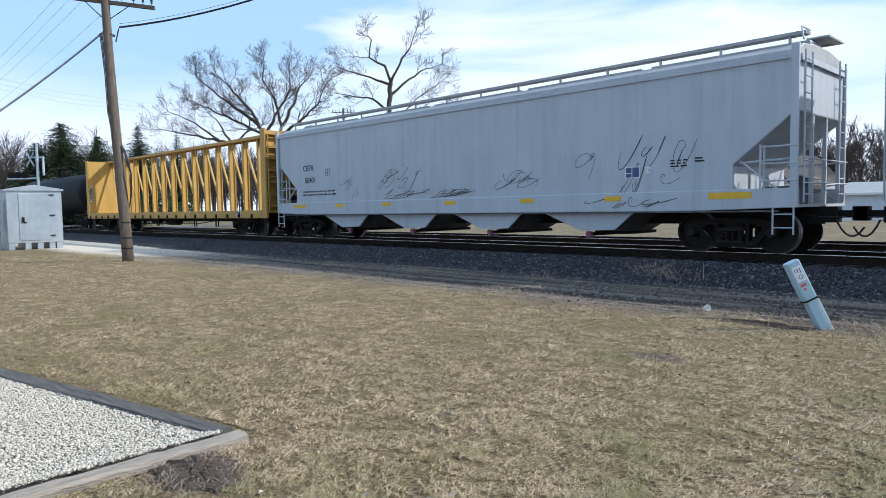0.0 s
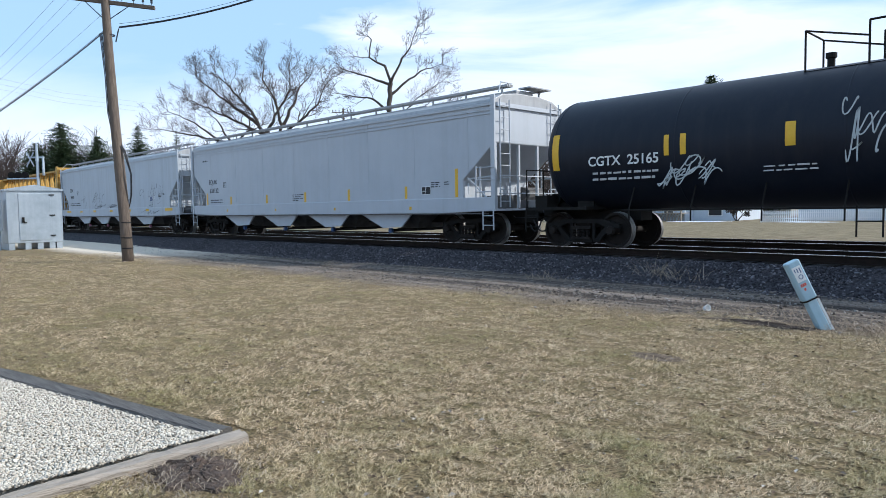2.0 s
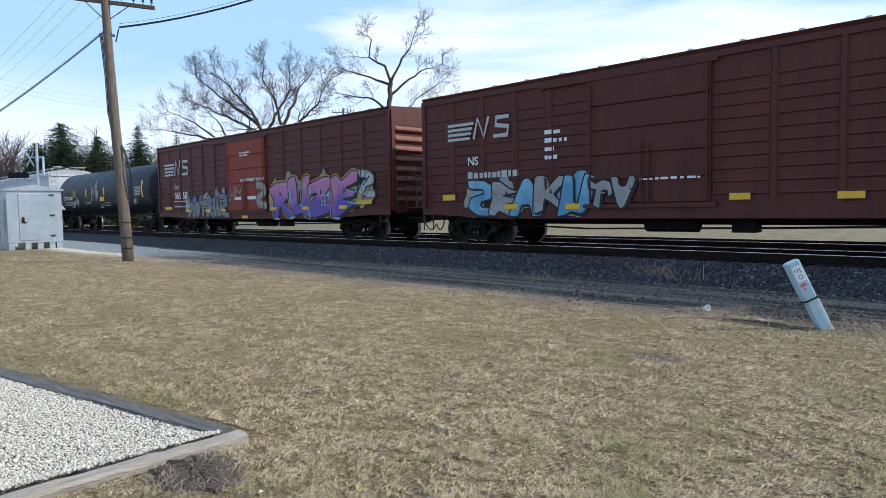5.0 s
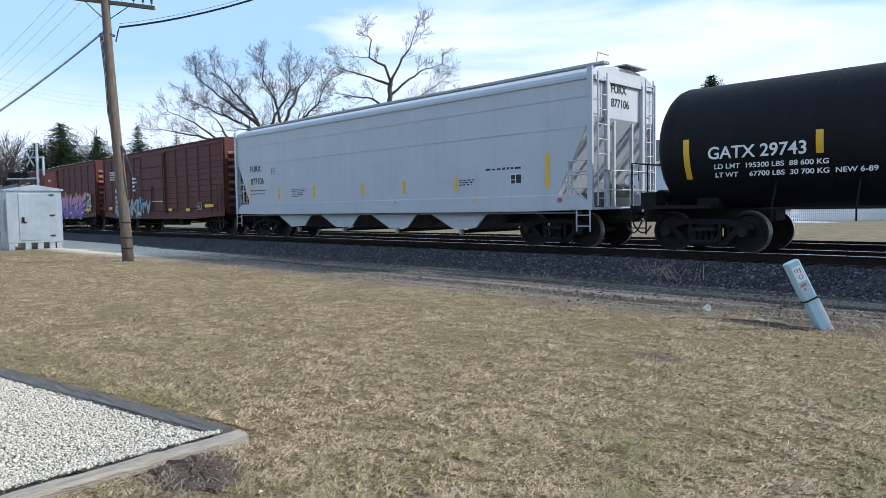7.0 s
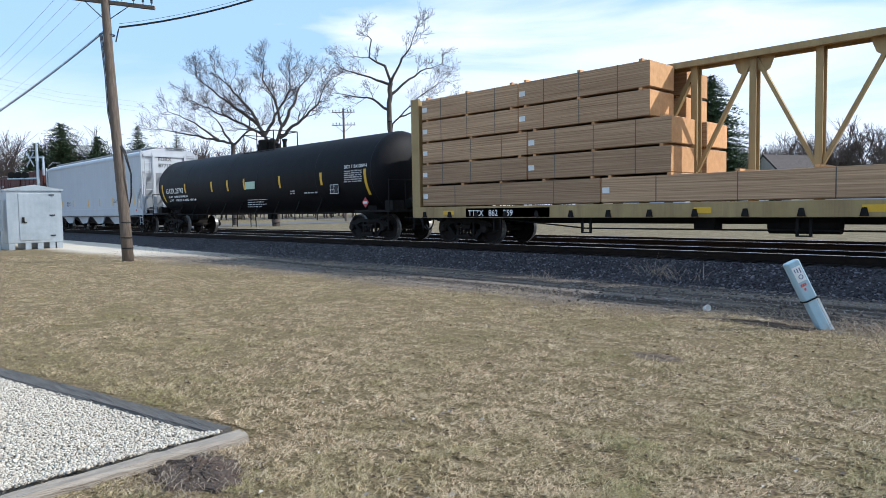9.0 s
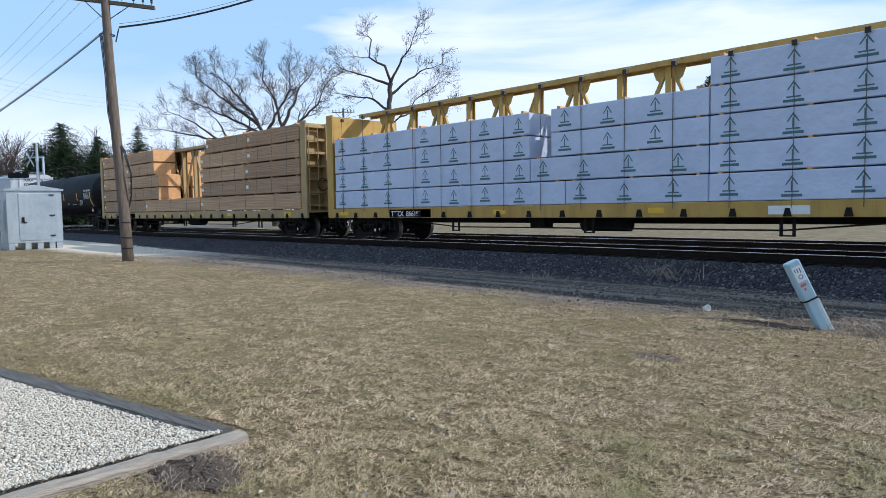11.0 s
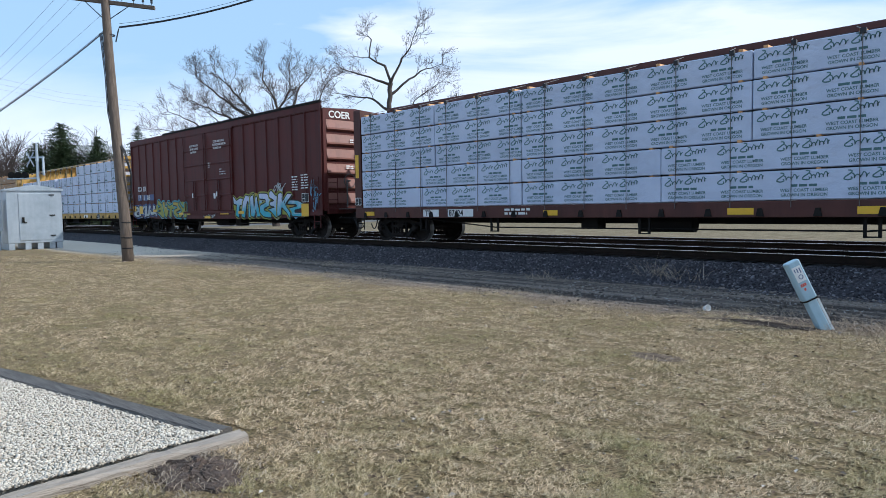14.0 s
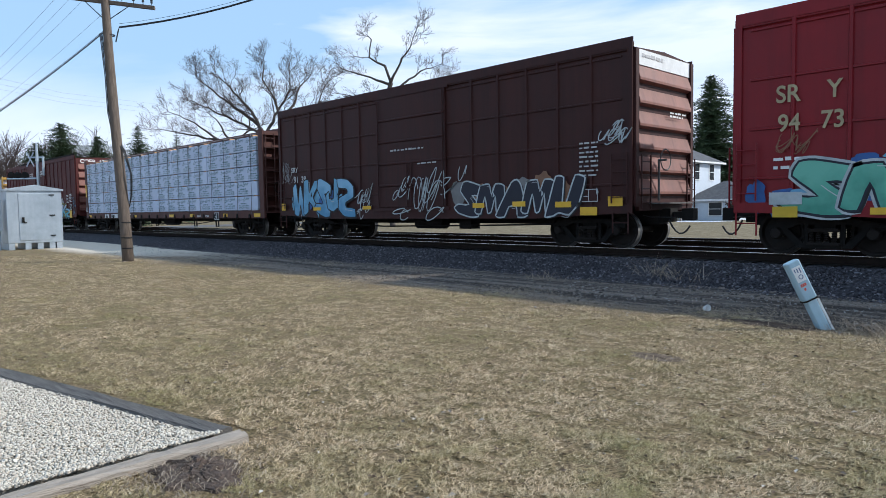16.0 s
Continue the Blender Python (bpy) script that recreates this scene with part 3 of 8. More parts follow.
GLYPH["K"] = [(0.0, 0.92), (0.30, 0.86), (0.34, 0.58), (0.74, 0.82), (0.96, 1.12), (1.0, 0.80), (0.60, 0.46), (1.06, 0.08), (0.72, 0.02), (0.36, 0.34), (0.32, 0.0), (0.02, 0.04)]
GLYPH["A"] = [(0.0, 0.04), (0.30, 0.84), (0.46, 1.0), (0.64, 0.92), (1.04, 0.04), (0.74, 0.0), (0.62, 0.28), (0.38, 0.28), (0.30, 0.0)]


def sheet_of_paint(bm, pts, y):
    bm.faces.new([bm.verts.new((a, y, b)) for a, b in pts])


def soften(pts, k=3):
    """Round a closed outline through its points."""
    n, out = len(pts), []
    for i in range(n):
        p0, p1, p2, p3 = (Vector(pts[(i + d) % n]) for d in (-1, 0, 1, 2))
        for q in range(k):
            t = q / k
            v = 0.5 * (2 * p1 + (p2 - p0) * t + (2 * p0 - 5 * p1 + 4 * p2 - p3) * t * t + (3 * p1 - p0 - 3 * p2 + p3) * t ** 3)
            lin = p1.lerp(p2, t)
            out.append(tuple(v * 0.5 + lin * 0.5))
    return out


def overspray(parent, x0, x1, z0, z1, colours, seed, y):
    """Blotches of paint laid down before the letters."""
    rng = random.Random(seed)
    n = max(3, int((x1 - x0) * 2.2))
    for i in range(n):
        cx = x0 + (x1 - x0) * (i + rng.random()) / n
        cz = rng.uniform(z0 + 0.25 * (z1 - z0), z1 - 0.25 * (z1 - z0))
        rx, rz = rng.uniform(0.2, 0.45), (z1 - z0) * rng.uniform(0.2, 0.42)
        ph = rng.uniform(0, 6)
        ring = []
        for k in range(22):
            a = 2 * math.pi * k / 22
            q = 1 + 0.12 * math.sin(3 * a + ph) + 0.09 * math.sin(7 * a + 2 * ph) + rng.uniform(-0.06, 0.06)
            ring.append((min(max(cx + rx * q * math.cos(a), x0 - 0.1), x1 + 0.1), max(cz + rz * q * math.sin(a), z0)))
        bm = B()
        sheet_of_paint(bm, ring, y - 0.0005 - 0.0003 * i)
        part("overspray", bm, PAINT[rng.choice(colours)], parent)


def turned(pts, i):
    """An outline mirrored, and on every other one turned head down, so that it stays a shape."""
    pts = [(1 - a, b) for a, b in pts][::-1]
    return [(1 - a, 1 - b) for a, b in pts] if i % 2 else pts


def piece(parent, x0, x1, z0, z1, word, fills, outline="black", halo=None, seed=1, y=-1.6, lean=0.15, overlap=0.16, accent=None, plain_word=False):
    """Graffiti piece: halo, deep drop shade, filled interlocking shapes, dark outlines, shine marks and accents."""
    rng = random.Random(seed)
    step = (x1 - x0) / len(word)
    hgt = z1 - z0
    for i, ch in enumerate(word):
        w = step * (1 + overlap)
        zt = z1 - hgt * rng.uniform(0.0, 0.10)
        raw = [(x0 + i * step + w * a * 0.98 + lean * (b - 0.5) * hgt * 0.35, max(z0, z0 + (zt - z0) * (0.02 + 0.94 * b))) for a, b in (GLYPH[ch] if plain_word else turned(GLYPH[ch], i))]
        line = soften(raw)
        lift = y - 0.010 - 0.0040 * i
        if halo:
            bm = B()
            ribbon(bm, line + line[:2], 0.075, lift + 0.0004)
            part("sprayed_halo", bm, PAINT[halo], parent)
        bm = B()
        d = 0.06 + 0.06 * (accent is not None)
        sheet_of_paint(bm, [(a + d, max(z0 - 0.02, b - d * 0.7)) for a, b in line], lift - 0.0004)
        part("sprayed_shade", bm, PAINT["black"], parent)
        letter = B()
        sheet_of_paint(letter, line, lift - 0.0012)
        letter = part("sprayed_letter", letter, fills[i % len(fills)], parent)
        bm = B()
        ribbon(bm, line + line[:2], 0.022, lift - 0.0020)
        part("letter_outline", bm, PAINT[outline], letter)
        bm = B()
        k = rng.randrange(3)
        shine = [(a * 0.9 + 0.1 * raw[6][0], b - 0.06 * hgt) for a, b in line[1 + k:6 + k]]
        ribbon(bm, shine, 0.010, lift - 0.0026)
        part("letter_shine", bm, PAINT["pale" if outline != "pale" else "silver"], letter)
        mid = (raw[0][0] + w * 0.45, z0 + hgt * 0.55)
        bm = B()
        sheet_of_paint(bm, [(mid[0], mid[1] + 0.10 * hgt), (mid[0] + 0.06 * w, mid[1]), (mid[0] - 0.01 * w, mid[1] - 0.05 * hgt)], lift - 0.0026)
        part("letter_eye", bm, PAINT[outline], letter)
        if accent:
            for j in range(3, len(raw), 3):
                a, b = Vector(raw[j]), Vector(raw[(j + 1) % len(raw)])
                if (b - a).length < 0.15:
                    continue
                o = Vector((0.11, -0.075))
                bm = B()
                sheet_of_paint(bm, [tuple(q) for q in (a.lerp(b, 0.12) + o * 0.3, a.lerp(b, 0.9) + o * 0.3, a.lerp(b, 0.8) + o * 1.5, a.lerp(b, 0.2) + o * 1.5)], lift - 0.0030)
                part("sprayed_accent", bm, PAINT[accent], letter)


def scrawl(parent, x0, x1, z0, z1, colour, n=6, seed=1, width=0.014, y=-1.6):
    """Thin looping tags."""
    rng = random.Random(seed)
    bm = B()
    for i in range(n):
        cx, cz = rng.uniform(x0, x1), rng.uniform(z0, z1)
        rx, rz = rng.uniform(0.1, (x1 - x0) / 5), rng.uniform(0.06, (z1 - z0) / 2)
        a0, turn, drift = rng.uniform(0, 6), rng.uniform(3, 8), rng.uniform(-0.3, 0.5)
        pts = [(cx + rx * math.cos(a0 + turn * k / 18) + drift * k / 18, cz + rz * math.sin(a0 * 1.3 + turn * 1.2 * k / 18)) for k in range(19)]
        ribbon(bm, pts, width, y - 0.004 - 0.0004 * i)
    tagged(part("sprayed_tag", bm, PAINT[colour], parent), kind="stuff")


def hopper(name, s0, s1, label, paint, style, trucks):
    """A covered hopper: slab sides, sloped ends, side sill, four discharge chutes, roof hatches and running board."""
    ob, h = car(name, s0, s1, label, "hopper car")
    for x in trucks:
        truck(ob, x - (s0 + s1) / 2)
    couplers(ob, h + 0.05)
    top = {"a": 4.04, "b": 4.06, "c": 4.34}[style]
    e = h - 0.06
    bm = B()
    side = [(-e + 1.25, 1.36), (e - 1.25, 1.36), (e - 1.25, 1.92), (e, 2.95), (e, top), (-e, top), (-e, 2.95), (-e + 1.25, 1.92)]
    if style == "c":
        side = [(-e + 1.05, 1.36), (e - 1.05, 1.36), (e, 3.35), (e, top), (-e, top), (-e, 3.35)]
    prism(bm, side, "y", -1.56, 1.56)
    body = part("body", bm, paint, ob, bevel=0.03)
    bm = B()
    prism(bm, [(-1.56, top), (-1.50, top + 0.13), (-1.18, top + 0.28), (-0.5, top + 0.36), (0.5, top + 0.36), (1.18, top + 0.28), (1.50, top + 0.13), (1.56, top)], "x", -e, e)
    roof = part("roof", bm, paint if style == "c" else ROOF_GREY, ob, bevel=0.02)
    bm = B()
    for y0 in (-1.60, 1.50):
        box(bm, -e, e, y0, y0 + 0.10, top - 0.06, top + 0.02)
    part("eave_rail", bm, paint, ob)
    if style == "b":
        for z in (top - 0.30, top - 0.20):
            boxes("side_seam", paint, ob, (-e, e, -1.585, -1.56, z, z + 0.05))
    if style == "c":
        for z in (3.85, 3.1):
            boxes("side_seam", paint, ob, (-e, e, -1.572, -1.56, z, z + 0.03))
    # weld seams between the side sheets
    k = -e + 1.9
    while k < e - 1 and style == "b":
        boxes("sheet_seam", paint, ob, (k, k + 0.012, -1.567, -1.56, 1.5, top - 0.07))
        k += 2.35
    # side sill
    for y0, y1 in ((-1.60, -1.50), (1.50, 1.60)):
        bm = B()
        prism(bm, [(-h, 1.12), (-h + 0.5, 1.40), (h - 0.5, 1.40), (h, 1.12), (h, 1.0), (h - 2.3, 0.96), (-h + 2.3, 0.96), (-h, 1.0)] if style == "c" else [(-h, 1.40), (h, 1.40), (h, 1.0), (h - 2.2, 0.94), (-h + 2.2, 0.94), (-h, 1.0)], "y", y0, y1)
        part("side_sill", bm, paint, ob, bevel=0.02)
    boxes("sill_flange", GRIME, ob, (-h + 0.4, h - 0.4, -1.58, -1.44, 0.91, 0.945), (-h + 0.4, h - 0.4, 1.44, 1.58, 0.91, 0.945))
    boxes("centre_sill", STEEL, ob, (-h, h, -0.22, 0.22, 0.62, 1.02))
    # discharge chutes
    span = (trucks[1] - trucks[0] - 3.0) / 4
    for i in range(4):
        cx = (trucks[0] + trucks[1]) / 2 - (s0 + s1) / 2 + (i - 1.5) * span
        bm = B()
        hw = span * 0.5
        lo = [(-0.42, -0.62), (0.42, -0.62), (0.42, 0.62), (-0.42, 0.62)]
        hi = [(-hw, -1.40), (hw, -1.40), (hw, 1.40), (-hw, 1.40)]
        v0 = [bm.verts.new((cx + a, b, 0.44)) for a, b in lo]
        v1 = [bm.verts.new((cx + a, b, 1.35)) for a, b in hi]
        bm.faces.new(v0[::-1])
        bm.faces.new(v1)
        for j in range(4):
            bm.faces.new((v0[j], v0[(j + 1) % 4], v1[(j + 1) % 4], v1[j]))
        chute = part("chute", bm, GRIME, ob)
        bm = B()
        prism(bm, [(cx - hw, 0.95), (cx + hw * 0.62, 0.95), (cx + hw * 0.3, 0.50), (cx - 0.46, 0.46)], "y", -1.42, -1.36)
        part("chute_plate", bm, paint, ob, "grimy flared chute plate")
        bm = B()
        box(bm, cx - 0.5, cx + 0.5, -0.72, 0.72, 0.36, 0.44)
        tube(bm, (cx - 0.45, -1.05, 0.36), (cx - 0.45, 1.05, 0.36), 0.05, 0.05, 10)
        part("outlet_gate", bm, STEEL, ob)
        bm = B()
        tube(bm, (cx - 0.45, -1.12, 0.36), (cx - 0.45, -1.02, 0.36), 0.085, 0.085, 12)
        part("gate_capstan", bm, {"a": PAINT["pink"], "b": PAINT["blue"], "c": GREY}[style], ob)
    # sloped end sheets stand over open platforms
    boxes("end_platform", paint, ob, (-h, -h + 1.2, -1.5, 1.5, 1.0, 1.06))
    boxes("end_platform", paint, ob, (h - 1.2, h, -1.5, 1.5, 1.0, 1.06))
    for sg in (-1, 1):
        for y in (-1.5, -0.45, 0.45, 1.44):
            a, b = sorted((sg * (h - 0.08), sg * (h - 0.16)))
            boxes("end_post", paint, ob, (a, b, y, y + 0.07, 1.06, 3.3))
        for y in (-1.5, 1.44):
            for q0, q1 in (((h - 0.1, 1.1), (h - 1.2, 2.0)), ((h - 0.7, 1.1), (h - 0.7, 2.3)), ((h - 0.1, 2.0), (h - 1.2, 1.95))):
                bm = B()
                tube(bm, (sg * q0[0], y + 0.03, q0[1]), (sg * q1[0], y + 0.03, q1[1]), 0.025, 0.025, 6)
                part("end_brace", bm, paint, ob)
        bm = B()
        a, b = sorted((sg * (h - 0.2), sg * (h - 0.95)))
        box(bm, a, b, -0.9, -0.3, 1.06, 1.45)
        tube(bm, (sg * (h - 0.5), 0.2, 1.5), (sg * (h - 0.5), 1.1, 1.5), 0.2, 0.2, 14)
        pipe(bm, [(sg * (h - 0.5), -0.3, 1.3), (sg * (h - 0.5), 0.2, 1.5)], 0.03)
        part("brake_gear", bm, GRIME, ob)
        x = h - 0.47 if sg > 0 else -h + 0.05
        ladder(ob, x, 0.45, 1.0, -1.62, 0.40, 2, paint, name="stirrup_step")
        for z in (1.55, 1.9, 2.25):
            bm = B()
            tube(bm, (sg * (h - 0.02), -1.63, z), (sg * (h - 0.72), -1.63, z), 0.017, 0.017, 6)
            part("side_rung", bm, paint, ob)
        bm = B()
        tube(bm, (sg * (h - 0.72), -1.63, 1.38), (sg * (h - 0.72), -1.63, 2.3), 0.026, 0.026, 6)
        part("grab_post", bm, paint, ob)
        boxes("corner_post", paint, ob, (*sorted((sg * h, sg * (h - 0.15))), -1.63, -1.57, 1.0, top + 0.22))
        boxes("corner_post", paint, ob, (*sorted((sg * h, sg * (h - 0.15))), 1.57, 1.63, 1.0, top + 0.1))
        boxes("end_beam", paint, ob, (*sorted((sg * (h - 0.06), sg * (h + 0.01))), -1.5, 1.5, top - 0.1, top + 0.02))
        if style == "c":
            for y in (-0.98, 0.8):
                boxes("end_stiffener", paint, ob, (*sorted((sg * (h - 0.06), sg * (h + 0.04))), y, y + 0.12, 1.06, top))
        ladder(ob, sg * (h + 0.06), 1.1, top + 0.1, -1.45, 0.42, 9, paint, axis="y")
        ladder(ob, sg * (h + 0.02), 1.1, top + 0.2, 1.0, 0.42, 9, paint, axis="y")
        bm = B()
        pipe(bm, [(sg * (h + 0.02), -1.45, top + 0.3), (sg * (h - 0.1), -1.2, top + 0.62), (sg * (h - 0.1), -0.7, top + 0.62)], 0.018)
        part("grab_rail", bm, paint, ob)
        for z in (2.0, 1.5):
            bm = B()
            pipe(bm, [(sg * (h + 0.06), -1.5, z), (sg * (h + 0.06), 1.5, z)], 0.016)
            part("grab_rail", bm, paint, ob)
    # running board and hatches
    zt = top + (0.36 if style != "c" else 0.22)
    bm = B()
    for i in range(4):
        box(bm, -h + 0.1, h - 0.1, -0.92 + 0.075 * i, -0.87 + 0.075 * i, zt + 0.17, zt + 0.235)
        box(bm, -h + 0.1, h - 0.1, 0.65 + 0.075 * i, 0.70 + 0.075 * i, zt + 0.20, zt + 0.235)
    k = -h + 0.3
    while k < h:
        box(bm, k, k + 0.04, -0.95, -0.62, zt + 0.17, zt + 0.20)
        box(bm, k, k + 0.04, 0.62, 0.95, zt + 0.17, zt + 0.20)
        box(bm, k, k + 0.05, -0.9, -0.86, zt - 0.12, zt + 0.17)
        box(bm, k, k + 0.05, 0.86, 0.9, zt - 0.12, zt + 0.17)
        k += 1.45
    part("running_board", bm, ROOF_GREY, ob)
    for sg in (-1, 1):
        boxes("end_step_board", ROOF_GREY, ob, (*sorted((sg * (h - 0.35), sg * (h + 0.10))), -0.10, 0.95, zt + 0.2, zt + 0.235))
    nh = 5
    for i in range(nh):
        c = (i - (nh - 1) / 2) * (2 * e / nh)
        boxes("hatch", ROOF_GREY, ob, (c - e / nh + 0.12, c + e / nh - 0.12, -0.4, 0.4, zt, zt + 0.14), bevel=0.03)
    return ob, h


def boxcar(name, s0, s1, label, paint, top, trucks, doors, posts, style="post", doorpaint=None, low=0.78):
    """A boxcar: side sheets, outside posts, plug or sliding doors, corrugated ends, ribbed roof, ladders."""
    ob, h = car(name, s0, s1, label, "boxcar")
    for x in trucks:
        truck(ob, x - (s0 + s1) / 2)
    couplers(ob, h)
    z0 = low + 0.28
    yb = -1.53
    bm = B()
    box(bm, -h + 0.04, h - 0.04, yb, 1.53, z0, top - (0.12 if style == "post" else 0.33))
    body = part("body", bm, paint, ob, bevel=0.015)
    sunk = 0.0 if style == "post" else 0.22
    bm = B()
    prism(bm, [(-1.50, top - 0.12 - sunk), (-1.56, top - 0.02 - sunk), (0, top + 0.07 - sunk), (1.56, top - 0.02 - sunk), (1.50, top - 0.12 - sunk)], "x", -h, h)
    part("roof", bm, paint, ob)
    if sunk:
        boxes("side_plate", paint, ob, (-h, h, -1.56, -1.53, top - 0.3, top))
        boxes("side_plate", paint, ob, (-h, h, 1.53, 1.56, top - 0.3, top - 0.16))
    k = -h + 0.6
    while k < h - 0.3:
        bm = B()
        prism(bm, [(-1.56, top - 0.02 - sunk), (-1.5, top + 0.03 - sunk), (0, top + 0.11 - sunk), (1.5, top + 0.03 - sunk), (1.56, top - 0.02 - sunk)], "x", k, k + 0.09)
        part("roof_rib", bm, ROOF_GREY if style == "post" else paint, ob)
        k += 1.15
    for y0, y1 in ((-1.58, -1.5), (1.5, 1.58)):
        bm = B()
        t0, t1 = trucks[0] - (s0 + s1) / 2, trucks[1] - (s0 + s1) / 2
        prism(bm, [(-h, z0 + 0.05), (h, z0 + 0.05), (h, low + 0.12), (t1 + 1.2, low + 0.12), (t1 - 1.3, low), (t0 + 1.3, low), (t0 - 1.2, low + 0.12), (-h, low + 0.12)], "y", y0, y1)
        part("side_sill", bm, paint, ob)
    boxes("top_chord", paint, ob, (-h, h, -1.58, -1.50, top - 0.26, top - 0.12))
    boxes("centre_sill", STEEL, ob, (-h, h, -0.25, 0.25, 0.6, z0))
    boxes("corner_post", paint, ob, (-h, -h + 0.14, -1.575, -1.5, low + 0.15, top - 0.26))
    boxes("corner_post", paint, ob, (h - 0.14, h, -1.575, -1.5, low + 0.15, top - 0.26))
    d0, d1 = doors[0][0], doors[-1][1]
    # outside posts
    n = posts
    for a, b in ((-h + 0.14, d0), (d1, h - 0.14)):
        for i in range(1, n + 1):
            x = a + (b - a) * i / (n + 1)
            w = 0.085 if style == "post" else 0.05
            bm = B()
            prism(bm, [(x - w, -1.53), (x - w * 0.6, -1.575), (x + w * 0.6, -1.575), (x + w, -1.53)], "z", z0 + 0.05, top - 0.26)
            part("side_post", bm, paint, ob)
    # horizontal ribs in the sheets
    if style == "post":
        zs = [z0 + 0.25 + 0.27 * i for i in range(int((top - z0 - 0.5) / 0.27))]
        for a, b in ((-h + 0.14, d0), (d1, h - 0.14)):
            for z in zs:
                rib = B()
                prism(rib, [(yb, z - 0.03), (yb - 0.022, z), (yb, z + 0.03)], "x", a, b)
                part("side_rib", rib, paint, ob)
    else:
        for a, b in ((-h + 0.3, d0), (d1, h - 0.3)):
            for z in ([] if style == "plate" else [z0 + 0.55 + 1.02 * i for i in range(4)]):
                rib = B()
                prism(rib, [(yb, z - 0.03), (yb - 0.03, z - 0.02), (yb - 0.03, z + 0.02), (yb, z + 0.03)], "x", a, b)
                part("side_rib", rib, paint, ob)
    # doors with frame, panels and lock bars
    for a, b in doors:
        door = boxes("door", doorpaint or paint, ob, (a + 0.03, b - 0.03, -1.60, -1.5, z0 + 0.1, top - 0.34), bevel=0.012)
        bm = B()
        for i in range(1, 5):
            z = z0 + 0.1 + (top - 0.44 - z0) * i / 5
            prism(bm, [(-1.60, z - 0.045), (-1.635, z - 0.02), (-1.635, z + 0.02), (-1.60, z + 0.045)], "x", a + 0.06, b - 0.06)
        part("door_rib", bm, doorpaint or paint, door)
        bm = B()
        for x, zt in ((a + 0.10, top - 0.4), (b - 0.10, top - 0.4), ((a + b) / 2 - 0.1, z0 + 1.5), ((a + b) / 2 + 0.1, z0 + 1.5)):
            tube(bm, (x, -1.65, z0 + 0.12), (x, -1.65, zt), 0.022, 0.022, 6)
            if zt < top - 1:
                tube(bm, (x - 0.16, -1.66, z0 + 0.7), (x + 0.16, -1.66, z0 + 0.74), 0.02, 0.02, 6)
        part("lock_bar", bm, doorpaint or paint, door)
    boxes("door_track", paint, ob, (d0 - 0.12, d1 + 0.12, -1.64, -1.55, z0 - 0.02, z0 + 0.08))
    boxes("door_track", paint, ob, (d0 - (1.5 if style == "post" else 0.1), d1 + 0.12, -1.62, -1.56, top - 0.34, top - 0.27))
    # corrugated ends, ladders and brake gear
    for sg in (-1, 1):
        bm = B()
        nb = 8 if style == "post" else 6
        for i in range(nb):
            za = z0 + 0.15 + (top - z0 - 0.75) * i / nb
            zb = za + (top - z0 - 0.75) / nb
            f = lambda u: sg * (h - 0.04 + u)
            prism(bm, [(f(-0.04), za), (f(-0.02), za + 0.10), (f(0.12), za + 0.16), (f(0.12), za + 0.22), (f(0.03), zb - 0.03), (f(-0.04), zb)], "y", -1.34, 1.34)
        # brown and maroon cars: sunlight on the ribs is in the paint colour
        part("end_corrugation", bm, SUNLIT_END if style != "cap" or paint is not RED else paint, ob, "ribbed end with sunlight put into its paint colour")
        a, b = sorted((sg * (h - 0.04), sg * (h + 0.06)))
        boxes("end_frame", paint, ob, (a, b, -1.5, -1.36, z0, top - 0.12 - sunk * 0.6), (a, b, 1.36, 1.5, z0, top - 0.12 - sunk * 0.6), (a, b, -1.36, 1.36, z0 - 0.1, z0 + 0.12))
        a, b = sorted((sg * (h - 0.04), sg * (h + 0.012)))
        boxes("end_cap", WHITE if style == "cap" else paint, ob, (a, b, -1.36, 1.36, top - 0.62, top - 0.12 - sunk * 0.6))
        ladder(ob, sg * (h + 0.16), 1.0, 2.3, -1.42, 0.44, 4, paint, axis="y")
        ladder(ob, sg * (h + 0.16), 1.0, 2.3, 0.95, 0.44, 4, paint, axis="y")
        x = h - 0.52 if sg > 0 else -h + 0.06
        ladder(ob, x, 1.15, 2.35, -1.66, 0.42, 4, paint)
        ladder(ob, x, 0.42, low + 0.15, -1.60, 0.42, 1, paint, name="stirrup_step")
        bm = B()
        a, b = sorted((sg * (h + 0.06), sg * (h + 0.36)))
        box(bm, a, b, -0.9, 0.9, 1.12, 1.15)
        lathe(bm, [(0.26, -0.015), (0.28, 0), (0.26, 0.015), (0.24, 0), (0.26, -0.015)], (sg * (h + 0.3), -0.5, 2.2), (1, 0, 0), 16)
        tube(bm, (sg * (h + 0.1), -0.5, 2.2), (sg * (h + 0.32), -0.5, 2.2), 0.03, 0.03, 6)
        pipe(bm, [(sg * (h + 0.12), -0.5, 2.2), (sg * (h + 0.12), -0.5, 1.2)], 0.03)
        part("brake_gear", bm, GRIME, ob)
    # underfloor reservoir and rods
    bm = B()
    tube(bm, (-0.6, -0.7, 0.62), (0.7, -0.7, 0.62), 0.19, 0.19, 12)
    pipe(bm, [(-h + 2.6, -1.2, 0.62), (-2.2, -0.9, 0.50), (2.5, -1.0, 0.56), (h - 2.6, -1.2, 0.62)], 0.025)
    box(bm, 1.6, 2.1, -1.0, -0.6, 0.45, 0.75)
    part("underfloor_gear", bm, STEEL, ob)
    return ob, h


BARREL = [1.50, 2.46]


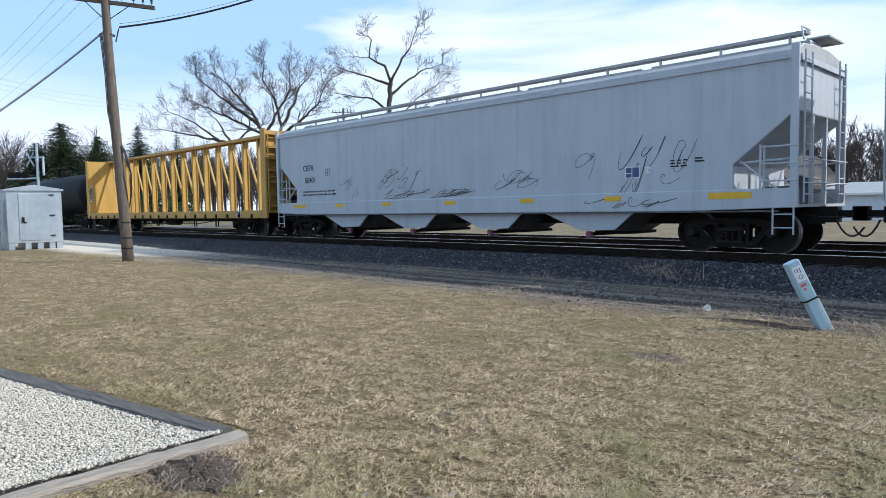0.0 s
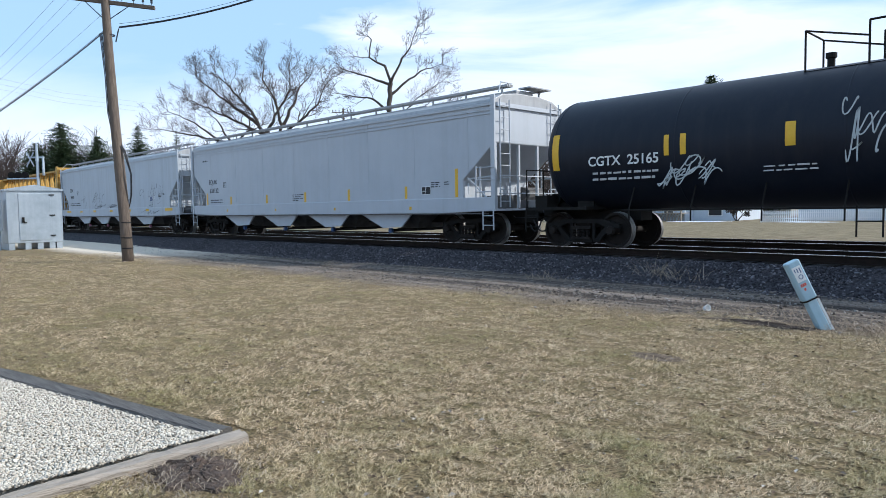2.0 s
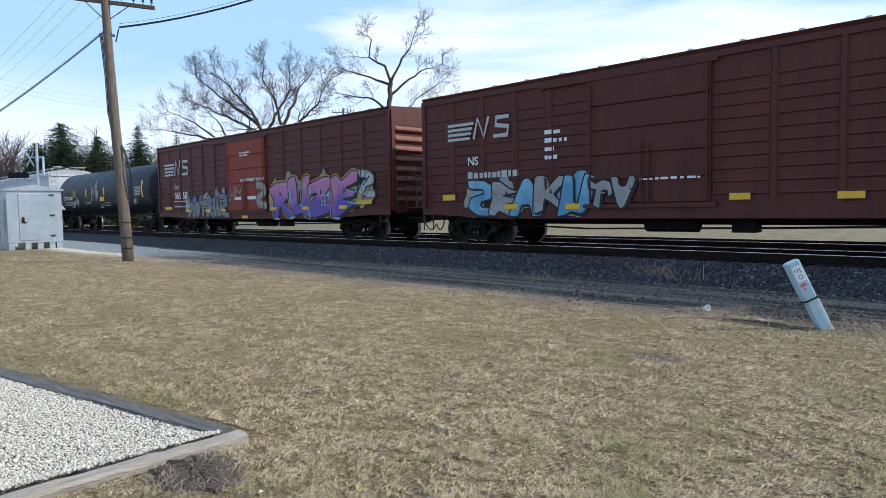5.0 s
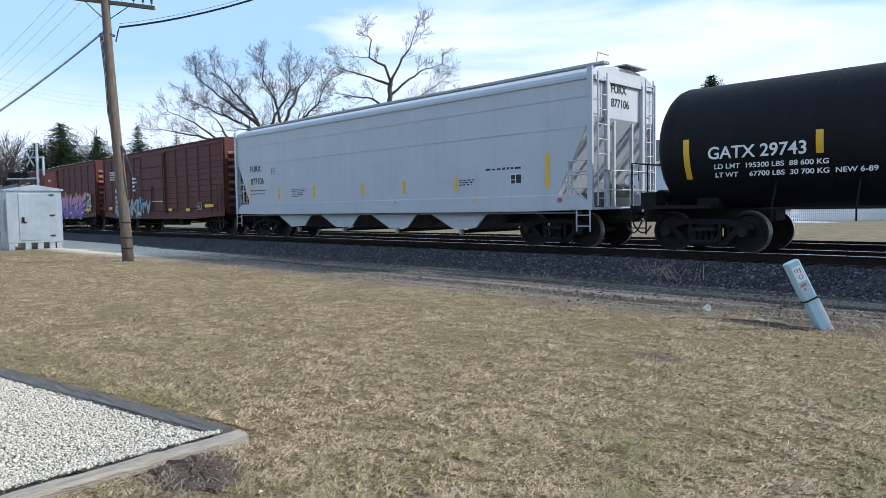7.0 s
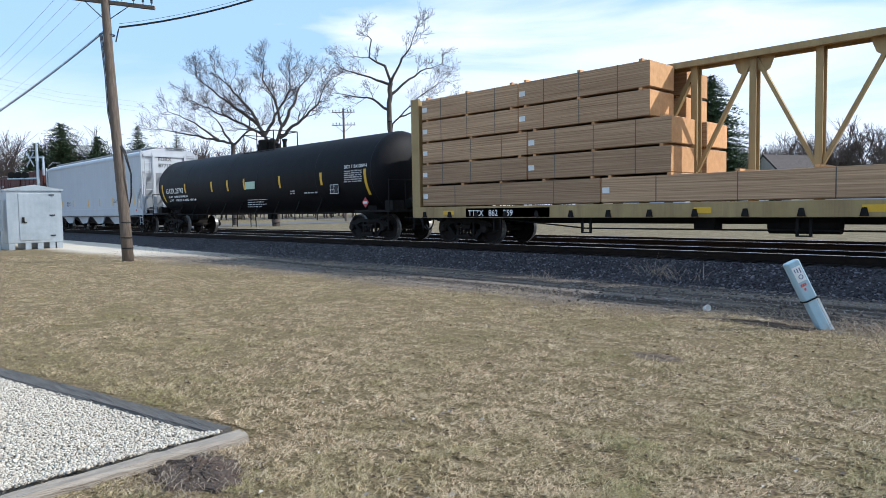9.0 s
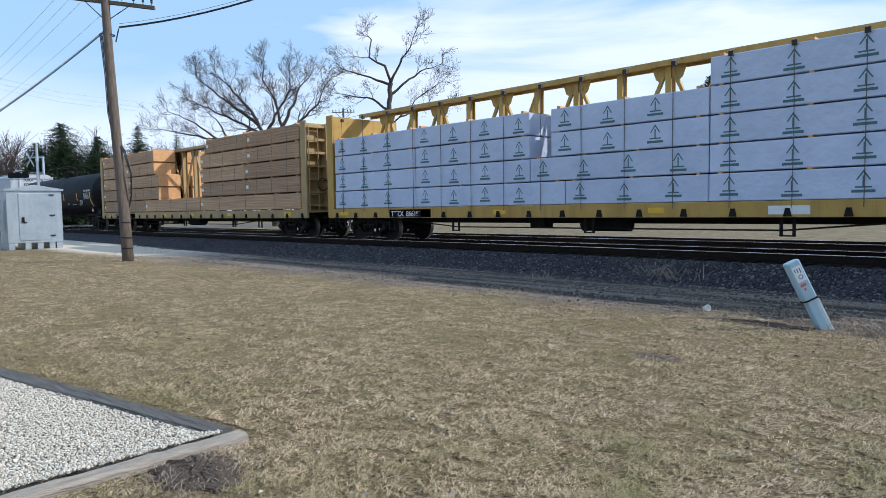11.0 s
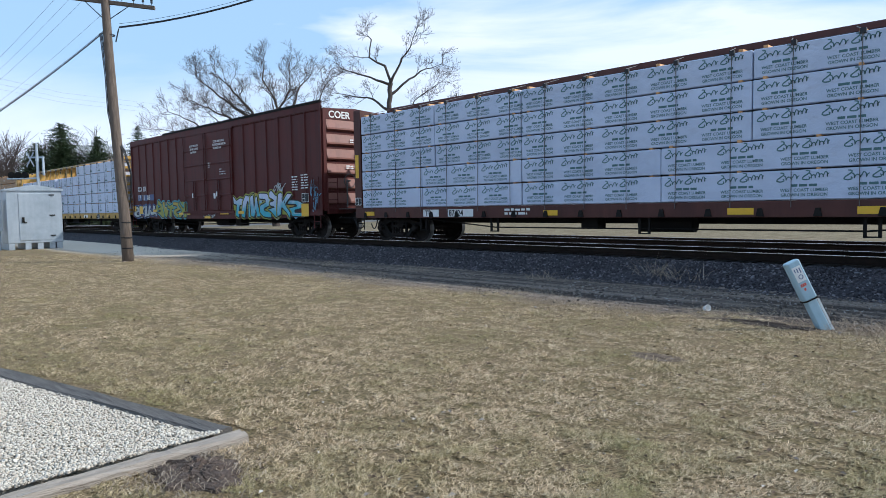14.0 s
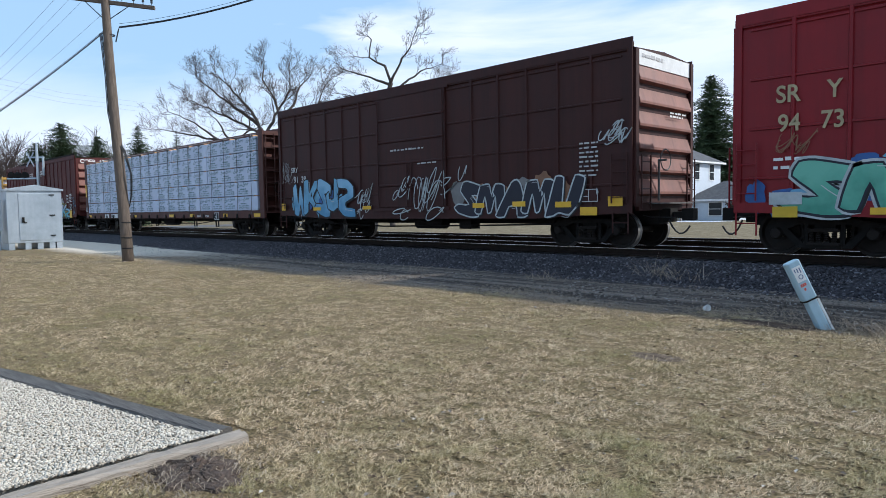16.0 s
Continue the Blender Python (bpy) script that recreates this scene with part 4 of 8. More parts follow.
def tank(name, s0, s1, label, paint, trucks, railing, off=0.0, dome=0.0, barrel=(1.50, 2.46)):
    """A tank car: barrel with dished heads, saddles, stub sills, top platform with rails and fittings, belly ladder."""
    ob, h = car(name, s0, s1, label, "tank car")
    for x in trucks:
        truck(ob, x - (s0 + s1) / 2)
    BARREL[:] = barrel
    r, zc = barrel
    bm = B()
    prof = [(0, -h)] + [(r * math.sin(a), -h + 0.62 * (1 - math.cos(a))) for a in [math.pi / 2 * k / 8 for k in range(1, 9)]]
    full = prof + [(a, -b) for a, b in prof[::-1]]
    lathe(bm, full, (0, 0, zc), (1, 0, 0), 48)
    part("barrel", bm, paint, ob, smooth=True)
    for x in (-h + 0.64, -h + 4.0, -1.3, 1.3, h - 4.0, h - 0.64):
        bm = B()
        lathe(bm, [(r - 0.01, -0.03), (r + 0.004, -0.02), (r + 0.004, 0.02), (r - 0.01, 0.03)], (x, 0, zc), (1, 0, 0), 48)
        part("weld_band", bm, paint, ob, smooth=True)
    t0, t1 = [x - (s0 + s1) / 2 for x in trucks]
    for t in (t0, t1):
        boxes("saddle", STEEL, ob, (t - 0.25, t + 0.25, -0.85, 0.85, 0.95, 1.45), (t - 1.3, t + 1.3, -0.3, 0.3, 0.7, 1.2))
    couplers(ob, h + 0.35)
    for sg in (-1, 1):
        a, b = sorted((sg * (h - 1.6), sg * (h + 0.35)))
        boxes("end_sill", STEEL, ob, (a, b, -1.45, 1.45, 1.0, 1.08), (a, b, -0.25, 0.25, 0.7, 1.05))
        bm = B()
        e = sg * (h + 0.3)
        pipe(bm, [(e, -1.45, 1.05), (e, -1.45, 2.1), (e, -0.7, 2.1), (e, 0.7, 2.1), (e, 1.45, 2.1), (e, 1.45, 1.05)], 0.02)
        pipe(bm, [(e, -0.7, 1.05), (e, -0.7, 2.1)], 0.02)
        pipe(bm, [(e, 0.7, 1.05), (e, 0.7, 2.1)], 0.02)
        part("end_rail", bm, STEEL, ob)
        bm = B()
        tube(bm, (sg * (h + 0.1), -0.4, 1.3), (sg * (h + 0.1), 0.5, 1.3), 0.17, 0.17, 12)
        box(bm, *sorted((sg * (h - 0.2), sg * (h + 0.2))), -1.2, -0.7, 1.08, 1.4)
        part("brake_gear", bm, STEEL, ob)
        ladder(ob, sg * (h + 0.1) - 0.2, 0.4, 1.0, -1.5, 0.4, 2, STEEL, name="stirrup_step")
    # belly rail, steps and outlet
    bm = B()
    pipe(bm, [(t0 + 1.4, -1.42, 0.98), (t1 - 1.4, -1.42, 0.98)], 0.022)
    pipe(bm, [(t0 + 1.4, 1.42, 0.98), (t1 - 1.4, 1.42, 0.98)], 0.022)
    k = t0 + 1.6
    while k < t1 - 1.4:
        pipe(bm, [(k, -1.42, 0.72), (k, -1.42, 1.0), (k, -1.15, 1.55)], 0.02)
        k += 1.55
    box(bm, -0.16, 0.16, -0.16, 0.16, 0.72, 1.1)
    part("belly_rail", bm, STEEL, ob)
    for x in (-1.1, 0.55):
        ladder(ob, x, 0.42, 1.02, -1.40, 0.44, 1, STEEL, name="hanging_step")
    # top platform
    zt = zc + r
    c = railing
    bm = B()
    box(bm, off - c, off + c, -0.62, -0.42, zt - 0.16, zt - 0.12)
    box(bm, off - c, off + c, 0.42, 0.62, zt - 0.16, zt - 0.12)
    part("top_platform", bm, STEEL, ob)
    bm = B()
    k = off
    for y in (-0.6, 0.6):
        for x in (k - c, k - c * 0.1, k + c):
            pipe(bm, [(x, y, zt - 0.18), (x, y, zt + 0.72)], 0.024)
        pipe(bm, [(k - c * 0.1, y, zt + 0.72), (k + c, y, zt + 0.72)], 0.022)
        pipe(bm, [(k - c, y, zt + 0.72), (k - c * 0.1, y, zt + 0.42)], 0.02)
    pipe(bm, [(k - c, -0.6, zt + 0.72), (k - c, 0.6, zt + 0.72)], 0.02)
    pipe(bm, [(k + c, -0.6, zt + 0.72), (k + c, 0.6, zt + 0.72)], 0.02)
    part("platform_rail", bm, STEEL, ob)
    bm = B()
    lathe(bm, [(0, 0.45), (0.34, 0.45), (0.38, 0.40), (0.36, -0.1)], (off + dome, 0, zt), (0, 0, 1), 20)
    part("dome", bm, STEEL, ob)
    bm = B()
    lathe(bm, [(0.17, -0.1), (0.17, 0.28)] + [(0.19 * math.cos(a), 0.30 + 0.2 * math.sin(a)) for a in (0, 0.4, 0.8, 1.2)] + [(0, 0.5)], (off + c * 0.15, 0, zt), (0, 0, 1), 16)
    part("relief_valve", bm, STEEL, ob, smooth=True)
    for x, rr, hh in ((-c * 0.75, 0.11, 0.3), (c * 0.5, 0.13, 0.22), (c * 0.93, 0.12, 0.38)):
        bm = B()
        lathe(bm, [(0, hh), (rr, hh), (rr, hh - 0.1), (rr * 0.7, hh - 0.12), (rr * 0.7, -0.1)], (off + x, 0, zt), (0, 0, 1), 14)
        part("valve", bm, STEEL, ob)
    return ob, h


def on_barrel(z, proud=0.0):
    """The near face of the last built barrel at height z."""
    r, zc = BARREL[0] + proud, BARREL[1]
    return -math.sqrt(max(0.0, r * r - (z - zc) ** 2))


def barrel_stripe(parent, x, z0, z1, w=0.11, material=None):
    bm = B()
    steps = 6
    prev = None
    for i in range(steps + 1):
        z = z0 + (z1 - z0) * i / steps
        y = on_barrel(z, 0.010)
        row = [bm.verts.new((x, y, z)), bm.verts.new((x + w, y, z))]
        if prev:
            bm.faces.new((prev[0], prev[1], row[1], row[0]))
        prev = row
    part("reflective_stripe", bm, material or STRIPE, parent)


def centrebeam(name, s0, s1, label, paint, trucks, top=4.55, sill=None, chord=0.0, scraped=False):
    """A centre-beam flat car: deck, end bulkheads, and a middle truss of posts, chord and braces."""
    ob, h = car(name, s0, s1, label, "flat car")
    for x in trucks:
        truck(ob, x - (s0 + s1) / 2)
    couplers(ob, h)
    for y0, y1 in ((-1.56, -1.46), (1.46, 1.56)):
        boxes("side_sill", paint, ob, (-h, h, y0, y1, 0.80, 1.14), bevel=0.01)
    boxes("deck", paint, ob, (-h, h, -1.46, 1.46, 1.02, 1.12))
    boxes("centre_sill", STEEL, ob, (-h, h, -0.25, 0.25, 0.62, 1.02))
    k = -h + 0.5
    while k < h - 0.3:
        bm = B()
        prism(bm, [(k, 0.82), (k + 0.16, 0.82), (k + 0.12, 0.99), (k + 0.04, 0.99)], "y", -1.60, -1.56)
        part("strap_winch", bm, STEEL, ob)
        k += 1.1
    for sg in (-1, 1):
        a, b = sorted((sg * h, sg * (h - 0.09)))
        boxes("bulkhead", paint, ob, (*sorted((sg * (h - 0.30), sg * (h - 0.36))), -1.5, 1.5, 1.12, top - 0.05))
        boxes("bulkhead_post", paint, ob, (*sorted((sg * h, sg * (h - 0.36))), -1.56, -1.48, 1.14, top), bevel=0.01)
        boxes("bulkhead_post", paint, ob, (*sorted((sg * h, sg * (h - 0.36))), 1.48, 1.56, 1.14, top), bevel=0.01)
        for i in range(7):
            z = 1.3 + (top - 1.5) * i / 6
            boxes("bulkhead_beam", paint, ob, (*sorted((sg * (h - 0.02), sg * (h - 0.30))), -1.48, 1.48, z - 0.05, z + 0.05))
        boxes("bulkhead_stiffener", paint, ob, (*sorted((sg * (h + 0.03), sg * (h - 0.30))), -0.62, -0.52, 1.12, top - 0.1), (*sorted((sg * (h + 0.03), sg * (h - 0.30))), 0.52, 0.62, 1.12, top - 0.1))
        bm = B()
        tube(bm, (sg * (h + 0.05), -0.2, 1.6), (sg * (h + 0.05), 0.5, 1.6), 0.17, 0.17, 12)
        lathe(bm, [(0.24, -0.015), (0.26, 0), (0.24, 0.015), (0.22, 0), (0.24, -0.015)], (sg * (h + 0.16), -0.9, 2.1), (1, 0, 0), 14)
        part("brake_gear", bm, STEEL, ob)
        ladder(ob, sg * (h + 0.06), 1.1, top - 0.2, -1.45, 0.42, 8, paint, axis="y")
        x = h - 0.50 if sg > 0 else -h + 0.06
        ladder(ob, x, 0.4, 0.82, -1.56, 0.42, 1, STEEL, name="stirrup_step")
    top += chord
    beam = boxes("top_chord", paint, ob, (-h + 0.36, h - 0.36, -0.30, 0.30, top - 0.06, top), (-h + 0.36, h - 0.36, -0.30, -0.24, top - 0.14, top - 0.06), (-h + 0.36, h - 0.36, 0.24, 0.30, top - 0.14, top - 0.06))
    n = 16
    pitch = (2 * h - 0.72) / n
    for i in range(1, n):
        x = -h + 0.36 + i * pitch
        if scraped:
            bm = B()
            rng = random.Random(i)
            for _ in range(rng.randint(3, 6)):
                z = rng.uniform(1.9, 2.75)
                q = rng.uniform(-0.06, 0.02)
                tube(bm, (x + q - 0.03, -0.137, z), (x + q + 0.05, -0.137, z + rng.uniform(-0.06, 0.06)), 0.006, 0.012, 4)
            part("scrape_marks", bm, DULLWHITE, ob)
        boxes("truss_post", paint, ob, (x - 0.075, x + 0.075, -0.135, -0.105, 1.12, top - 0.12), (x - 0.075, x + 0.075, 0.105, 0.135, 1.12, top - 0.12), (x - 0.015, x + 0.015, -0.105, 0.105, 1.12, top - 0.12))
    for i in range(n):
        x = -h + 0.36 + (i + 0.5) * pitch
        bm = B()
        sg = 1 if scraped or i % 2 else -1
        p = [(x - sg * pitch * 0.46, top - 0.16), (x + sg * pitch * 0.46, 1.9 + 0.0)]
        tube(bm, (p[0][0], -0.05, p[0][1]), (p[1][0], -0.05, p[1][1]), 0.06, 0.06, 4)
        if i % 4 == 1 and not scraped:
            tube(bm, (2 * x - p[0][0], 0.06, p[0][1]), (2 * x - p[1][0], 0.06, p[1][1]), 0.08, 0.08, 4)
        part("truss_brace", bm, paint, ob)
        bm = B()
        prism(bm, [(p[0][0] - sg * 0.02, top - 0.10), (p[0][0] + sg * 0.42, top - 0.10), (p[0][0] + sg * 0.30, top - 0.42), (p[0][0] + sg * 0.16, top - 0.52), (p[0][0] - sg * 0.02, top - 0.36)], "y", -0.075, -0.06)
        part("gusset", bm, paint, ob)
    # under-deck truss rods and hangers
    bm = B()
    t0, t1 = [x - (s0 + s1) / 2 for x in trucks]
    pipe(bm, [(t0 + 1.4, -1.2, 0.78), (t0 + 4.5, -1.2, 0.52), (t1 - 4.5, -1.2, 0.52), (t1 - 1.4, -1.2, 0.78)], 0.02)
    for x in (t0 + 1.5, t0 + 4.5, (t0 + t1) / 2, t1 - 4.5, t1 - 2.2):
        box(bm, x - 0.03, x + 0.03, -1.4, -1.36, 0.42, 0.8)
        box(bm, x + 0.22, x + 0.28, -1.4, -1.36, 0.42, 0.8)
        box(bm, x - 0.03, x + 0.28, -1.4, -1.36, 0.40, 0.43)
    tube(bm, (-0.8, -0.6, 0.62), (0.6, -0.6, 0.62), 0.2, 0.2, 12)
    box(bm, -2.4, -1.9, -0.9, -0.5, 0.5, 0.8)
    part("underfloor_gear", bm, STEEL, ob)
    return ob, h


# ---- the cars, from the head of the train ----
SIGNYEL = plain("yellow_decal", (0.55, 0.36, 0.02), 0.5)
GREENDECAL = plain("pale_green_decal", (0.42, 0.55, 0.42), 0.5)
REDDECAL = plain("red_decal", (0.5, 0.06, 0.07), 0.5)
INKGREEN = plain("dark_green_print", (0.075, 0.155, 0.16), 0.6)


def emblem_shapes(ob, x, z, w, h, y):
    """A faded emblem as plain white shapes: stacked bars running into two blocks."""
    boxes("emblem_bars", DULLWHITE, ob, *[(x, x + w * (0.36 + 0.02 * k), y - 0.005, y - 0.002, z + h * (0.08 + 0.2 * k), z + h * (0.2 + 0.2 * k)) for k in range(4)])
    for a in (0.42, 0.72):
        bm = B()
        s = w * 0.26
        ribbon(bm, [(x + w * a, z + h * 0.08), (x + w * a + s * 0.25, z + h * 0.9), (x + w * a + s * 0.62, z + h * 0.15), (x + w * a + s * 0.9, z + h * 0.95)] if a < 0.5 else [(x + w * a + s * 0.9, z + h * 0.85), (x + w * a + s * 0.2, z + h * 0.85), (x + w * a + s * 0.15, z + h * 0.55), (x + w * a + s * 0.85, z + h * 0.45), (x + w * a + s * 0.8, z + h * 0.12), (x + w * a, z + h * 0.12)], h * 0.09, y - 0.004)
        part("emblem_block", bm, DULLWHITE, ob)


SHARED = {}


def load(cars_mid, packs, material, label, category, ends=None, y0=-1.54, y1=-0.33, mark=None, gap=0.05, seed=3):
    """Packs of lumber, each a thing of its own that rides on a car: (x0, x1, z0, z1, near, far)."""
    rng = random.Random(seed)
    for a, b, z0, z1, near, far in packs:
        for ya, yb, wanted in ((y0, y1, near), (-y1, -y0, far)):
            if not wanted:
                continue
            bm = B()
            j = rng.uniform(-0.02, 0.012)
            box(bm, a + 0.012, b - 0.012, ya + j, yb + j, z0 + 0.01, z1 - gap)
            bmesh.ops.bevel(bm, geom=bm.edges[:], offset=0.018, segments=1, affect="EDGES")
            p = part("lumber_pack", bm, material)
            if "batten" not in SHARED:
                bm = B()
                box(bm, -0.045, 0.045, 0.01, y1 - y0 - 0.01, 0.001, gap + 0.008)
                first = part("batten", bm, LUMBER_END)
                SHARED["batten"] = first.data
                bpy.data.objects.remove(first)
            for k in range(int((b - a) / 1.6) + 1):
                batten = new("batten", SHARED["batten"])
                batten.parent = p
                batten.location = (a + 0.25 + k * (b - a - 0.5) / max(1, int((b - a) / 1.6)), ya + j, z1 - gap)
            p.matrix_world = pose(cars_mid, TRACK_Y, 0)
            tagged(p, label, category, "lumber packs")
            if ends:
                p.data.materials.append(ends)
                for f in p.data.polygons:
                    if abs(f.normal.x) > 0.9:
                        f.material_index = 1
            CARS.append((p, cars_mid))
            if mark and ya < 0:
                mark(p, a, b, z0, z1 - gap, ya + j, rng)
            elif ya < 0:
                bm = B()
                box(bm, a + 0.05, a + 0.25, ya + j - 0.006, ya + j - 0.002, (z0 + z1) / 2 - 0.09, (z0 + z1) / 2 + 0.05)
                part("pack_tag", bm, WHITE, p)
                bm = B()
                for f in (0.22, 0.5, 0.78):
                    box(bm, a + (b - a) * f, a + (b - a) * f + 0.02, ya + j - 0.006, ya + j - 0.002, z0 + 0.01, z1 - gap)
                part("steel_band", bm, GRIME, p)


WORDS = {}


def word_mesh(body, size):
    """A flat mesh of one printed line, made once."""
    if body not in WORDS:
        cu = bpy.data.curves.new("print", "FONT")
        cu.body, cu.size, cu.offset, cu.align_x = body, size, size * 0.02, "CENTER"
        cu.resolution_u = 3
        tmp = bpy.data.objects.new("print", cu)
        scene.collection.objects.link(tmp)
        WORDS[body] = bpy.data.meshes.new_from_object(tmp.evaluated_get(bpy.context.evaluated_depsgraph_get()))
        bpy.data.objects.remove(tmp)
    return WORDS[body]


def script_marks(p, a, b, z0, z1, y, rng):
    """Repeated print on the wrap: a slanting brush-drawn emblem of loops over printed lines."""
    bm = B()
    h = z1 - z0
    x = a + 0.02
    while x + 0.85 < b:
        for c0, c1, loops in ((0.10, 0.52, 3), (0.58, 1.06, 5)):
            big = [(x + c0 + 0.06 + 0.07 * math.sin(t * 0.62), z0 + h * (0.76 + 0.15 * math.cos(t * 0.31) + 0.10 * c0)) for t in range(15)]
            ribbon(bm, big, 0.013, y - 0.004)
            n = loops * 8
            line = [(x + c0 + 0.12 + (c1 - c0 - 0.12) * t / n + 0.018 * math.sin(t * 0.785), z0 + h * (0.70 + 0.10 * (c0 + (c1 - c0) * t / n) + 0.055 * math.cos(t * 0.785) + (0.06 if t % 16 < 3 else 0))) for t in range(n + 1)]
            ribbon(bm, line, 0.011, y - 0.0045)
        for k, body in enumerate(("WEST COAST LUMBER", "GROWN IN OREGON")):
            first = len(bm.verts)
            bm.from_mesh(word_mesh(body, 0.088))
            bm.verts.ensure_lookup_table()
            for v in bm.verts[first:]:
                v.co = Vector((x + 0.60 + v.co.x, y - 0.004, z0 + h * (0.29 - 0.155 * k) + v.co.y))
        q = x + 0.36
        while q < x + 0.84:
            e = min(x + 0.84, q + rng.uniform(0.12, 0.2))
            bm.faces.new([bm.verts.new(t) for t in ((q, y - 0.004, z0 + h * 0.45), (e, y - 0.004, z0 + h * 0.45), (e, y - 0.004, z0 + h * 0.45 + 0.05), (q, y - 0.004, z0 + h * 0.45 + 0.05))])
            q = e + 0.03
        x += 1.22
    tagged(part("wrap_print", bm, INKGREEN, p), kind="stuff")


def arrow_marks(p, a, b, z0, z1, y, rng):
    """Repeated print on the wrap: a tree-like arrow with a bar of letters under it."""
    bm = B()
    h = z1 - z0
    x = a + 0.45
    i = 0
    while x < b - 0.3:
        zc = z0 + h * (0.60 if i % 2 == 0 else 0.52)
        v = [bm.verts.new((x + dx, y - 0.004, zc + dz)) for dx, dz in ((-0.13, 0.0), (-0.10, 0.0), (0.0, 0.14), (0.10, 0.0), (0.13, 0.0), (0.0, 0.19))]
        bm.faces.new(v)
        for dx, dz, w, t in ((-0.015, -0.12, 0.03, 0.2), (-0.14, -0.15, 0.28, 0.03), (-0.20, -0.24, 0.40, 0.055)):
            v = [bm.verts.new((x + dx + q * w, y - 0.0045, zc + dz + r * t)) for q, r in ((0, 0), (1, 0), (1, 1), (0, 1))]
            bm.faces.new(v)
        x += 1.26
        i += 1
    tagged(part("wrap_print", bm, INKGREEN, p), kind="stuff")


def load_straps(parent, h, pitch, top, seed=2):
    """Tie-down cables from the deck winches up the face of the load and over to the centre beam."""
    rng = random.Random(seed)
    x = -h + 0.95
    while x < h - 0.6:
        k = x + rng.uniform(-0.03, 0.03)
        bm = B()
        pipe(bm, [(k, -1.590, 1.0), (k + rng.uniform(-0.02, 0.02), -1.572, 2.6), (k, -1.572, top - 0.28), (k - 0.06, -1.50, top - 0.20), (k - 0.42, -0.31, top + 0.10)], 0.009, 5)
        part("tie_down_cable", bm, GRIME, parent)
        boxes("corner_guard", CABLE, parent, (k - 0.05, k + 0.05, -1.585, -1.50, top - 0.32, top - 0.22))
        x += pitch


def build_train():
    tank("tank_car", -66.0, -49.2, "black tank car at the head of the view", BLACK, (-64.6, -50.6), 1.2)
    ob, h = centrebeam("centerbeam_flat_car", -47.9, -25.2, "empty yellow centre-beam lumber flat car", YELLOW, (-46.1, -27.95), scraped=True)
    panel(ob, -h + 0.7, 1.9, 0.5, 0.9, -1.56)
    panel(ob, h - 2.6, 0.84, 0.4, 0.28, -1.56)

    ob, h = hopper("covered_hopper", -24.2, -4.6, "grey covered hopper car with faded graffiti", GREY, "a", (-22.85, -6.15))
    lettering("CEFX", -7.97, 2.60, 0.30, INK, ob, -1.56)
    lettering("50401", -7.87, 2.14, 0.30, INK, ob, -1.56)
    stencils(ob, -8.0, 1.78, (2.1, 2.2), INK, -1.56, 0.06, 0.12, 3)
    stripes(ob, [(-8.64, 1.2, 0.84, 0.13), (-5.85, 1.2, 0.48, 0.12), (-3.21, 1.2, 0.47, 0.12), (-0.23, 1.2, 0.48, 0.12), (2.73, 1.2, 0.47, 0.12), (5.38, 1.2, 0.45, 0.12), (7.97, 1.2, 0.93, 0.14)])
    panel(ob, 5.92, 1.74, 0.39, 0.27, -1.56, PAINTS_BLUE)
    panel(ob, 6.44, 1.84, 0.14, 0.15, -1.56, GREY, WHITE)
    stencils(ob, 7.07, 2.08, (0.41, 0.35, 0.4), INK, -1.56, 0.04, 0.065, 4)
    stencils(ob, 7.65, 2.1, (0.22, 0.22), INK, -1.56, 0.04, 0.065, 5)
    panel(ob, -6.5, 2.38, 0.3, 0.24, -1.56, GREY, INK)
    for x0, w, z, hh, n, sd in ((-5.6, 1.4, 1.7, 0.45, 5, 1), (-3.4, 1.9, 1.65, 0.6, 9, 2), (4.6, 2.0, 1.6, 0.85, 6, 3), (6.5, 1.2, 1.6, 0.8, 4, 4), (1.7, 1.9, 1.68, 0.3, 6, 5), (-2.5, 3.6, 1.46, 0.16, 14, 6)):
        scrawl(ob, x0, x0 + w, z, z + hh, "black", n, sd, 0.006, -1.56)
    scrawl(ob, 4.9, 7.2, 1.08, 1.32, "black", 5, 9, 0.006, -1.60)

    ob, h = hopper("covered_hopper", -3.1, 16.4, "pale grey covered hopper with yellow reflective stripes", PALE, "b", (-1.74, 14.81))
    lettering("EQUX", -8.03, 2.38, 0.29, INK, ob, -1.56)
    lettering("631132", -7.97, 1.98, 0.29, INK, ob, -1.56)
    stencils(ob, -7.9, 1.62, (1.2, 1.15), INK, -1.56, 0.05, 0.11, 6)
    stripes(ob, [(-8.3, 1.42, 0.13, 0.55), (-5.99, 1.42, 0.13, 0.35), (-2.89, 1.42, 0.13, 0.36), (-0.03, 1.42, 0.13, 0.38), (2.76, 1.42, 0.12, 0.40), (5.84, 1.42, 0.11, 0.40), (8.12, 1.42, 0.12, 0.86)], -1.56)
    stripes(ob, [(-6.27, 1.1, 0.11, 0.1), (-2.16, 1.1, 0.11, 0.09), (1.94, 1.08, 0.11, 0.1), (6.08, 1.06, 0.11, 0.11)])
    panel(ob, 6.64, 1.53, 0.40, 0.26, -1.56)
    stencils(ob, -0.86, 1.70, (0.8, 0.6, 0.75, 0.4), INK, -1.56, 0.035, 0.075, 7)
    stencils(ob, 7.07, 1.88, (0.41, 0.35, 0.4), INK, -1.56, 0.035, 0.065, 8)
    stencils(ob, 7.65, 1.88, (0.22, 0.22), INK, -1.56, 0.035, 0.065, 9)
    panel(ob, -6.6, 2.2, 0.26, 0.24, -1.56, PALE, INK)
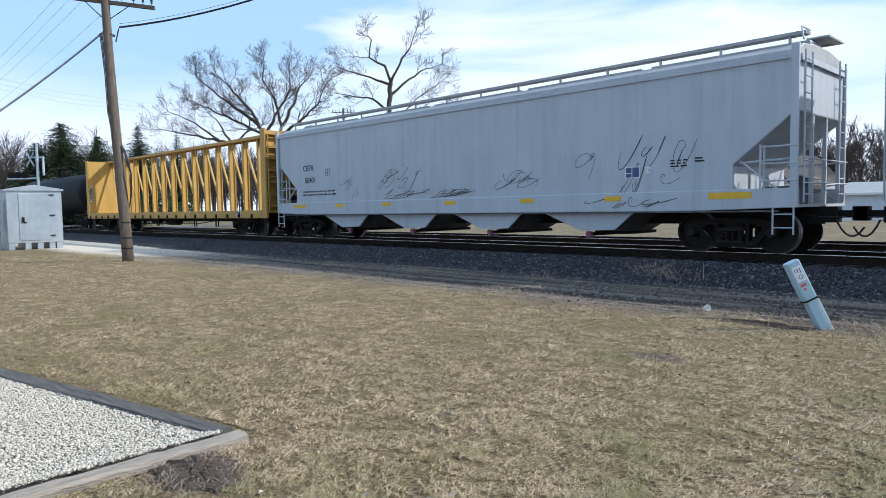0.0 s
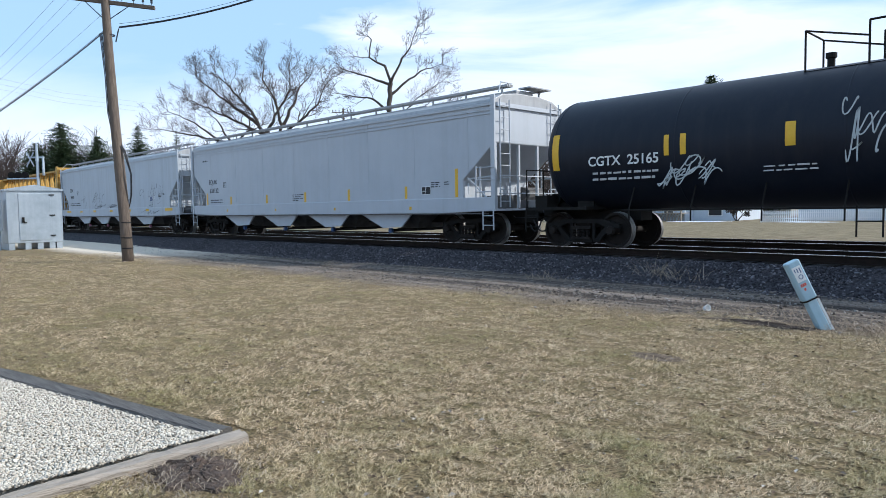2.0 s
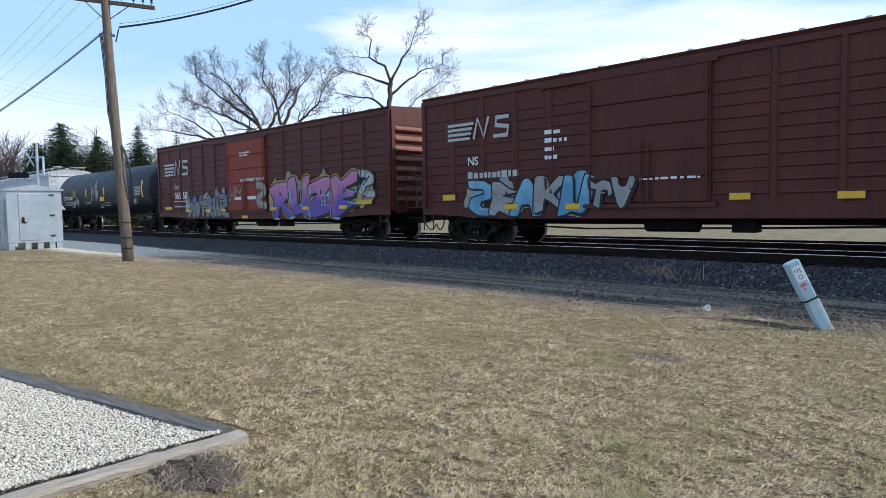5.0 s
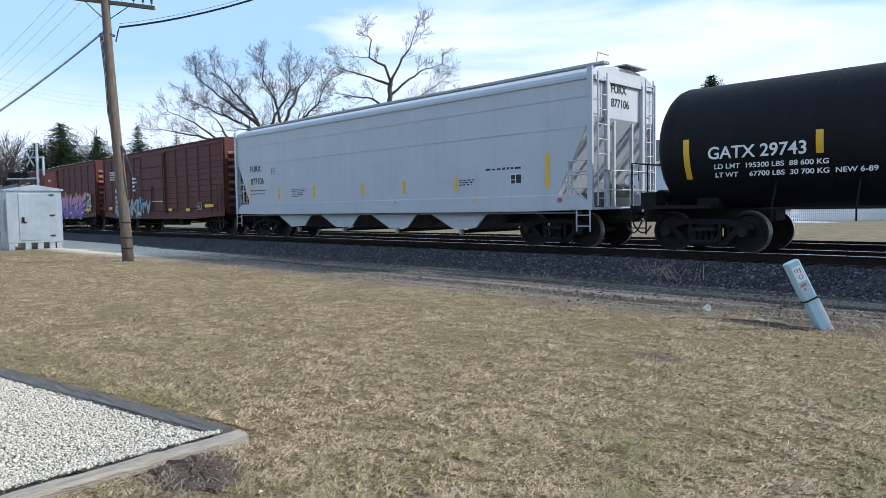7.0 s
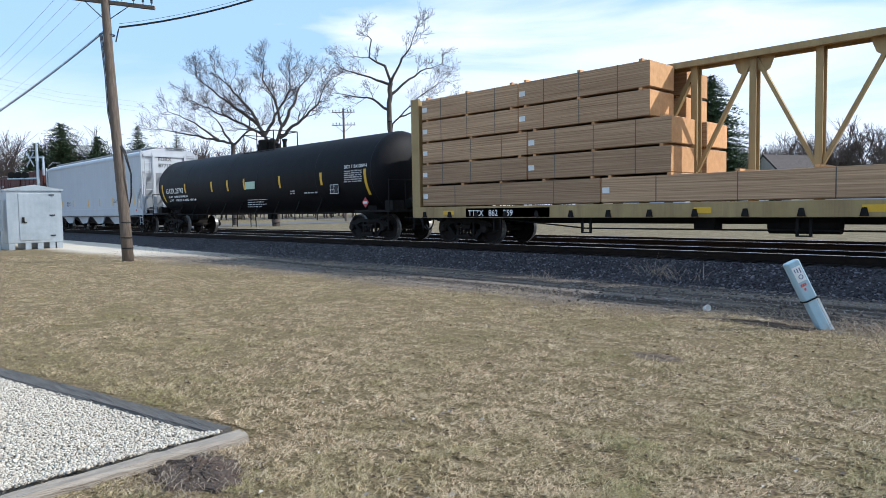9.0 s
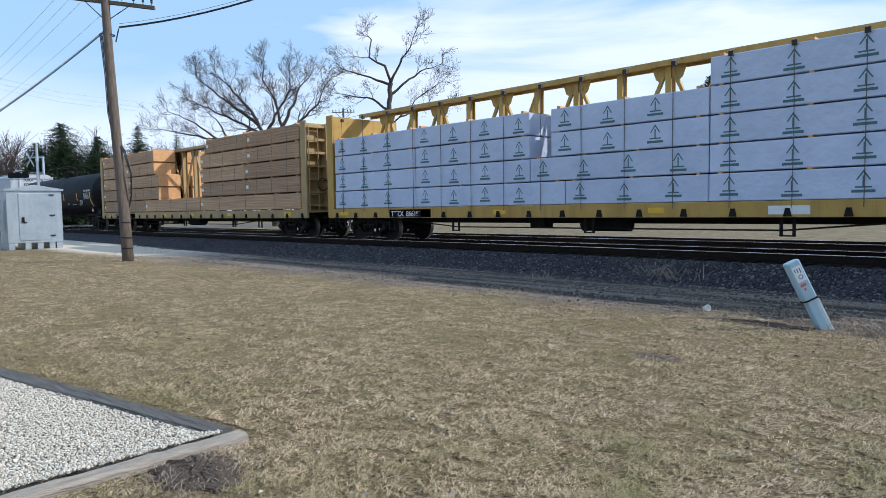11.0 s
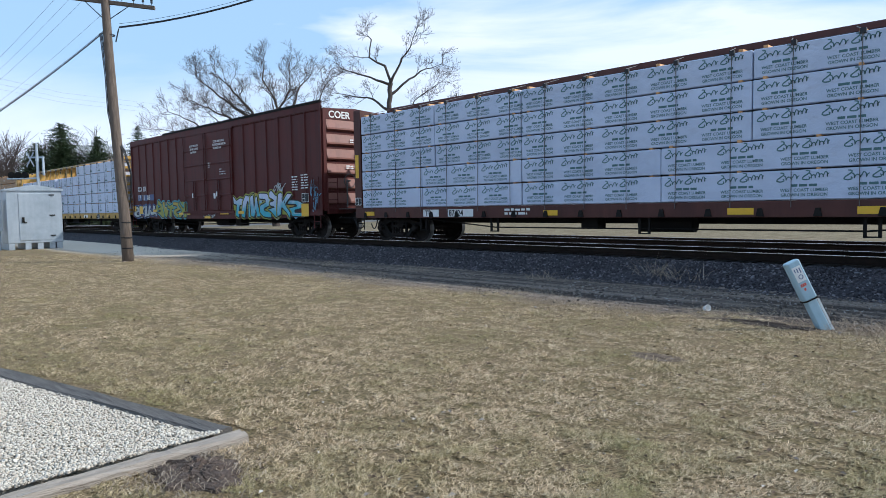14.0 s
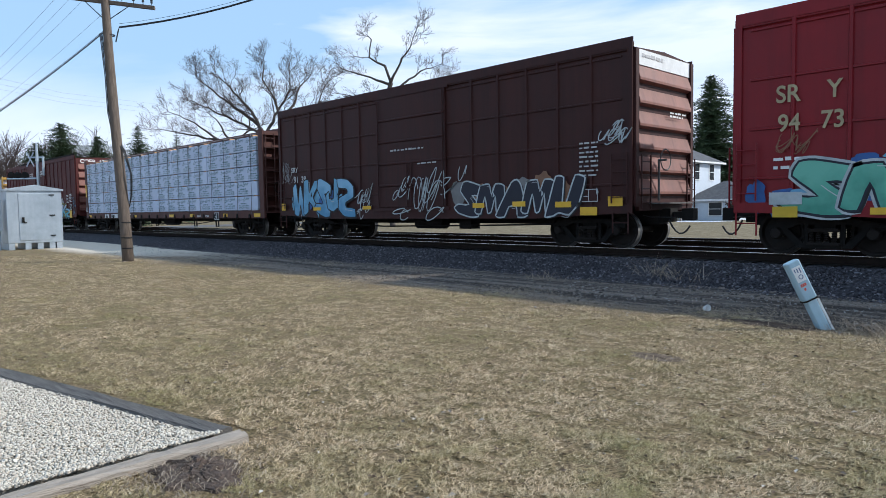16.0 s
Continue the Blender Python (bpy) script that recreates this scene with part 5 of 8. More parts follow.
    stencils(ob, -8.6, 3.45, (0.5,), INK, -1.56, 0.08, 0.1, 10)

    ob, h = tank("tank_car", 17.7, 35.2, "dark navy tank car with yellow stripes and a white tag", NAVY, (18.9, 33.15), 1.3, -1.0, 0.6)
    lettering("CGTX  25165", -7.05, 2.09, 0.33, WHITE, ob, -1.502)
    stencils(ob, -6.97, 1.88, (1.8, 1.7), DULLWHITE, on_barrel(1.95) - 0.002, 0.06, 0.15, 11)
    for x, z0, z1, w in ((-8.15, 2.03, 2.96, 0.2), (-5.01, 2.23, 2.70, 0.12), (-4.62, 2.23, 2.70, 0.14), (-2.38, 2.25, 2.74, 0.2), (1.0, 2.25, 2.74, 0.2), (3.56, 2.23, 2.70, 0.2), (7.13, 2.01, 2.92, 0.2)):
        barrel_stripe(ob, x, z0, z1, w)
    boxes("yellow_decal", SIGNYEL, ob, (0.29, 1.07, on_barrel(2.18) - 0.012, on_barrel(2.18) - 0.002, 1.90, 2.17))
    scrawl(ob, -0.6, 0.0, 2.2, 2.9, "pale", 12, 31, 0.016, -1.505)
    scrawl(ob, -4.9, -4.0, 1.65, 2.1, "pale", 14, 32, 0.014, on_barrel(2.15) - 0.002)
    scrawl(ob, -1.15, -1.0, 1.9, 2.95, "pale", 6, 33, 0.014, -1.505)
    for x, z, w, r in ((-2.83, 1.85, 1.06, 2), (-0.13, 1.66, 0.67, 3), (0.86, 1.78, 1.05, 3), (2.56, 1.85, 0.79, 1), (4.3, 1.83, 0.94, 2)):
        stencils(ob, x, z, (w,) * r, DULLWHITE, on_barrel(z + 0.05) - 0.002, 0.035, 0.09, int(x * 10) + 90)
    stencils(ob, 6.15, 2.55, (0.9,) * 6, DULLWHITE, -1.512, 0.06, 0.09, 12)
    panel(ob, 5.84, 1.66, 0.49, 0.27, on_barrel(1.95) - 0.002)

    ob, h = boxcar("boxcar", 36.2, 55.2, "oxide brown boxcar with orange-red door and bright graffiti", BROWN, 4.52, (38.6, 52.75), [(-1.8, 1.55)], 5, "post", DOORRED)
    yf = -1.578
    emblem_shapes(ob, -8.6, 2.90, 2.9, 0.85, yf)
    lettering("565  559", -7.45, 1.79, 0.46, WHITE, ob, yf)
    lettering("Sou", -7.45, 2.28, 0.36, DULLWHITE, ob, yf)
    stencils(ob, -7.5, 1.62, (1.9, 1.9), DULLWHITE, yf, 0.08, 0.26, 13)
    overspray(ob, -6.1, -1.8, 0.78, 2.1, ["silver", "grey", "blue"], 14, yf)
    piece(ob, -6.0, -1.9, 0.80, 2.05, "KATEWS", (PAINT["grey"], STEELFADE), "black", None, 14, yf, 0.1, 0.4)
    overspray(ob, 1.5, 7.6, 0.80, 2.45, ["cream", "beige"], 22, yf)
    piece(ob, 1.75, 7.5, 0.80, 2.55, "RUZE", (PURPLEFADE,), "black", "gold", 22, yf, 0.30, 0.26, "sky", True)
    overspray(ob, 7.6, 8.7, 1.15, 2.5, ["beige", "cream"], 15, yf)
    piece(ob, 7.75, 8.6, 1.5, 2.55, "S", (PAINT["pale"],), "grey", None, 16, yf)
    scrawl(ob, 7.7, 8.4, 1.6, 2.4, "black", 9, 16, 0.014, yf - 0.012)
    scrawl(ob, -1.5, -0.6, 1.7, 2.1, "silver", 8, 17, 0.012, -1.64)
    piece(ob, 0.85, 1.6, 1.2, 2.4, "S", (PAINT["beige"],), "grey", None, 18, -1.64)
    lettering("DOOR OPENING W 10-J H 10-3", -0.5, 2.40, 0.17, WHITE, ob, -1.64, wide=0.85)
    stencils(ob, -0.5, 3.60, (0.83, 0.7), WHITE, -1.64, 0.07, 0.11, 18)
    boxes("white_patch", WHITE, ob, (-1.05, -0.46, -1.645, -1.638, 1.61, 1.74))
    boxes("white_patch", WHITE, ob, (0.10, 0.80, -1.645, -1.638, 1.61, 1.75))
    stripes(ob, [(-8.6, 1.25, 0.85, 0.13), (-6.12, 1.11, 0.52, 0.12), (-4.02, 1.11, 0.56, 0.11), (-2.44, 1.13, 0.46, 0.1), (1.94, 1.13, 0.45, 0.12), (4.27, 1.13, 0.44, 0.12), (6.67, 1.14, 0.47, 0.12), (7.67, 1.29, 0.9, 0.12)], yf - 0.03)
    stripes(ob, [(-0.56, 0.80, 0.52, 0.12)], yf)
    panel(ob, 5.56, 1.28, 0.51, 0.36, yf - 0.03, PAINT["violet"])

    ob, h = boxcar("boxcar", 56.8, 72.5, "oxide brown boxcar with pale blue graffiti", BROWN, 4.52, (58.5, 70.6), [(-1.76, 1.4)], 4, "post")
    emblem_shapes(ob, -6.7, 3.03, 2.5, 0.7, yf)
    lettering("NS", -5.9, 2.34, 0.34, WHITE, ob, yf)
    stencils(ob, -5.9, 1.95, (1.9,), DULLWHITE, yf, 0.2, 0.2, 19)
    overspray(ob, -6.0, -1.8, 0.8, 1.9, ["sky", "silver"], 41, yf)
    piece(ob, -5.9, -1.85, 0.82, 2.0, "SEAKU", (BLUEFADE, PAINT["silver"]), "black", None, 41, yf, 0.1, 0.4)
    piece(ob, -1.7, -0.5, 1.0, 1.9, "TA", (PAINT["silver"],), "black", None, 43, -1.64)
    stripes(ob, [(-6.92, 1.33, 0.52, 0.17), (-4.48, 1.04, 0.47, 0.14), (-2.42, 1.02, 0.43, 0.14), (1.79, 1.18, 0.44, 0.14), (3.86, 1.16, 0.47, 0.14), (5.95, 1.32, 0.9, 0.15)], yf - 0.03)
    panel(ob, 5.07, 1.23, 0.48, 0.32, yf)
    stencils(ob, -3.1, 3.0, (0.5, 0.7, 0.3, 0.4), WHITE, yf, 0.12, 0.22, 20)
    stencils(ob, -0.44, 1.68, (1.6,), WHITE, -1.64, 0.06, 0.1, 24)

    ob, h = hopper("covered_hopper", 73.7, 92.0, "clean pale grey covered hopper with yellow stripes", PALE, "c", (75.3, 90.4))
    lettering("FURX", -7.95, 2.76, 0.36, INK, ob, -1.56, wide=1.0)
    lettering("877106", -7.89, 2.24, 0.36, INK, ob, -1.56, wide=0.98)
    stencils(ob, -7.9, 1.95, (1.2, 1.15), INK, -1.56, 0.05, 0.14, 25)
    stripes(ob, [(-8.1, 1.6, 0.14, 0.9), (-5.72, 1.6, 0.14, 0.41), (-3.25, 1.58, 0.14, 0.45), (-0.25, 1.57, 0.15, 0.45), (1.93, 1.57, 0.15, 0.44), (4.3, 1.58, 0.15, 0.44), (7.68, 1.59, 0.13, 0.92)], -1.56)
    stripes(ob, [(-5.88, 1.3, 0.11, 0.09), (1.52, 1.27, 0.11, 0.09), (5.1, 1.27, 0.11, 0.1)])
    panel(ob, 6.47, 1.73, 0.40, 0.28, -1.56)
    panel(ob, -6.2, 2.6, 0.28, 0.26, -1.56, PALE, INK)
    stencils(ob, -4.71, 1.92, (1.0, 1.0, 0.8, 0.9, 0.5), INK, -1.56, 0.03, 0.07, 26)
    stencils(ob, 5.55, 2.15, (1.3,), INK, -1.56, 0.06, 0.1, 27)
    stencils(ob, 4.5, 1.9, (0.6, 0.6, 0.5), INK, -1.56, 0.04, 0.07, 28)
    boxes("red_decal", REDDECAL, ob, (8.08, 8.22, -1.606, -1.602, 1.2, 1.32))
    for name, sz, z in (("FURX", 0.30, 4.02), ("877106", 0.30, 3.66)):
        t = lettering(name, 0, 0, sz, INK, ob, 0.0, "end_lettering")
        t.matrix_basis = pose(h - 0.056, -0.65, z, 0, 0, 90)

    ob, h = tank("tank_car", 93.3, 112.6, "black tank car with yellow stripes and white lettering", BLACK, (94.6, 111.26), 1.3, 0.0, -0.3, (1.46, 2.425))
    lettering("GATX 29743", -8.1, 2.08, 0.37, WHITE, ob, -1.462)
    lettering("LD LMT  195300 LBS  88 600 KG", -7.98, 1.86, 0.145, WHITE, ob, on_barrel(2.0) - 0.002, wide=1.15)
    lettering("LT WT     67700 LBS  30 700 KG  NEW 6-89", -7.98, 1.68, 0.145, WHITE, ob, on_barrel(1.82) - 0.002, wide=1.15)
    for x, z0, z1 in ((-8.66, 1.66, 2.55), (-5.92, 2.07, 2.53), (-3.03, 2.04, 2.52), (-1.46, 2.03, 2.52), (0.08, 2.04, 2.52), (3.0, 2.03, 2.52), (5.95, 2.04, 2.51), (8.62, 1.62, 2.52)):
        barrel_stripe(ob, x, z0, z1, 0.14)
    boxes("green_decal", GREENDECAL, ob, (0.27, 1.09, on_barrel(2.38) - 0.012, on_barrel(2.38) - 0.002, 2.06, 2.38))
    lettering("DOT 111A100W-1", 7.5, 2.58, 0.17, WHITE, ob, -1.465)
    stencils(ob, 7.5, 2.46, (1.03,) * 6, DULLWHITE, -1.472, 0.05, 0.075, 30)
    panel(ob, 6.55, 1.7, 0.51, 0.34, on_barrel(2.05) - 0.002)
    stencils(ob, 0.03, 1.58, (1.7, 1.4, 1.6, 1.2), DULLWHITE, on_barrel(1.64) - 0.002, 0.04, 0.10, 31)
    stencils(ob, 3.76, 1.86, (0.3, 0.33), DULLWHITE, on_barrel(1.93) - 0.002, 0.05, 0.1, 32)
    stencils(ob, 4.71, 1.76, (0.9,), DULLWHITE, on_barrel(1.84) - 0.002, 0.06, 0.1, 33)
    bm = B()
    yp = on_barrel(1.56) - 0.004
    prism(bm, [(8.15, 1.35), (8.34, 1.16), (8.53, 1.35), (8.34, 1.54)], "y", yp - 0.01, yp)
    placard = part("placard", bm, REDDECAL, ob, "red and white diamond placard")
    boxes("placard_band", WHITE, placard, (8.22, 8.46, yp - 0.016, yp - 0.011, 1.31, 1.39))

    ob, h = centrebeam("centerbeam_flat_car", 114.2, 137.1, "faded yellow centre-beam flat car carrying bare lumber", FADED, (116.0, 135.3))
    lettering("TTZX   862   259", -9.0, 0.86, 0.24, WHITE, ob, -1.562, wide=0.98)
    boxes("number_ground", INK, ob, (-9.1, -6.05, -1.5605, -1.5600 - 0.0005, 0.82, 1.08))
    stripes(ob, [(-10.04, 0.9, 0.44, 0.12), (-2.1, 0.9, 0.40, 0.13), (1.19, 0.9, 0.38, 0.14), (5.0, 0.9, 0.4, 0.14), (9.8, 0.9, 0.5, 0.14)], -1.56)
    mid = (114.2 + 137.1) / 2
    zs = [1.16 + 0.672 * k for k in range(6)]
    packs = [(-10.98, -4.5, zs[0], zs[1], 1, 1), (-4.5, 2.2, zs[0], zs[1], 1, 1), (2.3, 10.98, zs[0], zs[1], 1, 1)]
    for k in (1, 2):
        packs += [(-10.98, -6.8, zs[k], zs[k + 1], 1, 1), (-6.8, -2.64, zs[k], zs[k + 1], 1, 1), (2.4, 6.7, zs[k], zs[k + 1], 1, 1), (6.7, 10.98, zs[k], zs[k + 1], 1, 1)]
    for k in (3, 4):
        packs += [(-10.98, -7.1, zs[k], zs[k + 1], 1, 1), (-7.1, -3.17, zs[k], zs[k + 1], 1, 1), (2.4 if k == 3 else 3.05, 6.9, zs[k], zs[k + 1], 1, 1), (6.9, 10.98, zs[k], zs[k + 1], 1, 1)]
    load(mid, packs, LUMBER, "pack of fresh sawn lumber on a flat car", "lumber pack", LUMBER_END)

    ob, h = centrebeam("centerbeam_flat_car", 138.5, 161.1, "yellow centre-beam flat car carrying white-wrapped lumber", YELLOW, (140.3, 158.8), chord=0.12)
    lettering("TTZX  866191", -7.7, 0.86, 0.24, WHITE, ob, -1.562)
    boxes("number_ground", INK, ob, (-7.8, -5.8, -1.5605, -1.5600 - 0.0005, 0.82, 1.08))
    boxes("emblem_block", WHITE, ob, (4.3, 5.1, -1.566, -1.562, 0.86, 1.04))
    stripes(ob, [(-10.6, 0.9, 0.5, 0.13), (-3.2, 0.9, 0.45, 0.13), (1.6, 0.9, 0.4, 0.13), (8.6, 0.9, 0.45, 0.13)], -1.56)
    panel(ob, 6.91, 0.80, 0.48, 0.30, -1.57)
    mid = (138.5 + 161.3) / 2
    zs = [1.14 + 0.632 * k for k in range(6)]
    packs = []
    for k in range(5):
        cuts = [-10.95, -6.6, -2.0 if k != 0 else -0.85, 2.94, 7.0, 10.95] if k < 4 else [2.94, 7.0, 10.95]
        if k in (2, 3):
            cuts[2:3] = [-2.0]
        packs += [(a, b, zs[k], zs[k + 1], 1, 1) for a, b in zip(cuts, cuts[1:])]
    packs = [(a + (0.7 if abs(a + 2.0) < 0.01 and z0 > 2.4 else 0), b, z0, z1, n, f) for a, b, z0, z1, n, f in packs]
    load(mid, packs, WRAP, "white plastic-wrapped lumber pack on a flat car", "lumber pack", None, -1.54, -0.33, arrow_marks, 0.022)
    load_straps(ob, h, 1.26, 4.55)

    ob, h = boxcar("boxcar", 162.8, 181.6, "tall maroon boxcar with double doors and graffiti", MAROON, 5.14, (164.95, 179.5), [(-2.4, -0.01), (0.01, 2.55)], 6, "plate")
    boxes("roof_coping", STEEL, ob, (-4.9, h, -1.585, -1.52, 5.10, 5.20))
    lettering("CO  ER", -8.5, 2.30, 0.36, WHITE, ob, yf)
    for a in (-8.55, -7.72, -6.88):
        boxes("number_ground", PAINTS_BLUE, ob, (a, a + 0.55, yf - 0.003, yf - 0.001, 1.78, 2.10))
    lettering("17  11   03", -8.5, 1.82, 0.38, WHITE, ob, yf - 0.004)
    for k, s in enumerate(("CLOSE THIS DOOR", "BEFORE CLOSING", "MAIN DOOR")):
        lettering(s, -1.62 + 0.06 * k, 4.24 - 0.15 * k, 0.13, WHITE, ob, -1.64, wide=0.85)
    for k, s in enumerate(("CLOSE AND LOCK", "BOTH DOORS BEFORE", "MOVING CAR")):
        lettering(s, 0.83 + 0.05 * (k != 1), 4.28 - 0.15 * k, 0.14, WHITE, ob, -1.64, wide=0.9)
    overspray(ob, -6.0, -2.5, 0.82, 1.65, ["lime", "amber"], 51, yf)
    piece(ob, -5.9, -2.5, 0.82, 1.75, "EATSK", (PAINT["lime"], LIMEFADE), "black", "teal", 51, yf, 0.1, 0.4)
    overspray(ob, -9.2, -6.1, 0.85, 1.5, ["silver", "lime"], 50, yf)
    piece(ob, -9.2, -6.1, 0.85, 1.6, "SKUT", (PAINT["pale"],), "black", "blue", 52, yf)
    overspray(ob, 2.2, 7.6, 0.95, 1.75, ["lime", "amber"], 56, yf)
    overspray(ob, 5.9, 8.0, 0.78, 1.25, ["teal", "sky"], 57, yf)
    piece(ob, 2.55, 7.0, 0.80, 1.95, "TUWSEK", (TEALFADE,), "black", "lime", 53, yf, 0.25, 0.4)
    piece(ob, 6.9, 8.0, 0.85, 1.60, "S", (TEALFADE,), "black", None, 58, yf, 0.25, 0.24)
    scrawl(ob, -0.4, 0.6, 0.88, 0.98, "pale", 8, 54, 0.01, yf)
    scrawl(ob, 8.75, 9.1, 1.2, 2.0, "sky", 9, 55, 0.014, yf)
    scrawl(ob, 6.1, 6.7, 1.75, 2.15, "pale", 10, 59, 0.016, yf)
    stripes(ob, [(-9.2, 1.2, 0.4, 0.3), (-8.3, 1.05, 0.45, 0.42), (-6.4, 1.15, 0.5, 0.12), (-3.15, 0.98, 0.48, 0.11), (-2.2, 0.98, 0.35, 0.10), (-0.3, 0.80, 0.6, 0.1), (1.29, 0.98, 0.81, 0.1), (3.0, 1.0, 0.49, 0.12), (8.03, 0.87, 0.5, 0.49)], yf - 0.028)
    boxes("white_patch", WHITE, ob, (0.76, 0.95, -1.645, -1.638, 1.72, 1.96))
    boxes("white_patch", WHITE, ob, (1.02, 1.2, -1.645, -1.638, 1.81, 2.04))
    boxes("white_patch", WHITE, ob, (-1.49, -1.3, -1.645, -1.638, 1.80, 2.02))
    stencils(ob, 1.4, 3.02, (0.25, 0.6, 0.6), DULLWHITE, -1.64, 0.045, 0.11, 34)
    stencils(ob, 0.3, 3.35, (0.25, 0.22, 0.2), DULLWHITE, -1.64, 0.05, 0.09, 35)
    panel(ob, 8.04, 1.42, 0.46, 0.35, yf)
    stencils(ob, 7.35, 2.4, (0.4,) * 6, WHITE, yf, 0.05, 0.10, 36)
    stencils(ob, 8.0, 2.45, (0.5,) * 6, WHITE, yf, 0.05, 0.10, 37)
    for word, y0 in (("COER", -1.22), ("171103", 0.0)):
        t = lettering(word, 0, 0, 0.36, WHITE, ob, 0.0, "end_lettering", 1.05)
        t.matrix_basis = pose(h + 0.02, y0, 4.58, 0, 0, 90)
    for k, (y0, z, w) in enumerate(((-0.3, 3.75, 0.9), (-0.1, 3.2, 0.5), (-0.5, 2.75, 1.1))):
        t = stencils(ob, 0, 0, (w, w * 0.8), WHITE, 0.0, 0.05, 0.08, 81 + k)
        t.matrix_basis = pose(h + 0.10, y0, z, 0, 0, 90)

    ob, h = centrebeam("centerbeam_flat_car", 183.6, 206.3, "brown centre-beam flat car carrying white-wrapped lumber", CBROWN, (185.3, 203.75), chord=0.15)
    stripes(ob, [(-10.8, 0.88, 0.5, 0.14), (-3.15, 0.86, 0.46, 0.14), (1.75, 0.86, 0.55, 0.14), (4.21, 0.86, 0.5, 0.15), (7.71, 0.86, 0.4, 0.15), (10.49, 0.86, 0.53, 0.15)], -1.56)
    panel(ob, 6.85, 0.74, 0.44, 0.33, -1.57)
    boxes("number_ground", WHITE, ob, (-7.85, -7.15, -1.566, -1.562, 0.84, 1.06))
    boxes("number_ground", WHITE, ob, (-6.75, -5.7, -1.566, -1.562, 0.84, 1.06))
    lettering("TR", -7.75, 0.87, 0.24, INK, ob, -1.568)
    lettering("87424", -6.7, 0.87, 0.24, INK, ob, -1.568)
    stencils(ob, -4.5, 1.0, (0.9, 0.8), WHITE, -1.56, 0.07, 0.11, 38)
    lettering("IL 73-0", 5.0, 0.86, 0.13, WHITE, ob, -1.562)
    lettering("L 75-0", 5.9, 0.86, 0.13, WHITE, ob, -1.562)
    panel(ob, -h + 0.03, 1.25, 0.33, 0.26, -1.57)
    boxes("reflective_stripe", STRIPE, ob, (-h + 0.06, -h + 0.24, -1.57, -1.565, 2.2, 3.0))
    mid = (183.6 + 206.3) / 2
    packs = []
    for k in range(5):
        cuts = [-10.95, -7.9, -3.9, 0.2, 5.3, 10.8] if k < 2 else [-10.95, -7.3, -3.9, 2.24, 6.2, 10.8]
        packs += [(a, b, zs[k] + 0.0, zs[k + 1], 1, 1) for a, b in zip(cuts, cuts[1:])]
    load(mid, packs, WRAP, "white plastic-wrapped lumber pack on a flat car", "lumber pack", None, -1.54, -0.33, script_marks, 0.022, 9)
    load_straps(ob, h, 1.22, 4.55, 5)

    ob, h = boxcar("boxcar", 207.6, 223.4, "dark brown boxcar with blue and white graffiti", DKBROWN, 5.08, (209.5, 221.8), [(-1.64, 1.65)], 5, "cap")
    lettering("SRY", -7.0, 2.58, 0.28, DULLWHITE, ob, yf)
    lettering("91  39", -6.84, 2.18, 0.34, DULLWHITE, ob, yf)
    overspray(ob, -6.9, -3.4, 0.8, 1.9, ["sky", "blue"], 61, yf)
    piece(ob, -6.9, -3.2, 0.80, 2.35, "WKZTS", (BLUEFADE, PAINT["sky"]), "black", None, 61, yf, 0.05, 0.45)
    scrawl(ob, -3.0, -2.1, 1.0, 1.7, "pale", 12, 62, 0.014, yf)
    overspray(ob, 1.9, 6.2, 0.95, 1.95, ["rust", "grey"], 64, yf)
    piece(ob, 2.0, 6.3, 0.80, 1.95, "ZWAWU", (PAINT["ink"],), "pale", None, 63, yf, 0.4, 0.3)
    scrawl(ob, -0.75, 1.6, 0.9, 2.0, "pale", 12, 64, 0.016, -1.64)
    scrawl(ob, 0.9, 3.0, 1.5, 2.2, "pale", 4, 65, 0.016, yf - 0.03)
    scrawl(ob, 7.0, 7.8, 2.65, 3.05, "pale", 9, 66, 0.014, yf)
    scrawl(ob, -7.7, -7.2, 2.3, 3.0, "silver", 8, 67, 0.009, yf)
    stripes(ob, [(-7.73, 1.11, 0.3, 0.27), (-5.49, 1.09, 0.49, 0.12), (-2.47, 1.1, 0.47, 0.12), (2.74, 1.09, 0.45, 0.14), (4.24, 1.11, 0.45, 0.14), (5.68, 1.07, 0.5, 0.15), (6.45, 0.86, 0.5, 0.21), (7.26, 1.08, 0.4, 0.24)], yf - 0.03)
    stencils(ob, 6.41, 2.65, (0.55,) * 8, DULLWHITE, yf, 0.05, 0.115, 39)
    panel(ob, 6.45, 1.2, 0.5, 0.32, yf, DKBROWN, DULLWHITE)
    stencils(ob, -0.9, 2.98, (1.6,), DULLWHITE, -1.64, 0.06, 0.1, 40)
    stencils(ob, 0.4, 2.5, (0.9,), DULLWHITE, -1.64, 0.05, 0.1, 41)
    t = stencils(ob, 0, 0, (1.1, 0.0, 0.0), DULLWHITE, 0.0, 0.09, 0.1, 85)
    t.matrix_basis = pose(h + 0.02, -1.15, 4.66, 0, 0, 90)
    t = stencils(ob, 0, 0, (0.9, 0.7), WHITE, 0.0, 0.05, 0.09, 86)
    t.matrix_basis = pose(h + 0.10, 0.1, 3.4, 0, 0, 90)

    ob, h = boxcar("boxcar", 225.8, 241.6, "red boxcar with green graffiti", RED, 5.05, (227.4, 240.0), [(-1.7, 1.6)], 5, "cap")
    lettering("SR    Y", -7.07, 3.12, 0.48, PAINT["cream"], ob, yf, wide=0.9)
    lettering("94   73", -7.03, 2.54, 0.48, PAINT["cream"], ob, yf, wide=0.9)
    stencils(ob, -7.1, 1.95, (0.75, 0.7), WHITE, yf, 0.08, 0.17, 42)
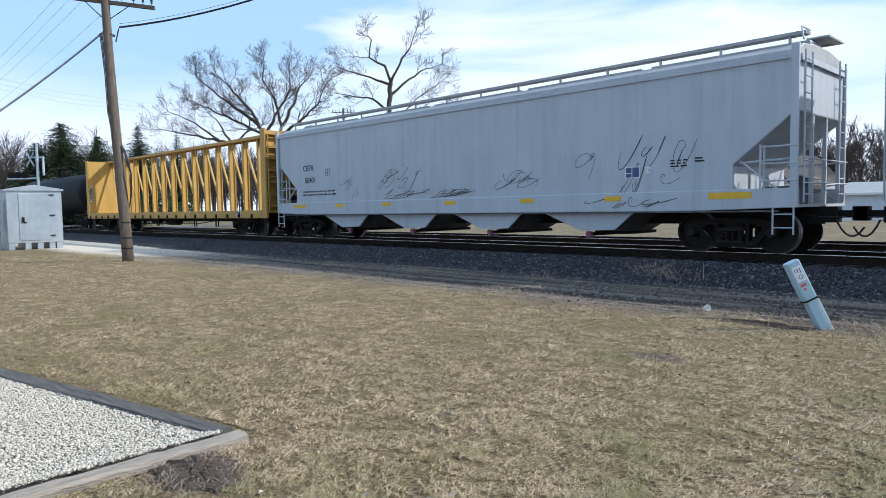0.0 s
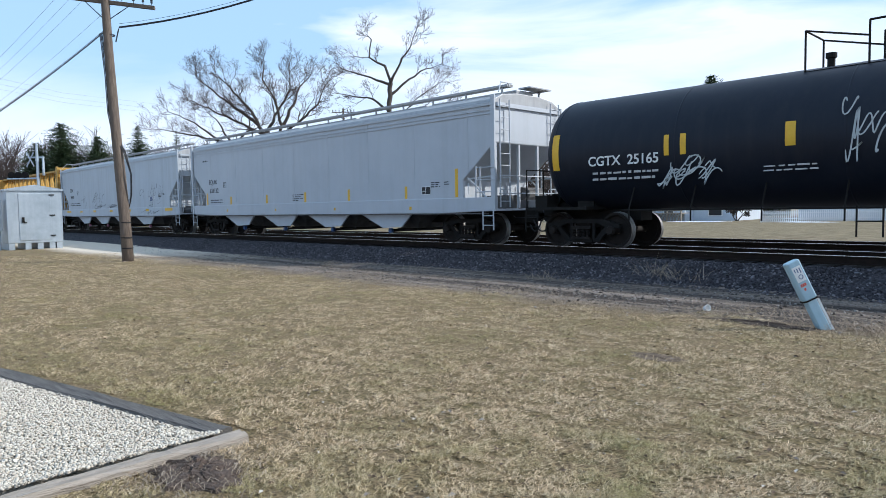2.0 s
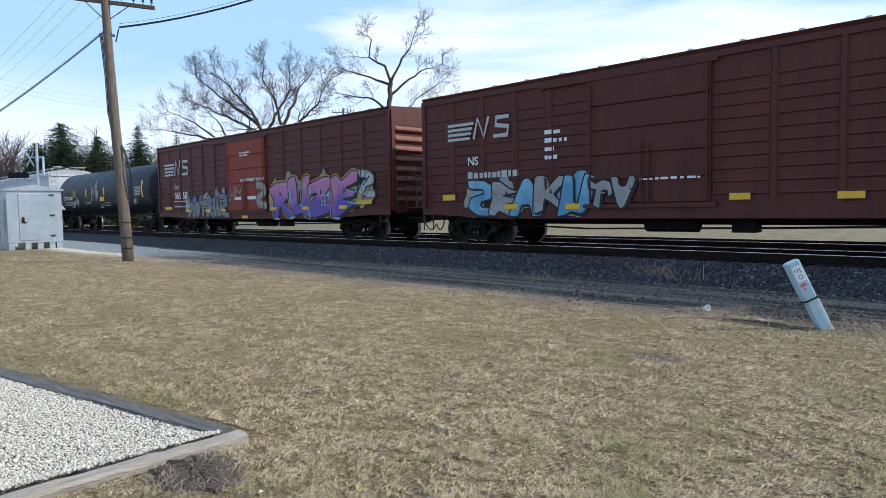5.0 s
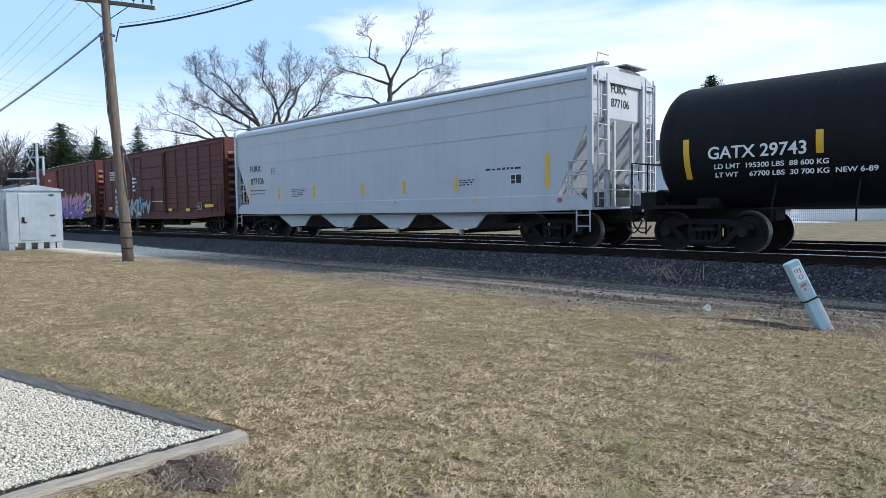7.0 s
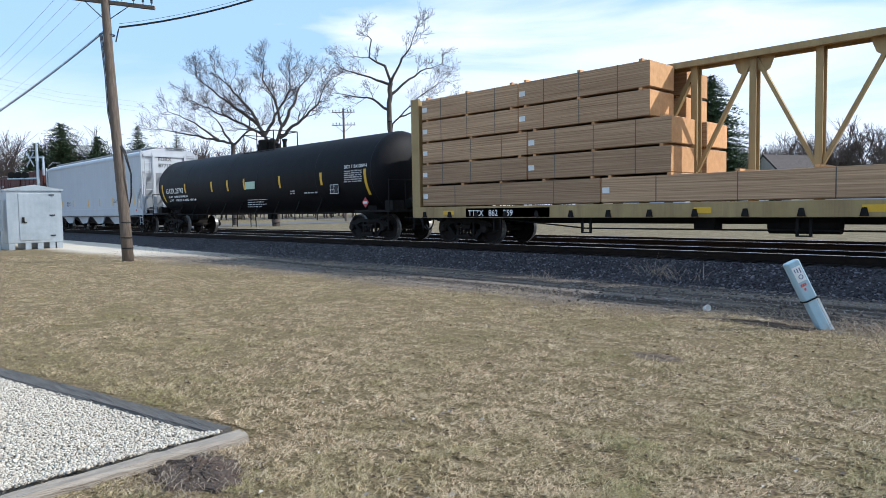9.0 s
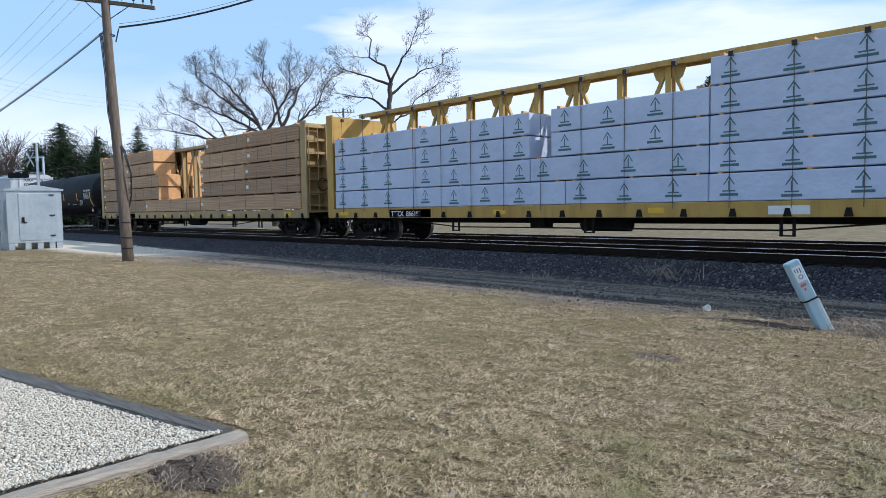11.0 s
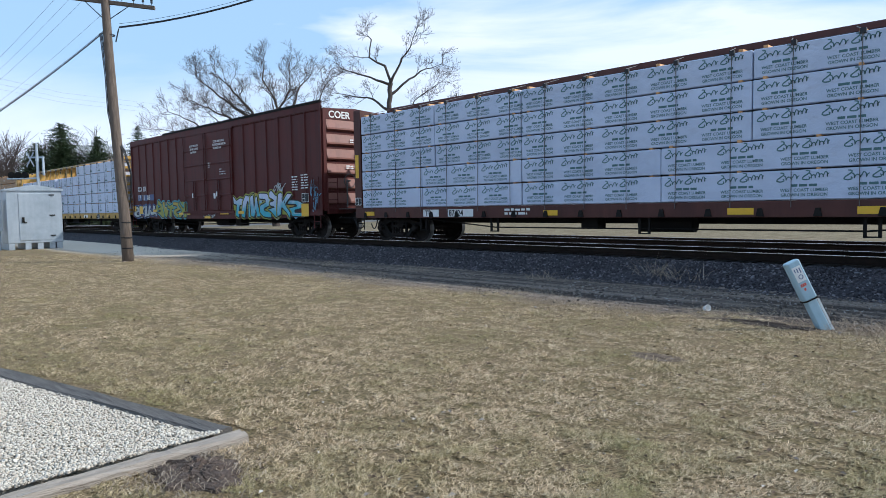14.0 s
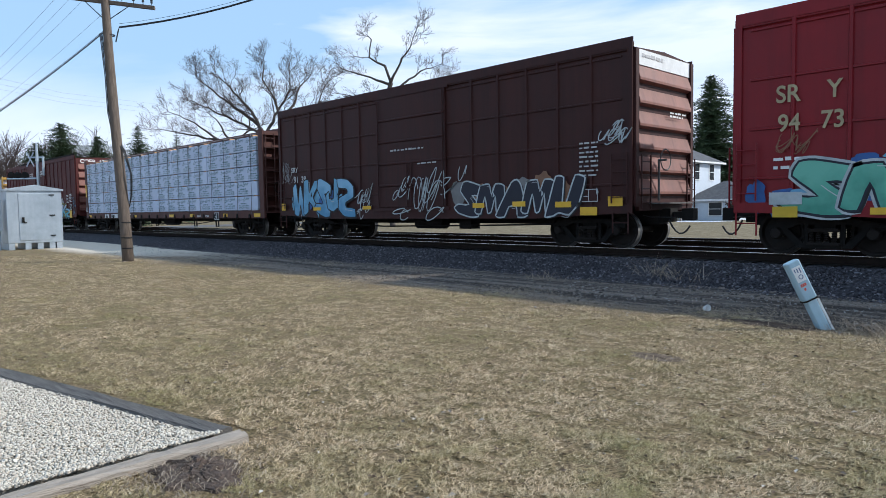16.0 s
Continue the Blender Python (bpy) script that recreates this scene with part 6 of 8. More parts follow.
    overspray(ob, -7.6, -2.2, 0.8, 1.6, ["blue", "sky"], 71, yf)
    overspray(ob, -5.6, -2.6, 1.6, 2.1, ["blue", "sky"], 73, yf)
    piece(ob, -7.05, -2.2, 0.80, 2.0, "ZWUR", (GREENFADE,), "ink", "pale", 71, yf, 0.35, 0.26)
    scrawl(ob, -7.0, -6.4, 2.1, 2.5, "rust", 8, 72, 0.008, yf)
    boxes("white_patch", PAINT["pale"], ob, (-7.17, -6.54, yf - 0.035, yf - 0.03, 1.06, 1.31))
    boxes("yellow_decal", SIGNYEL, ob, (-7.1, -6.62, yf - 0.035, yf - 0.03, 0.80, 1.02))
    stripes(ob, [(-5.36, 0.85, 0.45, 0.13), (-2.5, 1.1, 0.45, 0.13)], yf - 0.03)


build_train()


# ---- planting and ground cover ----
def limbs_mesh(name, segs, material, parent, sides=5):
    """Tapered limbs as one mesh: each segment (a, b, radius a, radius b) is a short cone."""
    verts, faces = [], []
    for a, b, r0, r1 in segs:
        w = (b - a).normalized()
        u = w.orthogonal().normalized()
        v = w.cross(u)
        k = len(verts)
        for c, r in ((a, r0), (b, r1)):
            for i in range(sides):
                t = 2 * math.pi * i / sides
                verts.append(c + (u * math.cos(t) + v * math.sin(t)) * r)
        faces += [(k + i, k + (i + 1) % sides, k + sides + (i + 1) % sides, k + sides + i) for i in range(sides)]
    ob = mesh_np(name, verts, faces, material, parent)
    ob.data.polygons.foreach_set("use_smooth", [True] * len(faces))
    return ob


def bare_tree(x, y, z, stems, levels, seed, label, lift=0.12, spread=(22, 48), shrink=(0.66, 0.84), thin=0.018, dense=0.7):
    """A leafless tree. stems: (lean x, lean y, length, radius, start height) for each main stem."""
    rng = random.Random(seed)
    tree = new("bare_tree")
    tree.matrix_world = pose(x, y, z)
    tagged(tree, label, "tree", "bare trees")
    thick, fine = [], []

    def grow(p, d, length, r, level):
        n = 4 if level < 3 else 3
        q = p.copy()
        for i in range(n):
            wob = 0.11 + 0.025 * level
            d = (d + Vector((rng.uniform(-wob, wob), rng.uniform(-wob, wob), rng.uniform(-wob, wob) + lift * 0.35))).normalized()
            nxt = q + d * (length / n)
            ra, rb = r * (1 - 0.32 * i / n), r * (1 - 0.32 * (i + 1) / n)
            (thick if level < 3 else fine).append((q.copy(), nxt.copy(), max(thin, ra), max(thin, rb)))
            q = nxt
            if level < levels and i >= 1 and rng.random() < (0.7 * dense if level < 1 else dense):
                branch(q, d, length, rb, level, rng.uniform(0.45, 0.75))
        if level < levels:
            for _ in range(2):
                branch(q, d, length, r * 0.68, level, 1.0)

    def branch(q, d, length, r, level, k):
        side = d.orthogonal().normalized()
        side = Matrix.Rotation(rng.uniform(0, 6.283), 3, d) @ side
        a = radians(rng.uniform(*spread))
        nd = (d * math.cos(a) + side * math.sin(a) + Vector((0, 0, lift))).normalized()
        grow(q, nd, length * rng.uniform(*shrink) * k ** 0.5, r * (0.72 if k == 1.0 else 0.55), level + 1)

    for lx, ly, length, r, h0 in stems:
        if h0 == 0 and len(stems) > 3:
            bole = [Vector((0, 0, -0.2)), Vector((lx * length * 0.4, ly * length * 0.4, length * 0.5)), Vector((lx * length, ly * length, length))]
            thick.append((bole[0], bole[1], r * 1.15, r))
            thick.append((bole[1], bole[2], r, r * 0.8))
            continue
        grow(Vector((lx * 0.1, ly * 0.1, h0)), Vector((lx, ly, 1)).normalized(), length, r, 0)
    limbs_mesh("trunk", thick, BARK, tree, 7)
    limbs_mesh("crown", fine, TWIG, tree, 3)
    return tree


def spruce(x, y, z, height, radius, seed, label, sparse=1.0, power=0.8, spray=1.0):
    """A conifer: trunk and drooping sprays of needles, ragged at the edge."""
    rng = random.Random(seed)
    tree = new("spruce_tree")
    tree.matrix_world = pose(x, y, z)
    tagged(tree, label, "tree", "spruces")
    limbs_mesh("trunk", [(Vector((0, 0, 0)), Vector((0, 0, height * 0.97)), height * 0.018, 0.03)], BARK, tree, 8)
    verts, faces = [], []
    zz = height * 0.05
    lobes = [rng.uniform(0.65, 1.2) for _ in range(7)]
    while zz < height * 0.995:
        f = zz / height
        reach = radius * (1 - f) ** power * rng.uniform(0.75, 1.1) + 0.05
        n = max(4, int((7 + 10 * (1 - f)) * sparse))
        off = rng.uniform(0, 6.28)
        for i in range(n):
            a = (off + 6.283 * i / n + rng.uniform(-0.25, 0.25)) % 6.283
            rr = reach * rng.uniform(0.55, 1.15) * lobes[int(a * 7 / 6.284)]
            rise = rng.uniform(0.0, 0.35)
            m = 5 + int(rr * 8)
            for k in range(m):
                t = (k + rng.random()) / m
                c = Vector((math.cos(a) * rr * t, math.sin(a) * rr * t, zz + rise * rr * t - 0.30 * rr * t * t))
                s = spray * rng.uniform(0.14, 0.40) * (0.4 + 0.6 * (1 - f)) * (1.15 - 0.5 * t)
                b2 = a + rng.uniform(-1.1, 1.1)
                out = Vector((math.cos(b2), math.sin(b2), rng.uniform(-0.35, 0.75)))
                sidev = Vector((-out.y, out.x, rng.uniform(-0.6, 0.6))) * 0.33
                b = len(verts)
                verts += [c - sidev * s, c + sidev * s, c + out * s * 1.6]
                faces.append((b, b + 1, b + 2))
        zz += height * 0.020 * rng.uniform(0.7, 1.3) / sparse ** 0.5
    mesh_np("crown", verts, faces, NEEDLE, tree)
    return tree


def island_material(name, colours, rough=0.9, patch=None):
    """Colour by the piece (random per island), blended towards a second tint in patches."""
    m = bpy.data.materials.new(name)
    m.use_nodes = True
    n, l = m.node_tree.nodes, m.node_tree.links
    p = n["Principled BSDF"]
    g = n.new("ShaderNodeNewGeometry")
    r = n.new("ShaderNodeValToRGB")
    e = r.color_ramp.elements
    while len(e) < len(colours):
        e.new(0.5)
    for i, c in enumerate(colours):
        e[i].position, e[i].color = i / (len(colours) - 1), (*c, 1)
    l.new(g.outputs["Random Per Island"], r.inputs["Fac"])
    col = r.outputs["Color"]
    if patch:
        co = n.new("ShaderNodeTexCoord")
        t = n.new("ShaderNodeTexNoise")
        t.inputs["Scale"].default_value, t.inputs["Detail"].default_value, t.inputs["Roughness"].default_value = 0.85, 8, 0.72
        l.new(co.outputs["Object"], t.inputs["Vector"])
        rr = n.new("ShaderNodeValToRGB")
        rr.color_ramp.elements[0].position, rr.color_ramp.elements[1].position = 0.46, 0.66
        rr.color_ramp.elements[1].color = (0.78, 0.78, 0.78, 1)
        l.new(t.outputs["Fac"], rr.inputs["Fac"])
        x = n.new("ShaderNodeMix")
        x.data_type = "RGBA"
        x.inputs[7].default_value = (*patch, 1)
        l.new(rr.outputs["Color"], x.inputs[0])
        l.new(col, x.inputs[6])
        col = x.outputs[2]
    l.new(col, p.inputs["Base Color"])
    p.inputs["Roughness"].default_value = rough
    return m


def grass_blades():
    """Short matted winter grass over the lawn."""
    rng = np.random.default_rng(4)
    n = 1650000
    r = 1.9 * (31 / 1.9) ** (rng.random(n) ** 0.80)
    a = np.radians(135 + rng.uniform(-40, 40, n))
    x, y = r * np.cos(a), r * np.sin(a)
    edge = 9.0 + 0.5 * np.sin(x * 1.3) + 0.4 * np.sin(x * 3.1 + 1) + rng.normal(0, 0.25, n)
    tuft = np.sin(x * 31 + 3 * np.sin(y * 17)) * np.sin(y * 37 + 3 * np.sin(x * 13)) + 1.0 * np.sin(x * 9.1 + 4 * np.sin(y * 5.3)) * np.sin(y * 8.3 + 3 * np.sin(x * 4.1))
    thinning = rng.random(n) < 0.54 + 0.75 * tuft
    bed = (y < 2.40 + 0.205 * (x + 4.4) + 0.0) & (x < -4.25)
    hole = ((x + 3.95) / 0.42) ** 2 + ((y - 1.75) / 0.30) ** 2 < 1 + 0.3 * np.sin(9 * a)
    bare = ((x + 3.4) / 0.45) ** 2 + ((y - 6.5) / 0.35) ** 2 < rng.random(n) * 1.2
    keep = (y < edge) & ~bed & ~hole & ~bare & thinning
    x, y, r = x[keep], y[keep], r[keep]
    n = len(x)
    z = np.array([ground_height(p, q) for p, q in zip(x, y)])
    clump = np.array([noise.noise((p * 2.2, q * 2.2, 7)) for p, q in zip(x, y)])
    length = rng.uniform(0.016, 0.053, n) * (1 + 0.9 * clump) * (1 + r * 0.012)
    width = rng.uniform(0.0007, 0.0016, n) * (1 + r * 0.15)
    ang, el = rng.uniform(0, 6.283, n), np.radians(8 + 55 * rng.random(n) ** 1.5)
    dx, dy, dz = np.cos(ang) * np.cos(el), np.sin(ang) * np.cos(el), np.sin(el)
    sx, sy = -np.sin(ang) * width, np.cos(ang) * width
    z = z + rng.uniform(0.002, 0.012, n)
    v = np.empty((n, 3, 3))
    v[:, 0] = np.stack([x - sx, y - sy, z], 1)
    v[:, 1] = np.stack([x + sx, y + sy, z + width * 0.8], 1)
    v[:, 2] = np.stack([x + dx * length, y + dy * length, z + dz * length * 0.7], 1)
    me = bpy.data.meshes.new("grass")
    me.vertices.add(n * 3)
    me.vertices.foreach_set("co", v.ravel())
    me.loops.add(n * 3)
    me.loops.foreach_set("vertex_index", np.arange(n * 3, dtype=np.int32))
    me.polygons.add(n)
    me.polygons.foreach_set("loop_start", np.arange(n, dtype=np.int32) * 3)
    me.update(calc_edges=True)
    me.validate()
    me.materials.append(island_material("winter_grass", [(0.060, 0.038, 0.020), (0.44, 0.31, 0.17), (0.86, 0.69, 0.46), (0.13, 0.100, 0.036), (0.53, 0.39, 0.225), (0.76, 0.60, 0.39)], 0.7, (0.215, 0.195, 0.060)))
    tagged(new("grass", me), "short dormant lawn grass, straw and dull green", "grass", kind="stuff")


def stones(name, pts, sizes, material, label, category, seed=1, flat=0.65):
    """Many small rough stones as one mesh of deformed icosahedra."""
    rng = np.random.default_rng(seed)
    bm = B()
    bmesh.ops.create_icosphere(bm, subdivisions=1, radius=1)
    base = np.array([v.co[:] for v in bm.verts])
    tri = np.array([[v.index for v in f.verts] for f in bm.faces])
    bm.free()
    n, k = len(pts), len(base)
    s = np.array(sizes)[:, None, None] * rng.uniform(0.7, 1.35, (n, 1, 3)) * rng.uniform(0.78, 1.15, (n, k, 1))
    v = base[None] * s
    v[:, :, 2] *= flat
    a = rng.uniform(0, 6.283, n)
    c, q = np.cos(a)[:, None], np.sin(a)[:, None]
    t = rng.normal(0, 0.35, (n, 1))
    x, y, z = v[:, :, 0].copy(), v[:, :, 1].copy(), v[:, :, 2].copy()
    z = z + t * x
    v[:, :, 0], v[:, :, 1], v[:, :, 2] = c * x - q * y, q * x + c * y, z
    v += np.array(pts)[:, None, :]
    f = (tri[None] + np.arange(n)[:, None, None] * k).reshape(-1)
    me = bpy.data.meshes.new(name)
    me.vertices.add(n * k)
    me.vertices.foreach_set("co", v.ravel())
    me.loops.add(len(f))
    me.loops.foreach_set("vertex_index", f.astype(np.int32))
    me.polygons.add(len(f) // 3)
    me.polygons.foreach_set("loop_start", np.arange(len(f) // 3, dtype=np.int32) * 3)
    me.update(calc_edges=True)
    me.materials.append(material)
    return tagged(new(name, me), label, category, kind="stuff")


def gravel_bed():
    """Pale gravel inside a border of two weathered timbers."""
    rng = np.random.default_rng(11)
    x = rng.uniform(-7.6, -4.3, 40000)
    y = rng.uniform(0.3, 2.3, 40000)
    inside = (y < 2.12 + 0.205 * (x + 4.5)) & (x < -4.385 - 0.03 * (y - 2.2))
    x, y = x[inside], y[inside]
    stones("gravel", np.stack([x, y, -0.470 + 0.035 * np.exp((x + 4.38) / 0.12) + rng.uniform(0, 0.012, len(x))], 1), rng.uniform(0.005, 0.0145, len(x)), island_material("pale_gravel", [(0.27, 0.235, 0.185), (0.50, 0.45, 0.37), (0.62, 0.57, 0.48), (0.40, 0.35, 0.285), (0.54, 0.49, 0.41)], 0.9), "pale crushed limestone gravel inside the timber border", "gravel", 3)
    bm = B()
    v = [bm.verts.new(p) for p in ((-4.39, 2.15, -0.476), (-14, 0.2, -0.476), (-14, -4, -0.476), (-4.39, -4, -0.476))]
    bm.faces.new(v)
    tagged(part("gravel_base", bm, PEBBLE), "packed pale gravel under the loose stones", "gravel", kind="structure")


def timber(name, a, b, width, top, bottom, material, label, seed):
    rng = random.Random(seed)
    a, b = Vector(a), Vector(b)
    d = (b - a).normalized()
    s = Vector((-d.y, d.x))
    n = 36
    bm = B()
    rows = []
    for i in range(n + 1):
        c = a + (b - a) * i / n
        j = [rng.uniform(-0.006, 0.006) for _ in range(8)]
        w = width / 2
        sec = [(-w + j[0], bottom), (w + j[1], bottom), (w + j[2], top - 0.02 + j[6]), (w - 0.02 + j[3], top + j[3]), (0.02, top + j[4] * 1.2), (-0.015, top - 0.004 + j[7]), (-w + 0.02 + j[4], top + j[5]), (-w + j[5], top - 0.02)]
        rows.append([bm.verts.new((c.x + s.x * o, c.y + s.y * o, z)) for o, z in sec])
    for p, q in zip(rows, rows[1:]):
        for i in range(8):
            bm.faces.new((p[i], p[(i + 1) % 8], q[(i + 1) % 8], q[i]))
    bm.faces.new(rows[0])
    bm.faces.new(rows[-1][::-1])
    return tagged(part(name, bm, material), label, "timber edging", "gravel border")


grass_blades()
gravel_bed()
timber("timber_edging", (-16.0, -0.14), (-4.47, 2.17), 0.19, -0.44, -0.56, OLDTIMBER, "dark weathered railroad tie edging the gravel bed", 1)
timber("timber_edging", (-4.297, 2.25), (-4.18, -1.6), 0.15, -0.435, -0.56, PALETIMBER, "pale split timber edging the gravel bed", 2)

_rng = np.random.default_rng(8)
_n = 34000
_x, _y = _rng.uniform(-34, 4, _n), _rng.uniform(12.2, 14.75, _n)
_z = np.interp(_y, [12.2, 12.7, 13.9, 14.5, 15], [-0.52, -0.49, -0.26, -0.19, -0.19])
# shoulder stones: the train's shade is mixed into these dark bluish colours
stones("ballast_stones", np.stack([_x, _y, _z], 1), _rng.uniform(0.013, 0.034, _n), island_material("shaded_crushed_stone", [(0.011, 0.010, 0.0125), (0.044, 0.040, 0.048), (0.073, 0.067, 0.076), (0.021, 0.019, 0.024), (0.055, 0.050, 0.056), (0.20, 0.19, 0.20)]), "loose crushed stone on the ballast shoulder, darkened for the train's shade", "ballast", 5, 0.8)
_n = 9000
_x, _y = _rng.uniform(-50, 4, _n), _rng.uniform(17.1, 19.6, _n)
stones("ballast_stones", np.stack([_x, _y, -0.20 + 0 * _x], 1), _rng.uniform(0.025, 0.05, _n), island_material("pale_crushed_stone", [(0.20, 0.19, 0.185), (0.34, 0.325, 0.31), (0.26, 0.25, 0.24)]), "loose pale stone between the two tracks", "ballast", 6, 0.8)
_n = 5000
_x, _y = _rng.uniform(-30, 4, _n), _rng.normal(10.6, 1.0, _n)
stones("dirt_stones", np.stack([_x, _y, -0.50 + 0 * _x], 1), _rng.uniform(0.006, 0.022, _n), island_material("dirt_stones", [(0.10, 0.09, 0.085), (0.22, 0.20, 0.18), (0.35, 0.33, 0.30)]), "scattered small stones on the dirt verge", "stones", 7)


def dirt_clods():
    """Small stones and clods on the rutted dirt beside the ballast."""
    rng = np.random.default_rng(29)
    x, y = rng.uniform(-24, 3, 9000), rng.uniform(9.4, 12.6, 9000)
    stones("dirt_clods", np.stack([x, y, -0.498 + rng.uniform(0, 0.004, 9000)], 1), 0.006 + 0.030 * rng.random(9000) ** 5, island_material("dirt_clods", [(0.035, 0.028, 0.023), (0.10, 0.085, 0.072), (0.06, 0.05, 0.042), (0.24, 0.215, 0.19)]), "small stones and clods on the rutted dirt", "stones", 5)


dirt_clods()


def dry_weeds():
    """Brittle dead stems along the edge between lawn and dirt, and on the ballast."""
    rng = random.Random(21)
    verts, faces = [], []

    def stem(x, y, z, hgt):
        a, lean = rng.uniform(0, 6.28), rng.uniform(0.3, 2.2)
        w = 0.003
        p = Vector((x, y, z))
        q = p + Vector((math.cos(a) * lean * hgt * 0.5, math.sin(a) * lean * hgt * 0.5, hgt * 0.6))
        r = q + Vector((math.cos(a) * lean * hgt * 0.8, math.sin(a) * lean * hgt * 0.8, hgt * 0.35))
        b = len(verts)
        s = Vector((0.7 * w, 0.7 * w, 0))
        verts.extend([p - s, p + s, q + s * 0.8, q - s * 0.8, r])
        faces.extend([(b, b + 1, b + 2, b + 3), (b + 3, b + 2, b + 4)])

    for _ in range(34000):
        x = rng.uniform(-26, 2)
        stem(x, 9.45 + 0.4 * math.sin(x * 1.3) + rng.gauss(0, 0.45), -0.5, rng.uniform(0.006, 0.035))
    for cx, cy, cz, n, hh in ((-6.9, 13.2, -0.42, 60, 0.5), (-6.2, 13.0, -0.45, 30, 0.4), (-2.0, 9.3, -0.5, 130, 0.28), (-1.6, 9.0, -0.5, 120, 0.3), (-8.8, 11.8, -0.5, 40, 0.3), (-2.9, 9.2, -0.5, 60, 0.12), (-3.9, 9.6, -0.5, 80, 0.15), (-12.6, 11.6, -0.5, 40, 0.25), (-16, 11.2, -0.5, 60, 0.2)):
        for _ in range(n):
            stem(cx + rng.gauss(0, 0.28), cy + rng.gauss(0, 0.14), cz, hh * rng.uniform(0.3, 1.0))
    for _ in range(1500):
        stem(-4.02 + rng.gauss(0, 0.24), 1.72 + rng.gauss(0, 0.22), -0.485, rng.uniform(0.008, 0.04))
    mesh_np("dry_weeds", verts, faces, island_material("dead_stems", [(0.10, 0.072, 0.05), (0.46, 0.37, 0.27), (0.22, 0.165, 0.115), (0.54, 0.45, 0.34)]))
    tagged(bpy.data.objects["dry_weeds"], "dead brittle weeds along the verge", "weeds", kind="stuff")


dry_weeds()

SOIL = surface("dug_dark_soil", (0.045, 0.030, 0.022), (0.11, 0.078, 0.058), 9.0, 0.95, 0, 1.0, 45, depth=0.03)


SNOW = surface("old_snow", (0.62, 0.66, 0.72), (0.78, 0.81, 0.85), 3.0, 0.7, 0, 0.4, 20)
BARE = surface("bare_grey_dirt", (0.065, 0.047, 0.034), (0.22, 0.170, 0.125), 14.0, 0.95, 0, 1.0, 60, depth=0.02, gloss=0.1)


def soil_patch(x, y, rx, ry, seed, label, high=0.03, material=None):
    rng = random.Random(seed)
    bm = B()
    rings = []
    for k in range(6):
        f = (k + 1) / 6
        rings.append([bm.verts.new((x + rx * f * math.cos(2 * math.pi * i / 26) * (1 + 0.16 * math.sin(5 * i + seed)), y + ry * f * math.sin(2 * math.pi * i / 26) * (1 + 0.16 * math.cos(3 * i)), -0.497 + high * (1 - f) ** 0.7 * rng.uniform(0.4, 1.4) - (0.03 if k == 5 else 0))) for i in range(26)])
    for p, q in zip(rings, rings[1:]):
        for i in range(26):
            bm.faces.new((p[i], p[(i + 1) % 26], q[(i + 1) % 26], q[i]))
    bm.faces.new(rings[0])
    tagged(part("soil_patch", bm, material or SOIL), label, "soil" if material is not SNOW else "snow", kind="structure")


soil_patch(-3.98, 1.76, 0.42, 0.27, 3, "dark dug soil and roots beside the timber", 0.05)
soil_patch(-3.40, 6.50, 0.36, 0.20, 4, "small bare grey patch in the lawn", 0.012, BARE)
# dark strip laid on the ground as the marker post's cast shadow
soil_patch(-3.30, 9.15, 0.85, 0.16, 5, "marker post's shadow laid as a strip of dark soil", 0.04)


